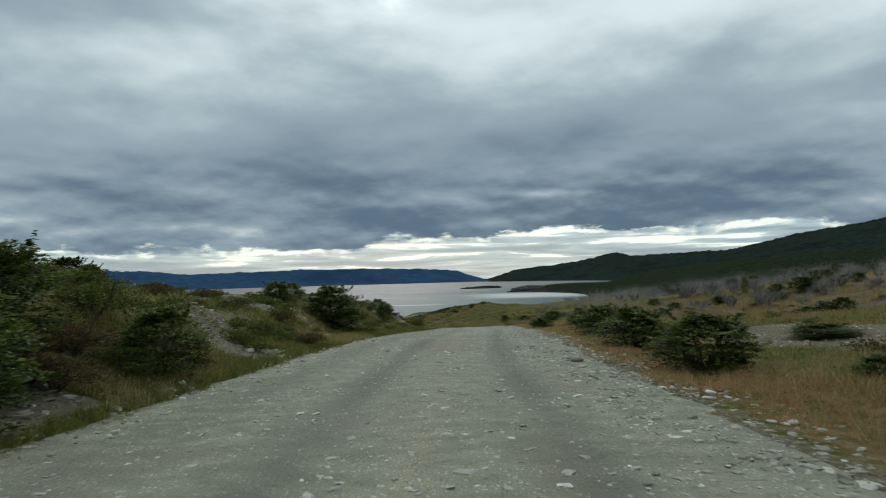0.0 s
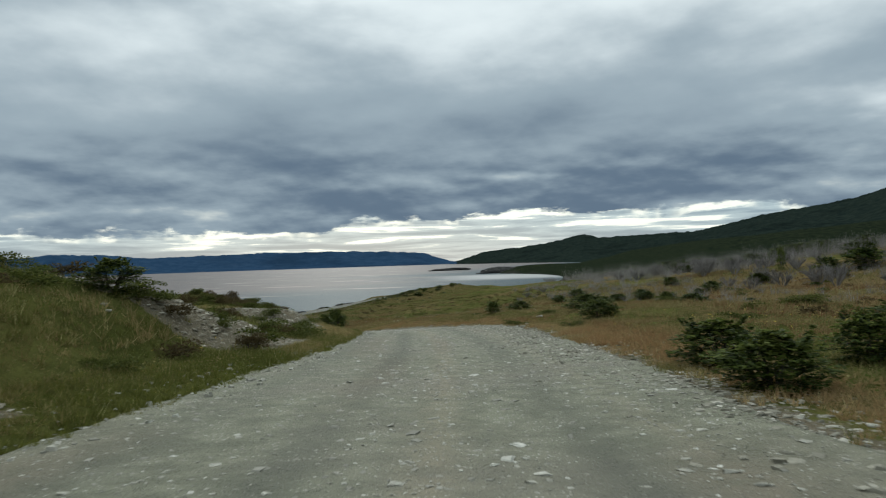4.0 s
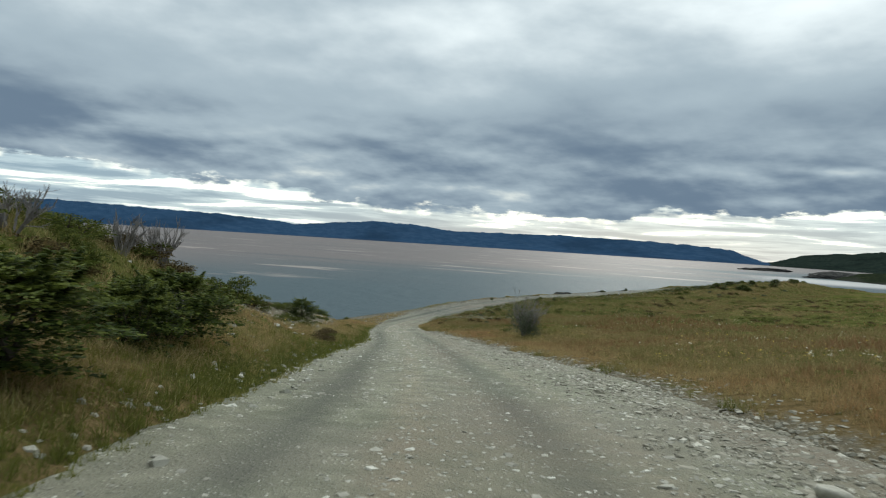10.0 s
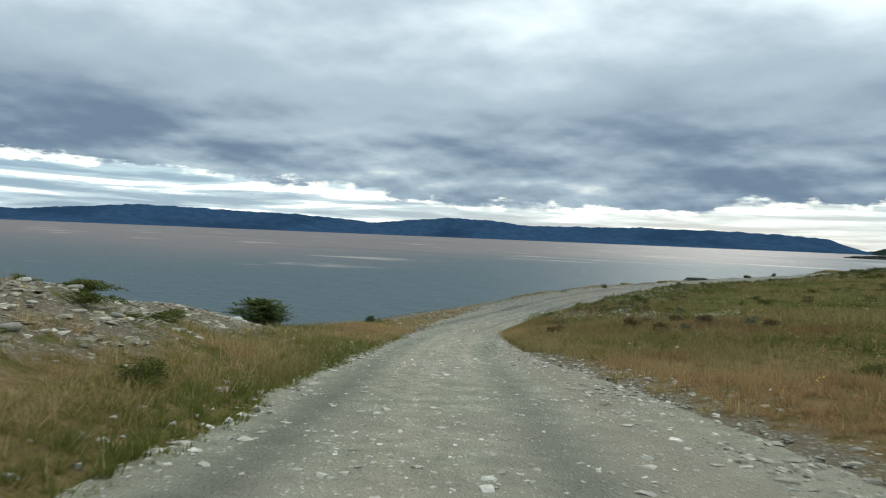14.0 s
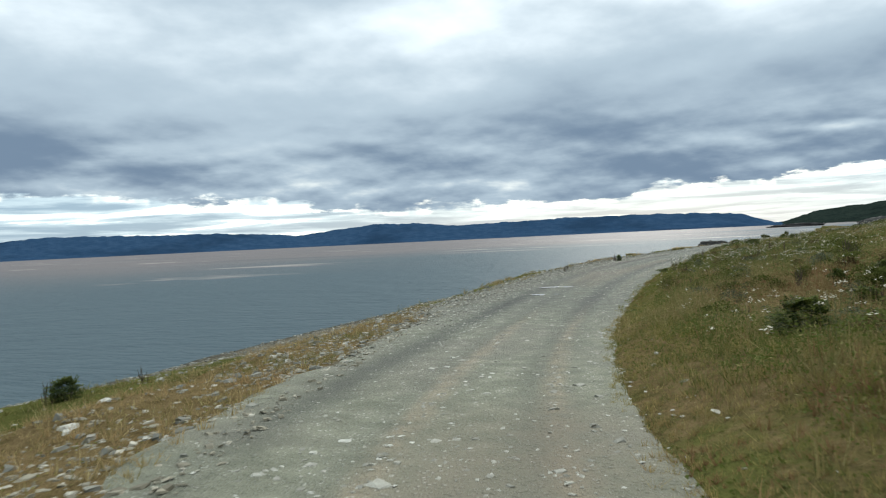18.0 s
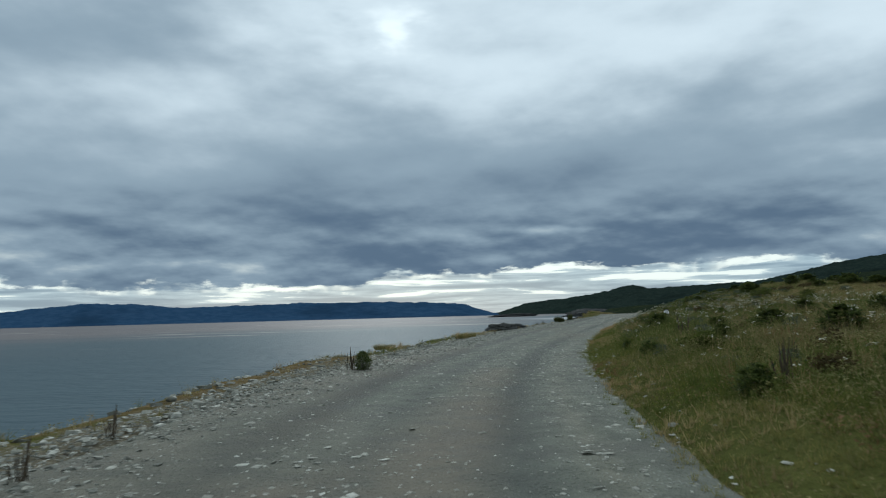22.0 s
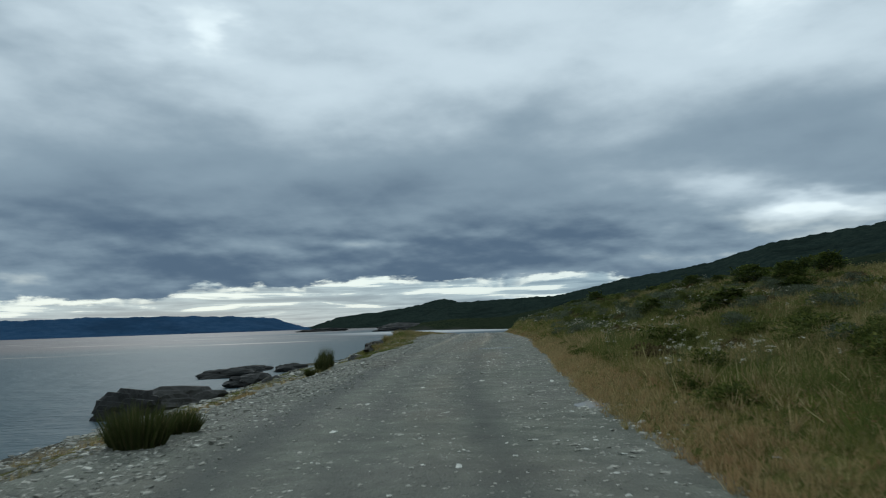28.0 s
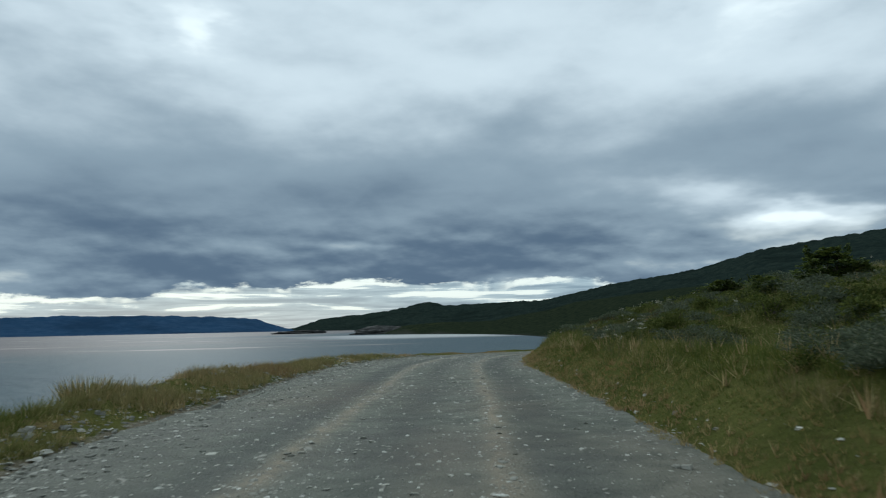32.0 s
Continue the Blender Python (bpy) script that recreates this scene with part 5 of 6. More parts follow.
    # seed stalks, brown and upright
    x, y, z, s, e = sown(rng, 5200, 170, 350, 1.2, 10, 1, 1.2)
    keep = (vnoise(x, y, 2.4, 7) > 0.10) & (s < 264)
    x, y, z = x[keep], y[keep], z[keep]
    blades("seed_stalks", rng, x, y, z, 0.30 + 0.28 * rng.rand(len(x)), 0.004, 12, 0.55 + 0.5 * rng.rand(len(x)), WEED_MAT, "thin brown upright seed stalks", 0.12)
    # tufted rim above the rocks
    x, y, z, s, e = sown(rng, 7000, 288, 342, 0.0, 3.4, -1, 1.1)
    keep = vnoise(x, y, 1.6, 17) + 0.05 * (s > 314) > 0.03
    x, y, z, s, e = x[keep], y[keep], z[keep], s[keep], e[keep]
    t = np.where(s > 317, 0.52, 0.16) + vnoise(x, y, 2.0, 1) * 0.8
    blades("rim_grass", rng, x, y, z, 0.06 + 0.16 * rng.rand(len(x)) + 0.09 * (s > 313), 0.007, 13, t, WEED_MAT, "tufted grass on the rim above the shore rocks")
    # thin patches on the lake side
    x, y, z, s, e = sown(rng, 16000, 176, 350, 0.2, 6.5, -1, 1.1)
    keep = vnoise(x, y, 3.6, 7) + 0.28 * (s < 196) + 0.35 * (s > 310) > -0.06
    x, y, z = x[keep], y[keep], z[keep]
    t = 0.48 + vnoise(x, y, 2.0, 1) * 0.9
    blades("shore_grass", rng, x, y, z, 0.06 + 0.15 * rng.rand(len(x)), 0.008, 12, t, GRASS_MAT, "patchy dry grass on the stony lake side of the road")



def leaf_carpet(name, rng, n, s0, s1, e0, e1, side, high, size, shift, mat, label, base=0.25, power=1.0):
    """Low creeping leaves and moss, in patches of one tint."""
    x, y, z, s, e = sown(rng, n, s0, s1, e0, e1, side, power)
    lump = np.clip(vnoise(x, y, 1.3, shift) + vnoise(x, y, 0.5, shift + 2) * 0.6 + 0.4, 0.05, 1)
    lump = lump * (1 - 0.65 * (np.hypot(x + 21.6, y - 247.0) < 5.2))
    P = np.stack([x, y, z + high * lump * sstep(e, 0.0, 1.2) * rng.rand(len(x)) ** 0.5], 1)
    u = unit(rng.randn(len(x), 3) * np.array([1, 1, 0.7]) + np.array([0, 0, 0.25]))
    w = unit(np.cross(u, rng.randn(len(x), 3)))
    k = (size * (0.5 + rng.rand(len(x))))[:, None]
    V, F = leaves(P, u * k, w * k * 0.4)
    t = np.clip(base + (0.08 * sstep(s, 84, 98) if side < 0 else 0.26 * sstep(s, 50, 68) * (s < 160)) + vnoise(x, y, 2.2, shift + 5) * 1.0 + vnoise(x, y, 6.0, shift + 1) * 0.7 + vnoise(x, y, 0.7, shift + 3) * 0.6 + rng.randn(len(x)) * 0.08, 0, 1)
    tagged(new(name, tri_mesh(name, V, F, mat, attrs=[("tint", np.repeat(t, 4))])), label, "weeds", kind="stuff")


grow_grass()


def dead_band(n, x0, x1, y0, y1, low, high, size, shift, keep, label):
    """Bare grey trees far off, each a sheaf of twigs, so close that they run together."""
    rng = np.random.RandomState(int(n + shift))
    x, y = x0 + rng.rand(n) * (x1 - x0), y0 + rng.rand(n) * (y1 - y0)
    z, s, d, e, q = land(x, y)
    k = (vnoise(x, y, size, shift) > keep) & (q > 12) & (d > 14)
    x, y, z = x[k], y[k], z[k]
    blades("dead_trees", rng, x, y, z, low + (high - low) * rng.rand(len(x)) ** 1.4, 0.008, 38, rng.rand(len(x)), TWIG_MAT, label, 0.8, 0.10)


TWIG_MAT = mat_grass("dead_twigs", (0.200, 0.196, 0.182), (0.300, 0.290, 0.275), (0.240, 0.215, 0.190))
dead_band(5200, 60, 330, 210, 640, 2.2, 5.4, 38, 8.0, -0.10, "band of bare grey dead trees on the slope below the hills")
dead_band(900, 30, 120, 110, 260, 0.9, 2.2, 22, 3.0, 0.10, "grey dead shrubs out on the meadow")
RNG_TUFT = np.random.RandomState(19)


def tufts(name, n, s0, s1, e0, e1, side, low, high, base, mat, label, count=22):
    """Single tufts that stand above the rest."""
    x, y, z, s, e = sown(RNG_TUFT, n, s0, s1, e0, e1, side, 1.2)
    # lower growth in front of the kilometre marker
    k = np.hypot(x + 21.6, y - 247.0) > 5.2
    x, y, z, s, e = x[k], y[k], z[k], s[k], e[k]
    t = np.clip(base + RNG_TUFT.randn(len(x)) * 0.28 + vnoise(x, y, 3.0, 41) * 0.6, 0, 1)
    h = low + (high - low) * RNG_TUFT.rand(len(x)) ** 1.6
    blades(name, RNG_TUFT, x, y, z, h, 0.0036, count, t, mat, label, 0.7, 0.085)


tufts("tall_weeds", 2600, 180, 270, 1.2, 9.5, 1, 0.20, 0.50, 0.62, WEED_MAT, "tall rusty weeds among the bank grass", 22)
tufts("pale_grass", 1500, 180, 270, 1.4, 8.5, 1, 0.16, 0.38, 0.34, GRASS_MAT, "pale seeding grass tufts on the roadside bank", 26)
tufts("tall_weeds", 1800, 268, 350, 0.9, 9.0, 1, 0.22, 0.48, 0.20, WEED_MAT, "tufts of weeds between the bushes on the bank")
tufts("heath_tufts", 2200, -10, 78, 0.5, 8.5, -1, 0.18, 0.42, 0.16, WEED_MAT, "green grass tufts on the scrubby bank")
tufts("heath_tufts", 1600, 90, 170, 0.3, 7.0, -1, 0.18, 0.42, 0.35, GRASS_MAT, "grass tufts on the steep bank")
tufts("verge_tufts", 3800, -10, 180, 0.2, 7.0, 1, 0.16, 0.40, 0.48, GRASS_MAT, "straw and green grass tufts along the verge")
tufts("shore_tufts", 420, 182, 300, 0.8, 3.6, -1, 0.14, 0.34, 0.35, GRASS_MAT, "grass tufts among the shore stones")
RNG_LEAF = np.random.RandomState(17)
leaf_carpet("creeping_weeds", RNG_LEAF, 200000, 160, 352, 0.0, 6.5, 1, 0.24, 0.017, 3.0, WEED_MAT, "low green and rusty weeds covering the roadside bank", 0.18, 1.2)
leaf_carpet("creeping_weeds", RNG_LEAF, 60000, 160, 352, 5.0, 20, 1, 0.34, 0.050, 4.0, WEED_MAT, "weeds and dwarf shrubs on the slope above the road", 0.36, 1.2)
leaf_carpet("creeping_weeds", RNG_LEAF, 40000, 170, 300, 18, 85, 1, 0.3, 0.10, 14.0, WEED_MAT, "rough brown and green cover of the slope behind the shore", 0.62, 1.2)
leaf_carpet("weed_stand", RNG_LEAF, 230000, 178, 268, 0.9, 8.5, 1, 0.60, 0.019, 31.0, WEED_MAT, "knee-high stand of leafy green and brown weeds", 0.20, 1.15)
leaf_carpet("heath_carpet", RNG_LEAF, 90000, -12, 132, 0.4, 9.0, -1, 0.26, 0.030, 6.0, WEED_MAT, "mossy green and brown heath on the roadside bank", 0.10, 1.2)
leaf_carpet("heath_carpet", RNG_LEAF, 90000, -12, 178, 2.0, 22, 1, 0.26, 0.040, 7.0, WEED_MAT, "low green and brown heath plants beside the road", 0.36, 1.3)
leaf_carpet("meadow_carpet", RNG_LEAF, 60000, -10, 180, 14, 110, 1, 0.34, 0.085, 8.0, WEED_MAT, "rough mottled cover of the wide meadow", 0.62, 1.2)
leaf_carpet("shore_carpet", RNG_LEAF, 42000, 160, 352, 0.5, 6.0, -1, 0.12, 0.018, 9.0, TURF_MAT, "short mossy growth between the shore stones", 0.35)


def mat_plain(name, a, c, rough=0.8, scale=20.0, bump=0.2):
    m, N, b, p = material(name)
    n = N.noise(p, scale, 4.0, 0.65)
    N.put(b.inputs["Base Color"], N.mix(N.ramp(n, 0.3, 0.7), a, c))
    b.inputs["Roughness"].default_value = rough
    N.put(b.inputs["Normal"], N.bump(n, bump, 0.02))
    return m


PETAL_WHITE = mat_plain("white_petals", (0.42, 0.39, 0.28), (0.58, 0.55, 0.43))
PETAL_YELLOW = mat_plain("yellow_petals", (0.42, 0.30, 0.03), (0.60, 0.46, 0.06))
STEM_MAT = mat_plain("green_stem", (0.06, 0.075, 0.02), (0.13, 0.14, 0.05))
STALK_MAT = mat_plain("brown_stalk", (0.035, 0.026, 0.016), (0.09, 0.065, 0.035))


def flower_bed(name, rng, x, y, z, height, size, heads, mat, label):
    """Flat flower heads: small tilted discs in clusters at the top of each plant."""
    n = len(x) * heads
    rep = lambda v: np.repeat(v, heads)
    cx = rep(x) + rng.randn(n) * size * 1.3
    cy = rep(y) + rng.randn(n) * size * 1.3
    cz = rep(z + height) + rng.randn(n) * size * 0.8
    r = size * (0.5 + 0.6 * rng.rand(n))
    tilt = rng.randn(n, 2) * 0.35
    k = 6
    V = np.empty((n, k + 1, 3))
    V[:, 0] = np.stack([cx, cy, cz + r * 0.25], 1)
    for j in range(k):
        a = 6.283 * j / k
        V[:, j + 1] = np.stack([cx + r * math.cos(a), cy + r * math.sin(a), cz + r * (math.cos(a) * tilt[:, 0] + math.sin(a) * tilt[:, 1])], 1)
    b = (np.arange(n) * (k + 1))[:, None]
    F = np.concatenate([b + np.array([[0, 1 + j, 1 + (j + 1) % k]]) for j in range(k)], 1).reshape(-1, 3)
    return tagged(new(name, tri_mesh(name, V.reshape(-1, 3), F, mat)), label, "flowers", kind="stuff")


def umbels(rng, x, y, z, height, mat):
    """Flat-topped heads of many florets, a few on each plant, on thin upright stems."""
    px, py, pz, segs = [], [], [], []
    for a, b, g, h in zip(x, y, z, height):
        for _ in range(rng.randint(3, 8)):
            hx, hy, hz = a + rng.randn() * 0.10, b + rng.randn() * 0.10, g + h * (0.80 + 0.28 * rng.rand())
            r, n = 0.022 + 0.030 * rng.rand(), rng.randint(9, 17)
            u, w = rng.rand(n) * 6.283, r * np.sqrt(rng.rand(n))
            px.append(hx + np.cos(u) * w), py.append(hy + np.sin(u) * w), pz.append(hz - w * w * 4 + rng.randn(n) * 0.004)
            segs.append(((a + (hx - a) * 0.3, b + (hy - b) * 0.3, g - 0.02), (hx, hy, hz - 0.006), 0.004, 0.003))
    px, py, pz = np.concatenate(px), np.concatenate(py), np.concatenate(pz)
    flower_bed("white_flowers", rng, px, py, pz, 0.0, 0.010, 1, mat, "flat-topped white flower heads clustered above the weeds")
    V, F = tubes(segs, 3)
    tagged(new("flower_stems", tri_mesh("flower_stems", V, F, STEM_MAT)), "thin green stems of the white flowers", "flowers", kind="stuff")


def grow_flowers():
    rng = np.random.RandomState(8)
    x, y, z, s, e = sown(rng, 3600, 172, 345, 1.0, 12, 1, 1.1)
    keep = vnoise(x, y, 3.0, 61) + 0.5 * vnoise(x, y, 9.0, 33) + np.where(s > 266, -0.10, 0.04) > 0.14
    umbels(rng, x[keep], y[keep], z[keep], 0.36 + 0.30 * rng.rand(keep.sum()), PETAL_WHITE)
    x, y, z, s, e = sown(rng, 9000, 160, 352, 0.9, 11, 1, 1.2)
    keep = (vnoise(x, y, 4.2, 3) + 0.10 * np.exp(-((s - 205) / 40) ** 2) > 0.10) & (rng.rand(len(x)) < np.where(s > 265, 0.05, 0.12))
    flower_bed("white_flowers", rng, x[keep], y[keep], z[keep], 0.36 + 0.22 * rng.rand(keep.sum()), 0.019, 7, PETAL_WHITE, "clusters of small white flower heads among weeds")
    x, y, z, s, e = sown(rng, 1100, 180, 262, 1.0, 8, 1, 1.1)
    keep = vnoise(x, y, 2.0, 51) + 0.08 * (s < 230) > 0.06
    flower_bed("white_flowers", rng, x[keep], y[keep], z[keep], 0.34 + 0.34 * rng.rand(keep.sum()), 0.014, 5, PETAL_WHITE, "small cream flower heads on tall weeds")
    x, y, z, s, e = sown(rng, 2600, 90, 330, 3, 40, 1, 1.2)
    keep = (vnoise(x, y, 7.0, 5) > 0.12) & (s < 180)
    flower_bed("meadow_flowers", rng, x[keep], y[keep], z[keep], 0.36 + 0.2 * rng.rand(keep.sum()), 0.030, 3, PETAL_WHITE, "scattered pale flower heads in the meadow")
    for side, lo, hi in ((-1, -10, 160), (1, 60, 178)):
        x, y, z, s, e = sown(rng, 1300, lo, hi, 1.0, 9, side)
        keep = vnoise(x, y, 4.0, 5) > 0.12
        flower_bed("yellow_flowers", rng, x[keep], y[keep], z[keep], 0.30 + 0.2 * rng.rand(keep.sum()), 0.018, 4, PETAL_YELLOW, "small yellow flower heads in dry grass")


grow_flowers()


def dry_stalk(seed):
    """A clump of dark dry spikes that stand up from the shore."""
    rng = np.random.RandomState(seed)
    segs = []
    for _ in range(13):
        a = rng.rand() * 6.283
        r = 0.05 + 0.22 * rng.rand()
        p = np.array([math.cos(a) * r, math.sin(a) * r, -0.05])
        q = p + np.array([rng.randn() * 0.10, rng.randn() * 0.10, 0.35 + 0.65 * rng.rand()])
        m = p + (q - p) * 0.45
        segs += [(p, m, 0.012, 0.012), (m, m + (q - m) * 0.5, 0.015, 0.018), (m + (q - m) * 0.5, q, 0.018, 0.005)]
    V, F = tubes(segs, 5)
    return tagged(new("dock_plant", tri_mesh("dock_plant", V, F, STALK_MAT)), "clump of dark dry flower spikes on the stony shore", "plant", group="dry stalks")


STALKS = [dry_stalk(k) for k in (1, 2, 3)]
BANK_STALKS = np.random.RandomState(71)
for _ in range(46):
    s_, d_ = 186 + 78 * BANK_STALKS.rand(), 3.0 + 5.5 * BANK_STALKS.rand() ** 1.3
    x, y = on_plan(s_, d_)
    h = 0.40 + 0.32 * BANK_STALKS.rand()
    tagged(put_on_land(STALKS[BANK_STALKS.randint(3)], float(x), float(y), h * 0.8, h, BANK_STALKS.rand() * 6.28, 0.0), "dark brown dock stalks standing among the bank weeds")
for x, y, h in [(-39.6, 209.5, 0.45), (-38.2, 220.6, 0.62), (-39.9, 211.8, 0.40), (-36.6, 168.6, 0.30), (-36.9, 167.6, 0.26), (-38.0, 170.4, 0.3), (-32.9, 243.0, 0.3),
                (-43.0, 178.0, 0.5), (-44.2, 181.5, 0.5), (-22.8, 241.8, 0.6), (-27.4, 262.3, 0.45), (-28.0, 261.5, 0.4)]:
    put_on_land(STALKS[RNG.randint(3)], x, y, h * 0.9, h, RNG.rand() * 6.28, 0.0)
for ob in STALKS:
    discard(ob)


def grass_clump(seed, leafy=False):
    rng = np.random.RandomState(seed)
    n = 900 if leafy else 420
    a, r = rng.rand(n) * 6.283, 0.36 * np.sqrt(rng.rand(n))
    bx, by = np.cos(a) * r, np.sin(a) * r
    h = (0.55 + 0.5 * rng.rand(n)) * (1 - 0.7 * r)
    l = 0.3 * rng.rand(n)
    w, wa = 0.014, rng.rand(n) * 3.14
    V = np.empty((n, 3, 3))
    V[:, 0] = np.stack([bx - np.cos(wa) * w, by - np.sin(wa) * w, 0 * h - 0.03], 1)
    V[:, 1] = np.stack([bx + np.cos(wa) * w, by + np.sin(wa) * w, 0 * h - 0.03], 1)
    V[:, 2] = np.stack([bx + np.cos(a) * l, by + np.sin(a) * l, h], 1)
    t = np.clip((0.10 if leafy else 0.26) + (0.12 if leafy else 0.25) * rng.randn(n), 0, 1)
    me = tri_mesh("grass_clump", V.reshape(-1, 3), np.arange(n * 3).reshape(-1, 3), WEED_DARK if leafy else GRASS_MAT, attrs=[("tint", np.repeat(t, 3))])
    return tagged(new("grass_clump", me), "dense dark green weed clump on the gravel shore edge" if leafy else "tall yellow-green grass clump on the gravel shore edge", "grass", group="grass clumps")


WEED_DARK = mat_grass("dark_weed", (0.050, 0.066, 0.018), (0.130, 0.110, 0.050), (0.110, 0.075, 0.040))
CLUMPS = [grass_clump(k) for k in (1, 2, 3)]
for x, y, h, w in [(-34.9, 238.9, 0.35, 0.9), (-34.5, 240.0, 0.3, 0.8), (-23.3, 284.0, 0.4, 0.9), (-22.3, 286.5, 0.35, 0.9), (-20.2, 292.0, 0.5, 1.0), (-18.8, 296.0, 0.45, 1.0),
                   (-17.5, 299.5, 0.6, 1.1), (-15.9, 303.0, 0.55, 1.2), (-14.6, 306.5, 0.6, 1.2), (-13.2, 310.0, 0.55, 1.1), (-39.6, 228.0, 0.3, 0.8), (-38.4, 232.0, 0.3, 0.9)]:
    put_on_land(CLUMPS[RNG.randint(3)], x, y, w, h, RNG.rand() * 6.28, 0.0)
WEED_CLUMP = grass_clump(7, True)
for x, y, h, w in [(-25.6, 265.1, 0.62, 0.85), (-25.2, 266.0, 0.4, 0.6), (-21.9, 279.6, 1.0, 0.55), (-22.1, 279.0, 0.7, 0.5), (-22.4, 278.5, 0.3, 0.7)]:
    put_on_land(WEED_CLUMP, x, y, w, h, RNG.rand() * 6.28, 0.0)
for ob in CLUMPS + [WEED_CLUMP]:
    discard(ob)

# ---- stones, rocks ----
def mat_stone(name, a, c, d_, wear=0.6):
    m, N, b, p = material(name)
    r, o = island(N), obj_random(N)
    n = N.noise(p, 14.0, 5.0, 0.7)
    n2 = N.noise(p, 90.0, 3.0, 0.7)
    k = N.math("FRACT", N.math("ADD", r, o))
    col = N.mix(N.ramp(k, 0.0, 0.7, smooth=False), a, c)
    col = N.mix(N.ramp(k, 0.75, 1.0), col, d_)
    col = N.mix(N.ramp(n, 0.35, 0.65, 0.0, wear), col, tuple(v * 0.55 for v in a))
    N.put(b.inputs["Base Color"], col)
    b.inputs["Roughness"].default_value = 0.85
    b.inputs["Specular IOR Level"].default_value = 0.2
    N.put(b.inputs["Normal"], N.bump(n2, 0.4, 0.01))
    return m


STONE_MAT = mat_stone("pale_stone", (0.25, 0.245, 0.205), (0.43, 0.42, 0.355), (0.66, 0.65, 0.58), 0.35)
RUBBLE_MAT = mat_stone("rubble_stone", (0.16, 0.146, 0.105), (0.32, 0.295, 0.222), (0.54, 0.51, 0.42), 0.4)
SHORE_STONE = mat_stone("grey_stone", (0.130, 0.132, 0.110), (0.30, 0.294, 0.245), (0.56, 0.545, 0.47), 0.35)
SLATE_CHIP = mat_stone("slate_chips", (0.19, 0.182, 0.142), (0.33, 0.315, 0.250), (0.58, 0.56, 0.48), 0.35)
ROCK_MAT = mat_stone("dark_rock", (0.030, 0.031, 0.030), (0.075, 0.074, 0.068), (0.13, 0.12, 0.10), 0.7)
_BOX = np.array([(-1, -1, -1), (1, -1, -1), (1, 1, -1), (-1, 1, -1), (-1, -1, 1), (1, -1, 1), (1, 1, 1), (-1, 1, 1)], float)
_BOXF = np.array([(4, 5, 6), (4, 6, 7), (0, 1, 5), (0, 5, 4), (1, 2, 6), (1, 6, 5), (2, 3, 7), (2, 7, 6), (3, 0, 4), (3, 4, 7)])


def chips(name, rng, x, y, z, size, flat, mat, label):
    """Many loose broken stones, each a worn six-sided chip, half sunk where it lies."""
    n = len(x)
    V = _BOX[None] * np.array([0.5, 0.5, 0.5]) * (1 + 0.30 * rng.randn(n, 8, 3))
    V[:, 4:, :2] *= 0.72
    V[:, :, 0] *= (size * (0.7 + 0.7 * rng.rand(n)))[:, None]
    V[:, :, 1] *= (size * (0.6 + 0.5 * rng.rand(n)))[:, None]
    V[:, :, 2] *= (size * flat * (0.5 + 0.8 * rng.rand(n)))[:, None]
    a = rng.rand(n) * 6.283
    c, s = np.cos(a)[:, None], np.sin(a)[:, None]
    X, Y = V[:, :, 0] * c - V[:, :, 1] * s, V[:, :, 0] * s + V[:, :, 1] * c
    tx, ty = rng.randn(n) * 0.1, rng.randn(n) * 0.1
    Z = V[:, :, 2] + X * tx[:, None] + Y * ty[:, None]
    W = np.stack([X + x[:, None], Y + y[:, None], Z + (z + size * flat * 0.12)[:, None]], -1).reshape(-1, 3)
    F = ((np.arange(n) * 8)[:, None, None] + _BOXF[None]).reshape(-1, 3)
    ob = tagged(new(name, tri_mesh(name, W, F, mat)), label, "stones", kind="stuff")
    return ob


def flakes(name, rng, x, y, z, size, mat, label):
    """Small flat four-sided flakes."""
    n = len(x)
    a = rng.rand(n) * 6.283
    V = np.empty((n, 5, 3))
    for j in range(4):
        b = a + 1.5708 * j + rng.randn(n) * 0.25
        r = size * (0.55 + 0.5 * rng.rand(n)) * (1.3 if j % 2 else 0.8)
        V[:, j] = np.stack([x + np.cos(b) * r, y + np.sin(b) * r, z - 0.004 + size * 0.12 * rng.rand(n)], 1)
    V[:, 4] = np.stack([x, y, z + size * (0.16 + 0.2 * rng.rand(n))], 1)
    F = np.concatenate([(np.arange(n) * 5)[:, None] + np.array([[j, (j + 1) % 4, 4]]) for j in range(4)], 0)
    return tagged(new(name, tri_mesh(name, V.reshape(-1, 3), F, mat)), label, "stones", kind="stuff")


def strew(rng, n, s0, s1, d0, d1, off=0.0):
    s = s0 + rng.rand(n) * (s1 - s0)
    d = d0 + rng.rand(n) * (d1 - d0)
    x, y = on_plan(s, d)
    z, s, d, e, q = land(x, y)
    return x, y, z, s, d, e, q


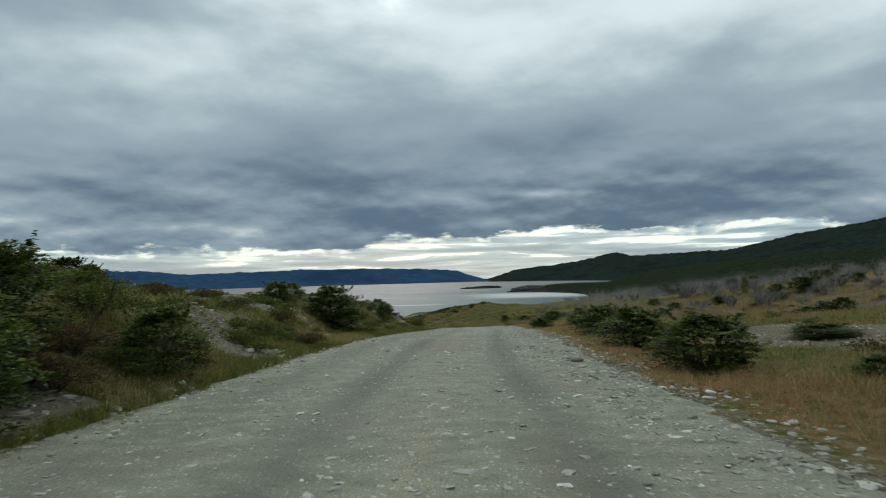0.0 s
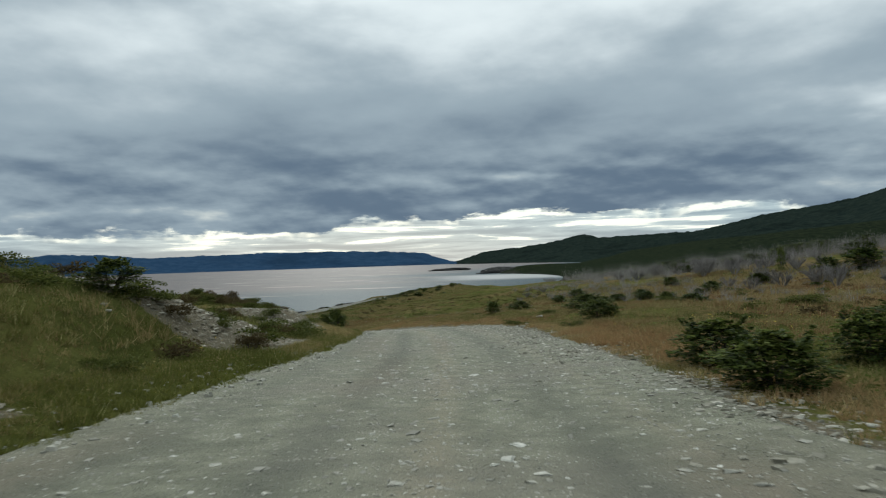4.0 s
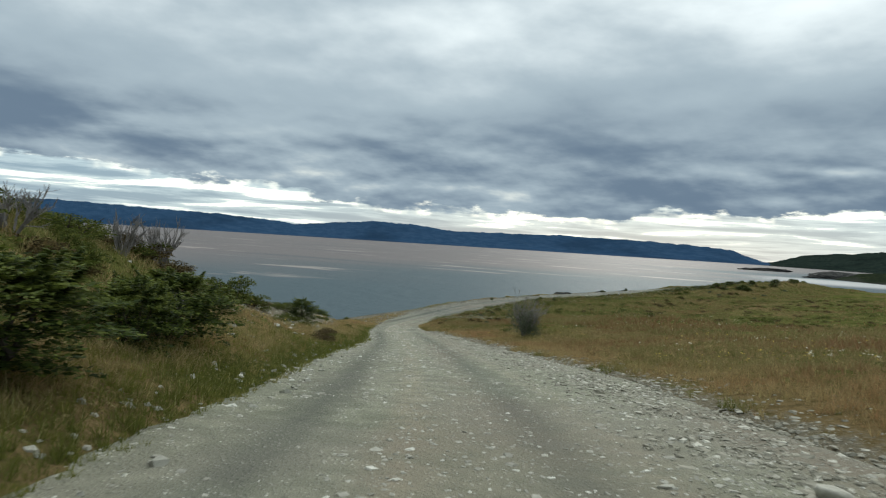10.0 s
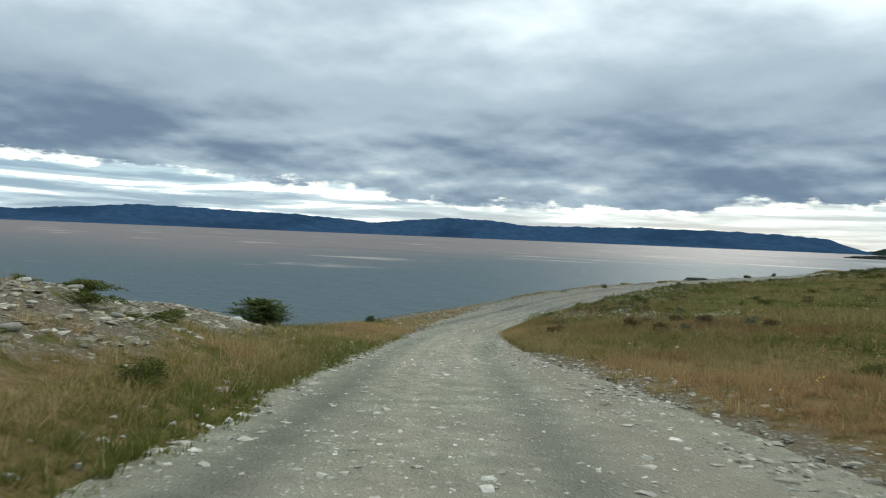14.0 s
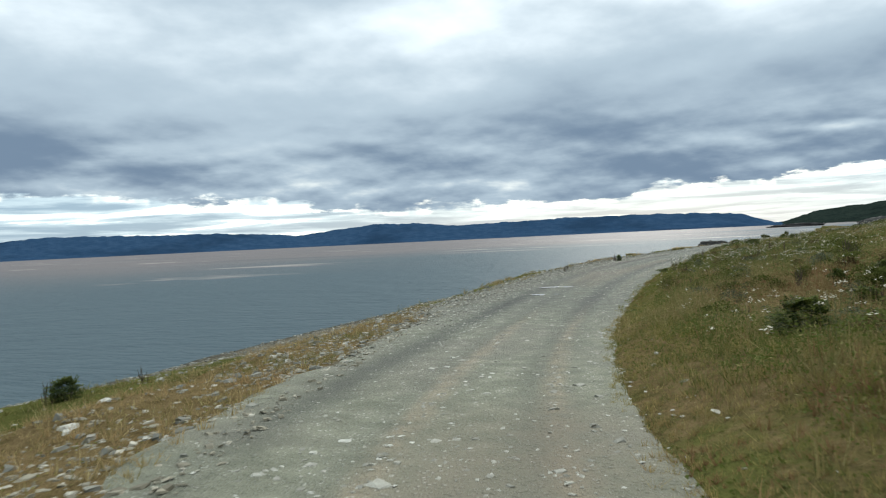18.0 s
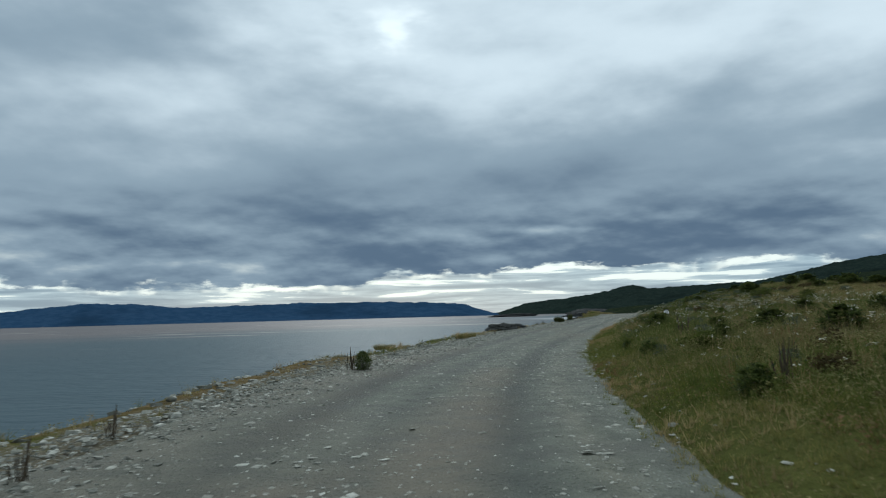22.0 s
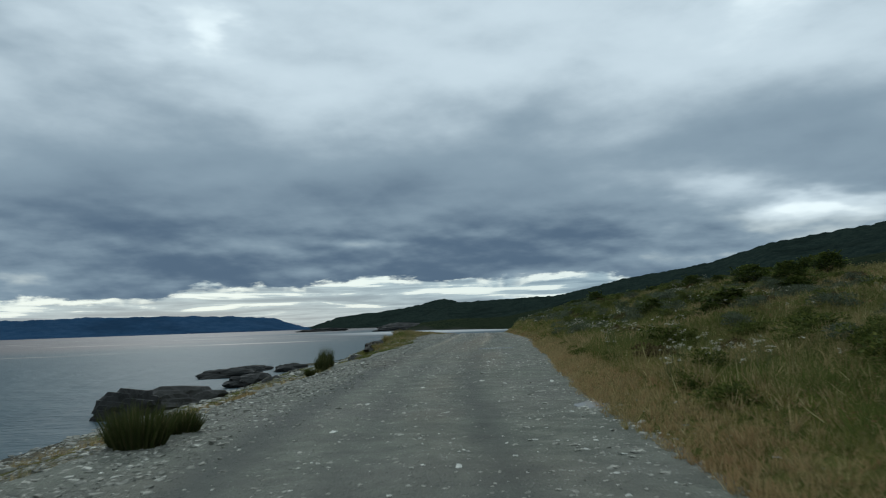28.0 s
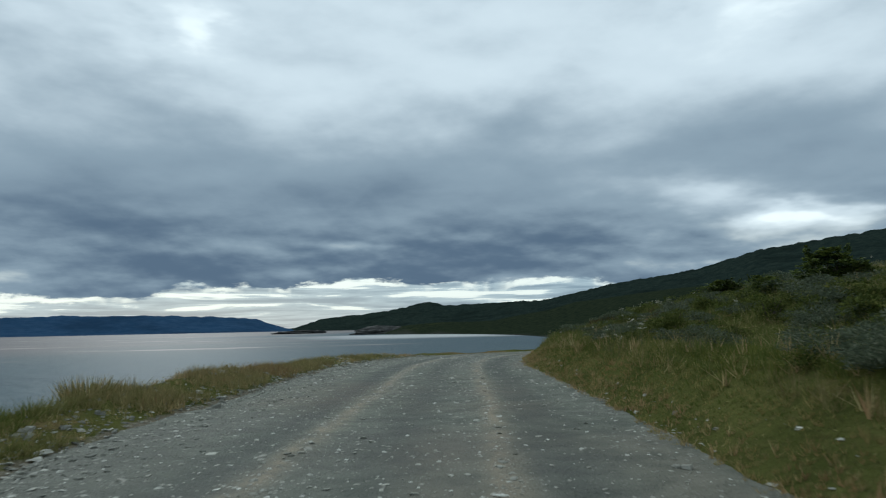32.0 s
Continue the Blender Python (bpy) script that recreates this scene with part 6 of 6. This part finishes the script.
def scatter_stones():
    rng = np.random.RandomState(21)
    # on the carriageway, thickest on the loose ridges
    x, y, z, s, d, e, q = strew(rng, 230000, -12, 352, -5.2, 4.8)
    tr, ri = road_cross(s, d)
    dens = 0.30 + 0.55 * np.clip(ri, 0, 1) - 0.13 * np.clip(tr, 0, 1) + 0.35 * np.clip(vnoise(x, y, 3.5, 2) + vnoise(s, d * 6, 9, 5) * 0.8, 0, 1)
    dens = (dens - 0.06 + 0.5 * np.clip(vnoise(s, d * 3, 2.6, 15), -0.3, 0.5)) * (1 - 0.85 * tr)
    dens = np.where((s > 178), dens * 0.85, dens)
    k = (e < 0.1) & (rng.rand(len(x)) < dens)
    x, y, z = x[k], y[k], z[k] + road_relief(x[k], y[k], s[k], d[k]) + 0.004
    chips("road_stones", rng, x, y, z, (0.018 + 0.036 * rng.rand(len(x)) ** 1.6 + 0.10 * rng.rand(len(x)) ** 11) * np.where(s[k] > 182, 0.8, 1.0), 0.15, STONE_MAT, "loose pale flat stones on the gravel road")
    # countless small flakes between them
    x, y, z, s, d, e, q = strew(rng, 170000, -12, 352, -5.0, 4.8)
    tr, ri = road_cross(s, d)
    dens = 0.34 + 0.4 * np.clip(ri, 0, 1) - 0.2 * np.clip(tr, 0, 1) + 0.5 * np.clip(vnoise(x, y, 3.5, 2) + vnoise(s, d * 6, 9, 5) * 0.8, -0.3, 1)
    k = (e < 0.1) & (rng.rand(len(x)) < dens)
    x, y, z = x[k], y[k], z[k] + road_relief(x[k], y[k], s[k], d[k])
    flakes("road_flakes", rng, x, y, z, 0.014 + 0.034 * rng.rand(len(x)) ** 2, STONE_MAT, "small pale stone flakes pressed into the gravel road")
    # right shoulder
    x, y, z, s, d, e, q = strew(rng, 170000, -10, 172, 1.0, 8.0)
    wide = sstep(s, 50, 70) * sstep(s, 150, 125)
    k = (e > -2.8) & (e < 2.6) & (rng.rand(len(x)) < np.exp(-((e - 0.15 + 0.75 * wide) / (0.95 + 0.5 * wide)) ** 2) * (0.55 + 0.9 * vnoise(x, y, 2.5, 3) + 0.25 * wide))
    x, y, z = x[k], y[k], z[k]
    chips("shoulder_stones", rng, x, y, z, 0.022 + 0.11 * rng.rand(len(x)) ** 4.0, 0.26, SLATE_CHIP, "broken pale stones heaped along the road shoulder")
    # left verge, sparse
    x, y, z, s, d, e, q = strew(rng, 9000, -10, 176, -7.5, -2.2)
    k = (e > -0.9) & (e < 0.8) & (rng.rand(len(x)) < 0.5)
    x, y, z = x[k], y[k], z[k]
    chips("verge_stones", rng, x, y, z, 0.04 + 0.09 * rng.rand(len(x)) ** 2, 0.45, STONE_MAT, "small pale stones along the grassy verge")
    # rubble on the banks
    x, y, z, s, d, e, q = strew(rng, 120000, 2, 176, -17, -3.5)
    g = gravel_zone(x, y, s, d, e, q)
    k = (e > 0.6) & (rng.rand(len(x)) < sstep(g + vnoise(x, y, 1.8, 4) * 0.5, 0.40, 0.80))
    x, y, z = x[k], y[k], z[k]
    chips("bank_rubble", rng, x, y, z, 0.04 + 0.17 * rng.rand(len(x)) ** 3.0, 0.22, RUBBLE_MAT, "pale slabby rubble spread over the bank")
    # gravel pad on the right
    x, y, z, s, d, e, q = strew(rng, 4000, 14, 46, 7, 22)
    g = gravel_zone(x, y, s, d, e, q)
    k = rng.rand(len(x)) < sstep(g, 0.4, 0.9) * 0.6
    x, y, z = x[k], y[k], z[k]
    chips("pad_stones", rng, x, y, z, 0.04 + 0.09 * rng.rand(len(x)) ** 2, 0.45, STONE_MAT, "pale stones on a bare gravel patch")
    # lake side: stony edge and beach
    x, y, z, s, d, e, q = strew(rng, 64000, 164, 352, -26, -2.6)
    beach = sstep(z, -0.25, 0.05) * sstep(z, 1.9, 0.7)
    k = (q > -1.5) & (e > -0.2) & (rng.rand(len(x)) < np.maximum(0.85 * beach, np.exp(-((e - 1.6) / 1.5) ** 2) * (0.55 + 0.8 * vnoise(x, y, 2.5, 3)) * (s > 186) + 0.1 + 0.25 * (s < 205) * np.exp(-((e - 1.0) / 1.6) ** 2)))
    x, y, z, e = x[k], y[k], z[k], e[k]
    chips("shore_stones", rng, x, y, z, 0.045 + 0.13 * rng.rand(len(x)) ** 2.6, 0.4, SHORE_STONE, "grey and pale stones between road and lake")
    # small rubble in the dry grass of the bend
    x, y, z, s, d, e, q = strew(rng, 22000, 158, 204, -9, -2.2)
    k = (e > -0.3) & (q > 3) & (rng.rand(len(x)) < np.exp(-((e - 0.8) / 1.8) ** 2) * (0.7 + 0.9 * vnoise(x, y, 2.4, 37)))
    x, y, z = x[k], y[k], z[k]
    chips("verge_rubble", rng, x, y, z, 0.025 + 0.09 * rng.rand(len(x)) ** 3, 0.3, RUBBLE_MAT, "small tan rubble in the dry grass of the bend")
    # flat slabs on the beach
    x, y, z, s, d, e, q = strew(rng, 16000, 268, 345, -26, -4.5)
    k = (q > -1.0) & (q < 15) & (e > 1.6) & (rng.rand(len(x)) < 0.35 + 0.8 * vnoise(x, y, 3.0, 12))
    x, y, z = x[k], y[k], z[k]
    chips("beach_slabs", rng, x, y, z, 0.10 + 0.38 * rng.rand(len(x)) ** 2.2, 0.24, SHORE_STONE, "flat grey and pale slabs lying on the beach")
    # loose gravel on the lake side of the carriageway
    x, y, z, s, d, e, q = strew(rng, 110000, 172, 352, -5.8, -1.8)
    k = (e > -2.0) & (e < 1.0) & (rng.rand(len(x)) < sstep(e, -2.0, -0.3) * sstep(s, 188, 204) * (1 - 0.6 * sstep(s, 294, 304)) * (0.75 + 0.8 * vnoise(x, y, 3.0, 6)))
    x, y, z = x[k], y[k], z[k] + road_relief(x[k], y[k], s[k], d[k]) * sstep(e[k], 0.0, -0.5)
    chips("shoulder_gravel", rng, x, y, z, 0.022 + 0.07 * rng.rand(len(x)) ** 2.4, 0.3, SHORE_STONE, "loose grey gravel on the lake side of the road")
    # right edge of the shore road
    x, y, z, s, d, e, q = strew(rng, 12000, 172, 352, 0.5, 5)
    k = (e > -0.6) & (e < 0.7) & (rng.rand(len(x)) < 0.22 + 0.5 * vnoise(x, y, 2.0, 9))
    x, y, z = x[k], y[k], z[k]
    chips("verge_stones", rng, x, y, z, 0.025 + 0.07 * rng.rand(len(x)) ** 3.0, 0.28, STONE_MAT, "pale stones along the inner edge of the shore road")


scatter_stones()


def worn_stone(seed, mat):
    """A rounded slab with chipped faces."""
    rng = np.random.RandomState(seed)
    bm = bmesh.new()
    bmesh.ops.create_icosphere(bm, subdivisions=2, radius=0.5)
    off = Vector((seed * 2.3, seed * 1.1, 0.4))
    tilt = rng.randn(2) * 0.25
    for v in bm.verts:
        v.co *= 1.0 + 0.32 * noise.noise(v.co * 2.2 + off) + 0.10 * noise.noise(v.co * 6.0 + off)
        top = 0.30 + tilt[0] * v.co.x + tilt[1] * v.co.y
        v.co.z = max(-0.4, min(top, v.co.z))
    for f in bm.faces:
        f.smooth = True
    me = bpy.data.meshes.new("stone")
    bm.to_mesh(me)
    bm.free()
    me.materials.append(mat)
    return me


def lay_big_stones():
    """Larger stones that stand out one by one."""
    rng = np.random.RandomState(31)
    home = bpy.data.objects["ground"]
    meshes = [worn_stone(k, STONE_MAT) for k in range(6)]
    grey = [worn_stone(k + 9, SHORE_STONE) for k in range(4)]

    def lay(x, y, w, flat, kinds):
        z = float(land(np.array([x]), np.array([y]))[0][0])
        ob = new("stone", kinds[rng.randint(len(kinds))])
        ob.parent = home
        ob.matrix_basis = Matrix.LocRotScale((x, y, z + w * flat * 0.22), Euler((rng.randn() * 0.12, rng.randn() * 0.12, rng.rand() * 6.28)), (w, w * (0.6 + 0.3 * rng.rand()), w * flat))

    for x, y, w in [(3.2, 16.8, 0.40), (3.0, 15.2, 0.22), (5.0, 40.6, 0.30), (5.7, 44.5, 0.34), (6.3, 39.0, 0.3), (-16.9, 126.7, 0.34), (-26.1, 144.6, 0.32), (8.8, 84.5, 0.4), (7.9, 80.0, 0.35), (8.5, 87.0, 0.42), (-1.2, 112.4, 0.4), (11.0, 92.0, 0.5)]:
        lay(x, y, w, 0.5, meshes)
    for s0, s1, d0, d1, n, kinds, w0, w1 in ((28, 50, 3.6, 4.9, 46, meshes, 0.10, 0.32), (8, 28, 3.4, 4.6, 26, meshes, 0.10, 0.24), (122, 146, -8.5, -3.8, 70, meshes, 0.10, 0.34), (-5, 165, 2.8, 6.0, 60, meshes, 0.10, 0.22), (128, 170, -12, -4.6, 90, meshes, 0.18, 0.42), (5, 95, -11, -5.8, 40, meshes, 0.16, 0.36), (188, 300, -9, -4.8, 50, grey, 0.14, 0.34)):
        x, y, z, s, d, e, q = strew(rng, n, s0, s1, d0, d1)
        for k in range(n):
            if e[k] > 0.0:
                lay(x[k], y[k], w0 + (w1 - w0) * rng.rand() ** 2, 0.4 + 0.2 * rng.rand(), kinds)


lay_big_stones()


def shore_rock(name, x, y, w, deep, h, turn, seed, z0=0.0, label="dark layered rock at the water's edge"):
    """A broken outcrop: tilted slabs worn into steps."""
    bm = bmesh.new()
    rng = np.random.RandomState(seed)
    bmesh.ops.create_icosphere(bm, subdivisions=4, radius=0.5)
    off = Vector((seed * 3.1, seed * 1.7, 0))
    for v in bm.verts:
        c = v.co.copy()
        n = noise.fractal(c * 3.0 + off, 1.0, 2.0, 4)
        n2 = noise.noise(c * 7.5 + off)
        v.co *= 1.0 + 0.34 * n + 0.10 * n2
        u = v.co.z + 0.25 * v.co.x
        step = 0.11
        v.co.z += (round(u / step) * step - u) * 0.8
        if v.co.z < -0.3:
            v.co.z = -0.3
    me = bpy.data.meshes.new(name)
    bm.to_mesh(me)
    bm.free()
    me.materials.append(ROCK_MAT)
    ob = new(name, me)
    ob.matrix_basis = Matrix.LocRotScale((x, y, z0 + h * 0.18), Euler((0, 0, turn)), (w, deep, h * 1.25))
    return tagged(ob, label, "rock", group="shore rocks")


for k, row in enumerate([(-31.3, 299.6, 3.4, 2.2, 1.9, 0.4), (-28.9, 302.2, 6.2, 2.8, 1.7, 0.5), (-24.6, 318.5, 4.8, 2.2, 1.3, 0.6), (-26.6, 331.5, 6.4, 2.2, 1.0, 0.2), (-20.6, 318.0, 2.6, 1.8, 1.5, 0.8),
                         (-20.0, 337.0, 4.0, 2.0, 1.1, 0.3), (-28.3, 309.5, 2.2, 1.4, 0.8, 1.0), (-22.8, 312.6, 3.0, 1.8, 1.2, 0.7), (-24.4, 341.5, 4.2, 1.8, 0.8, 0.1)]):
    shore_rock("shore_rock", *row, k + 2)
for k, (x, y, w, dp, h, turn) in enumerate([(-14.6, 312.8, 3.0, 1.6, 0.9, 1.2), (-12.4, 318.2, 2.8, 1.6, 0.8, 1.1), (-16.8, 308.6, 2.0, 1.2, 0.6, 1.3)]):
    z = float(land(np.array([x]), np.array([y]))[0][0])
    shore_rock("shore_rock", x, y, w, dp, h, turn, k + 20, z, "dark rock outcrop above the shore beside the road")
for x, y, w, dp, h, turn, seed in [(-32.0, 249.6, 2.2, 1.2, 0.55, 0.3, 41), (-30.9, 251.8, 1.5, 0.9, 0.42, 0.5, 42)]:
    z = float(land(np.array([x]), np.array([y]))[0][0])
    shore_rock("shore_rock", x, y, w, dp, h, turn, seed, z, "dark broken rock pile on the lake side of the road")
# low dark spits off the far headland
for k, (x, y, w, dp, h) in enumerate([(75, 1290, 70, 22, 6), (108, 905, 46, 14, 5), (122, 940, 60, 26, 9), (52, 1310, 26, 10, 3)]):
    shore_rock("rocky_spit", x, y, w, dp, h, 0.2, k + 30, 0.0, "low dark rocky spit off the wooded headland")

# ---- puddles, kilometre marker ----
def mat_puddle():
    m, N, b, p = material("puddle_water")
    b.inputs["Base Color"].default_value = (0.22, 0.21, 0.185, 1)
    b.inputs["Roughness"].default_value = 0.22
    b.inputs["IOR"].default_value = 1.33
    b.inputs["Specular IOR Level"].default_value = 0.4
    n = N.noise(p, 9.0, 2.0)
    N.put(b.inputs["Normal"], N.bump(n, 0.05, 0.01))
    return m


PUDDLE_MAT = mat_puddle()


def puddle(s, d, length, width, seed):
    rng = np.random.RandomState(seed)
    n = 28
    a = np.arange(n) / n * 6.283
    r = 1 + 0.22 * np.sin(a * 2 + rng.rand() * 6) + 0.14 * np.sin(a * 3 + rng.rand() * 6) + 0.07 * np.sin(a * 5 + rng.rand() * 6)
    ss, dd = s + np.cos(a) * r * length / 2, d + np.sin(a) * r * width / 2
    x, y = on_plan(np.append(ss, s), np.append(dd, d))
    z = np.interp(s, ROAD_S, ROAD[:, 2]) + float(np.percentile(road_relief(x, y, np.append(ss, s), np.append(dd, d)), 55)) + 0.004 + (np.append(ss, s) - s) * 0
    slope = (np.interp(s + 2, ROAD_S, ROAD[:, 2]) - np.interp(s - 2, ROAD_S, ROAD[:, 2])) / 4
    z = z + (np.append(ss, s) - s) * slope * 0.8
    F = [(n, k, (k + 1) % n) for k in range(n)]
    ob = new("puddle", tri_mesh("puddle", np.stack([x, y, z], 1), F, PUDDLE_MAT))
    tagged(ob, "shallow muddy rain puddle lying in the gravel road", "puddle", group="puddles")


puddle(203.0, -1.7, 0.55, 1.3, 5)
puddle(206.4, -1.9, 0.7, 1.3, 6)
puddle(296.4, 0.7, 0.6, 2.1, 3)
puddle(276.2, 2.3, 1.2, 0.8, 4)

SIGN_WHITE = mat_plain("sign_white", (0.80, 0.80, 0.78), (0.88, 0.88, 0.87), 0.5, 6.0, 0.05)
SIGN_BLACK = mat_plain("sign_black", (0.012, 0.012, 0.013), (0.02, 0.02, 0.022), 0.5, 6.0, 0.05)


def block(name, size, at, mat, parent, bevel=0.004, label=""):
    bm = bmesh.new()
    bmesh.ops.create_cube(bm, size=1.0)
    bmesh.ops.scale(bm, vec=size, verts=bm.verts)
    bmesh.ops.translate(bm, vec=at, verts=bm.verts)
    bmesh.ops.bevel(bm, geom=list(bm.edges), offset=bevel, segments=1, affect="EDGES")
    me = bpy.data.meshes.new(name)
    bm.to_mesh(me)
    bm.free()
    me.materials.append(mat)
    return part(name, me, parent, label)


def km_marker(x, y, mid_z, turn):
    g = float(land(np.array([x]), np.array([y]))[0][0])
    up = mid_z - g
    root = new("kilometre_marker")
    root.matrix_basis = pose(x, y, g, 0, 0, turn)
    block("post", (0.05, 0.05, up + 0.45), (0, 0.035, (up + 0.12) / 2 - 0.1), GREY_WOOD, root, label="grey wooden post")
    plate = block("plate", (0.34, 0.012, 0.26), (0, 0, up - 0.05), SIGN_WHITE, root, 0.003, "white plate")
    head = block("header", (0.34, 0.012, 0.12), (0, -0.001, up + 0.142), SIGN_BLACK, root, 0.003, "black header band")
    for k, w in enumerate((0.05, 0.05, 0.03)):
        block("letter_bar", (w, 0.004, 0.06), (-0.07 + 0.075 * k, -0.009, up + 0.14), SIGN_WHITE, head, 0.001)
    cu = bpy.data.curves.new("digits", "FONT")
    cu.body, cu.size, cu.align_x, cu.align_y, cu.extrude = "80", 0.24, "CENTER", "CENTER", 0.001
    cu.materials.append(SIGN_BLACK)
    t = new("digits", cu)
    t.parent = root
    t.matrix_basis = pose(0, -0.0095, up - 0.05, 90, 0, 0)
    tagged(t, "black number")
    tagged(root, "small white kilometre plate with black header on a post", "road sign")


km_marker(-20.2, 251.8, 4.05, -15)
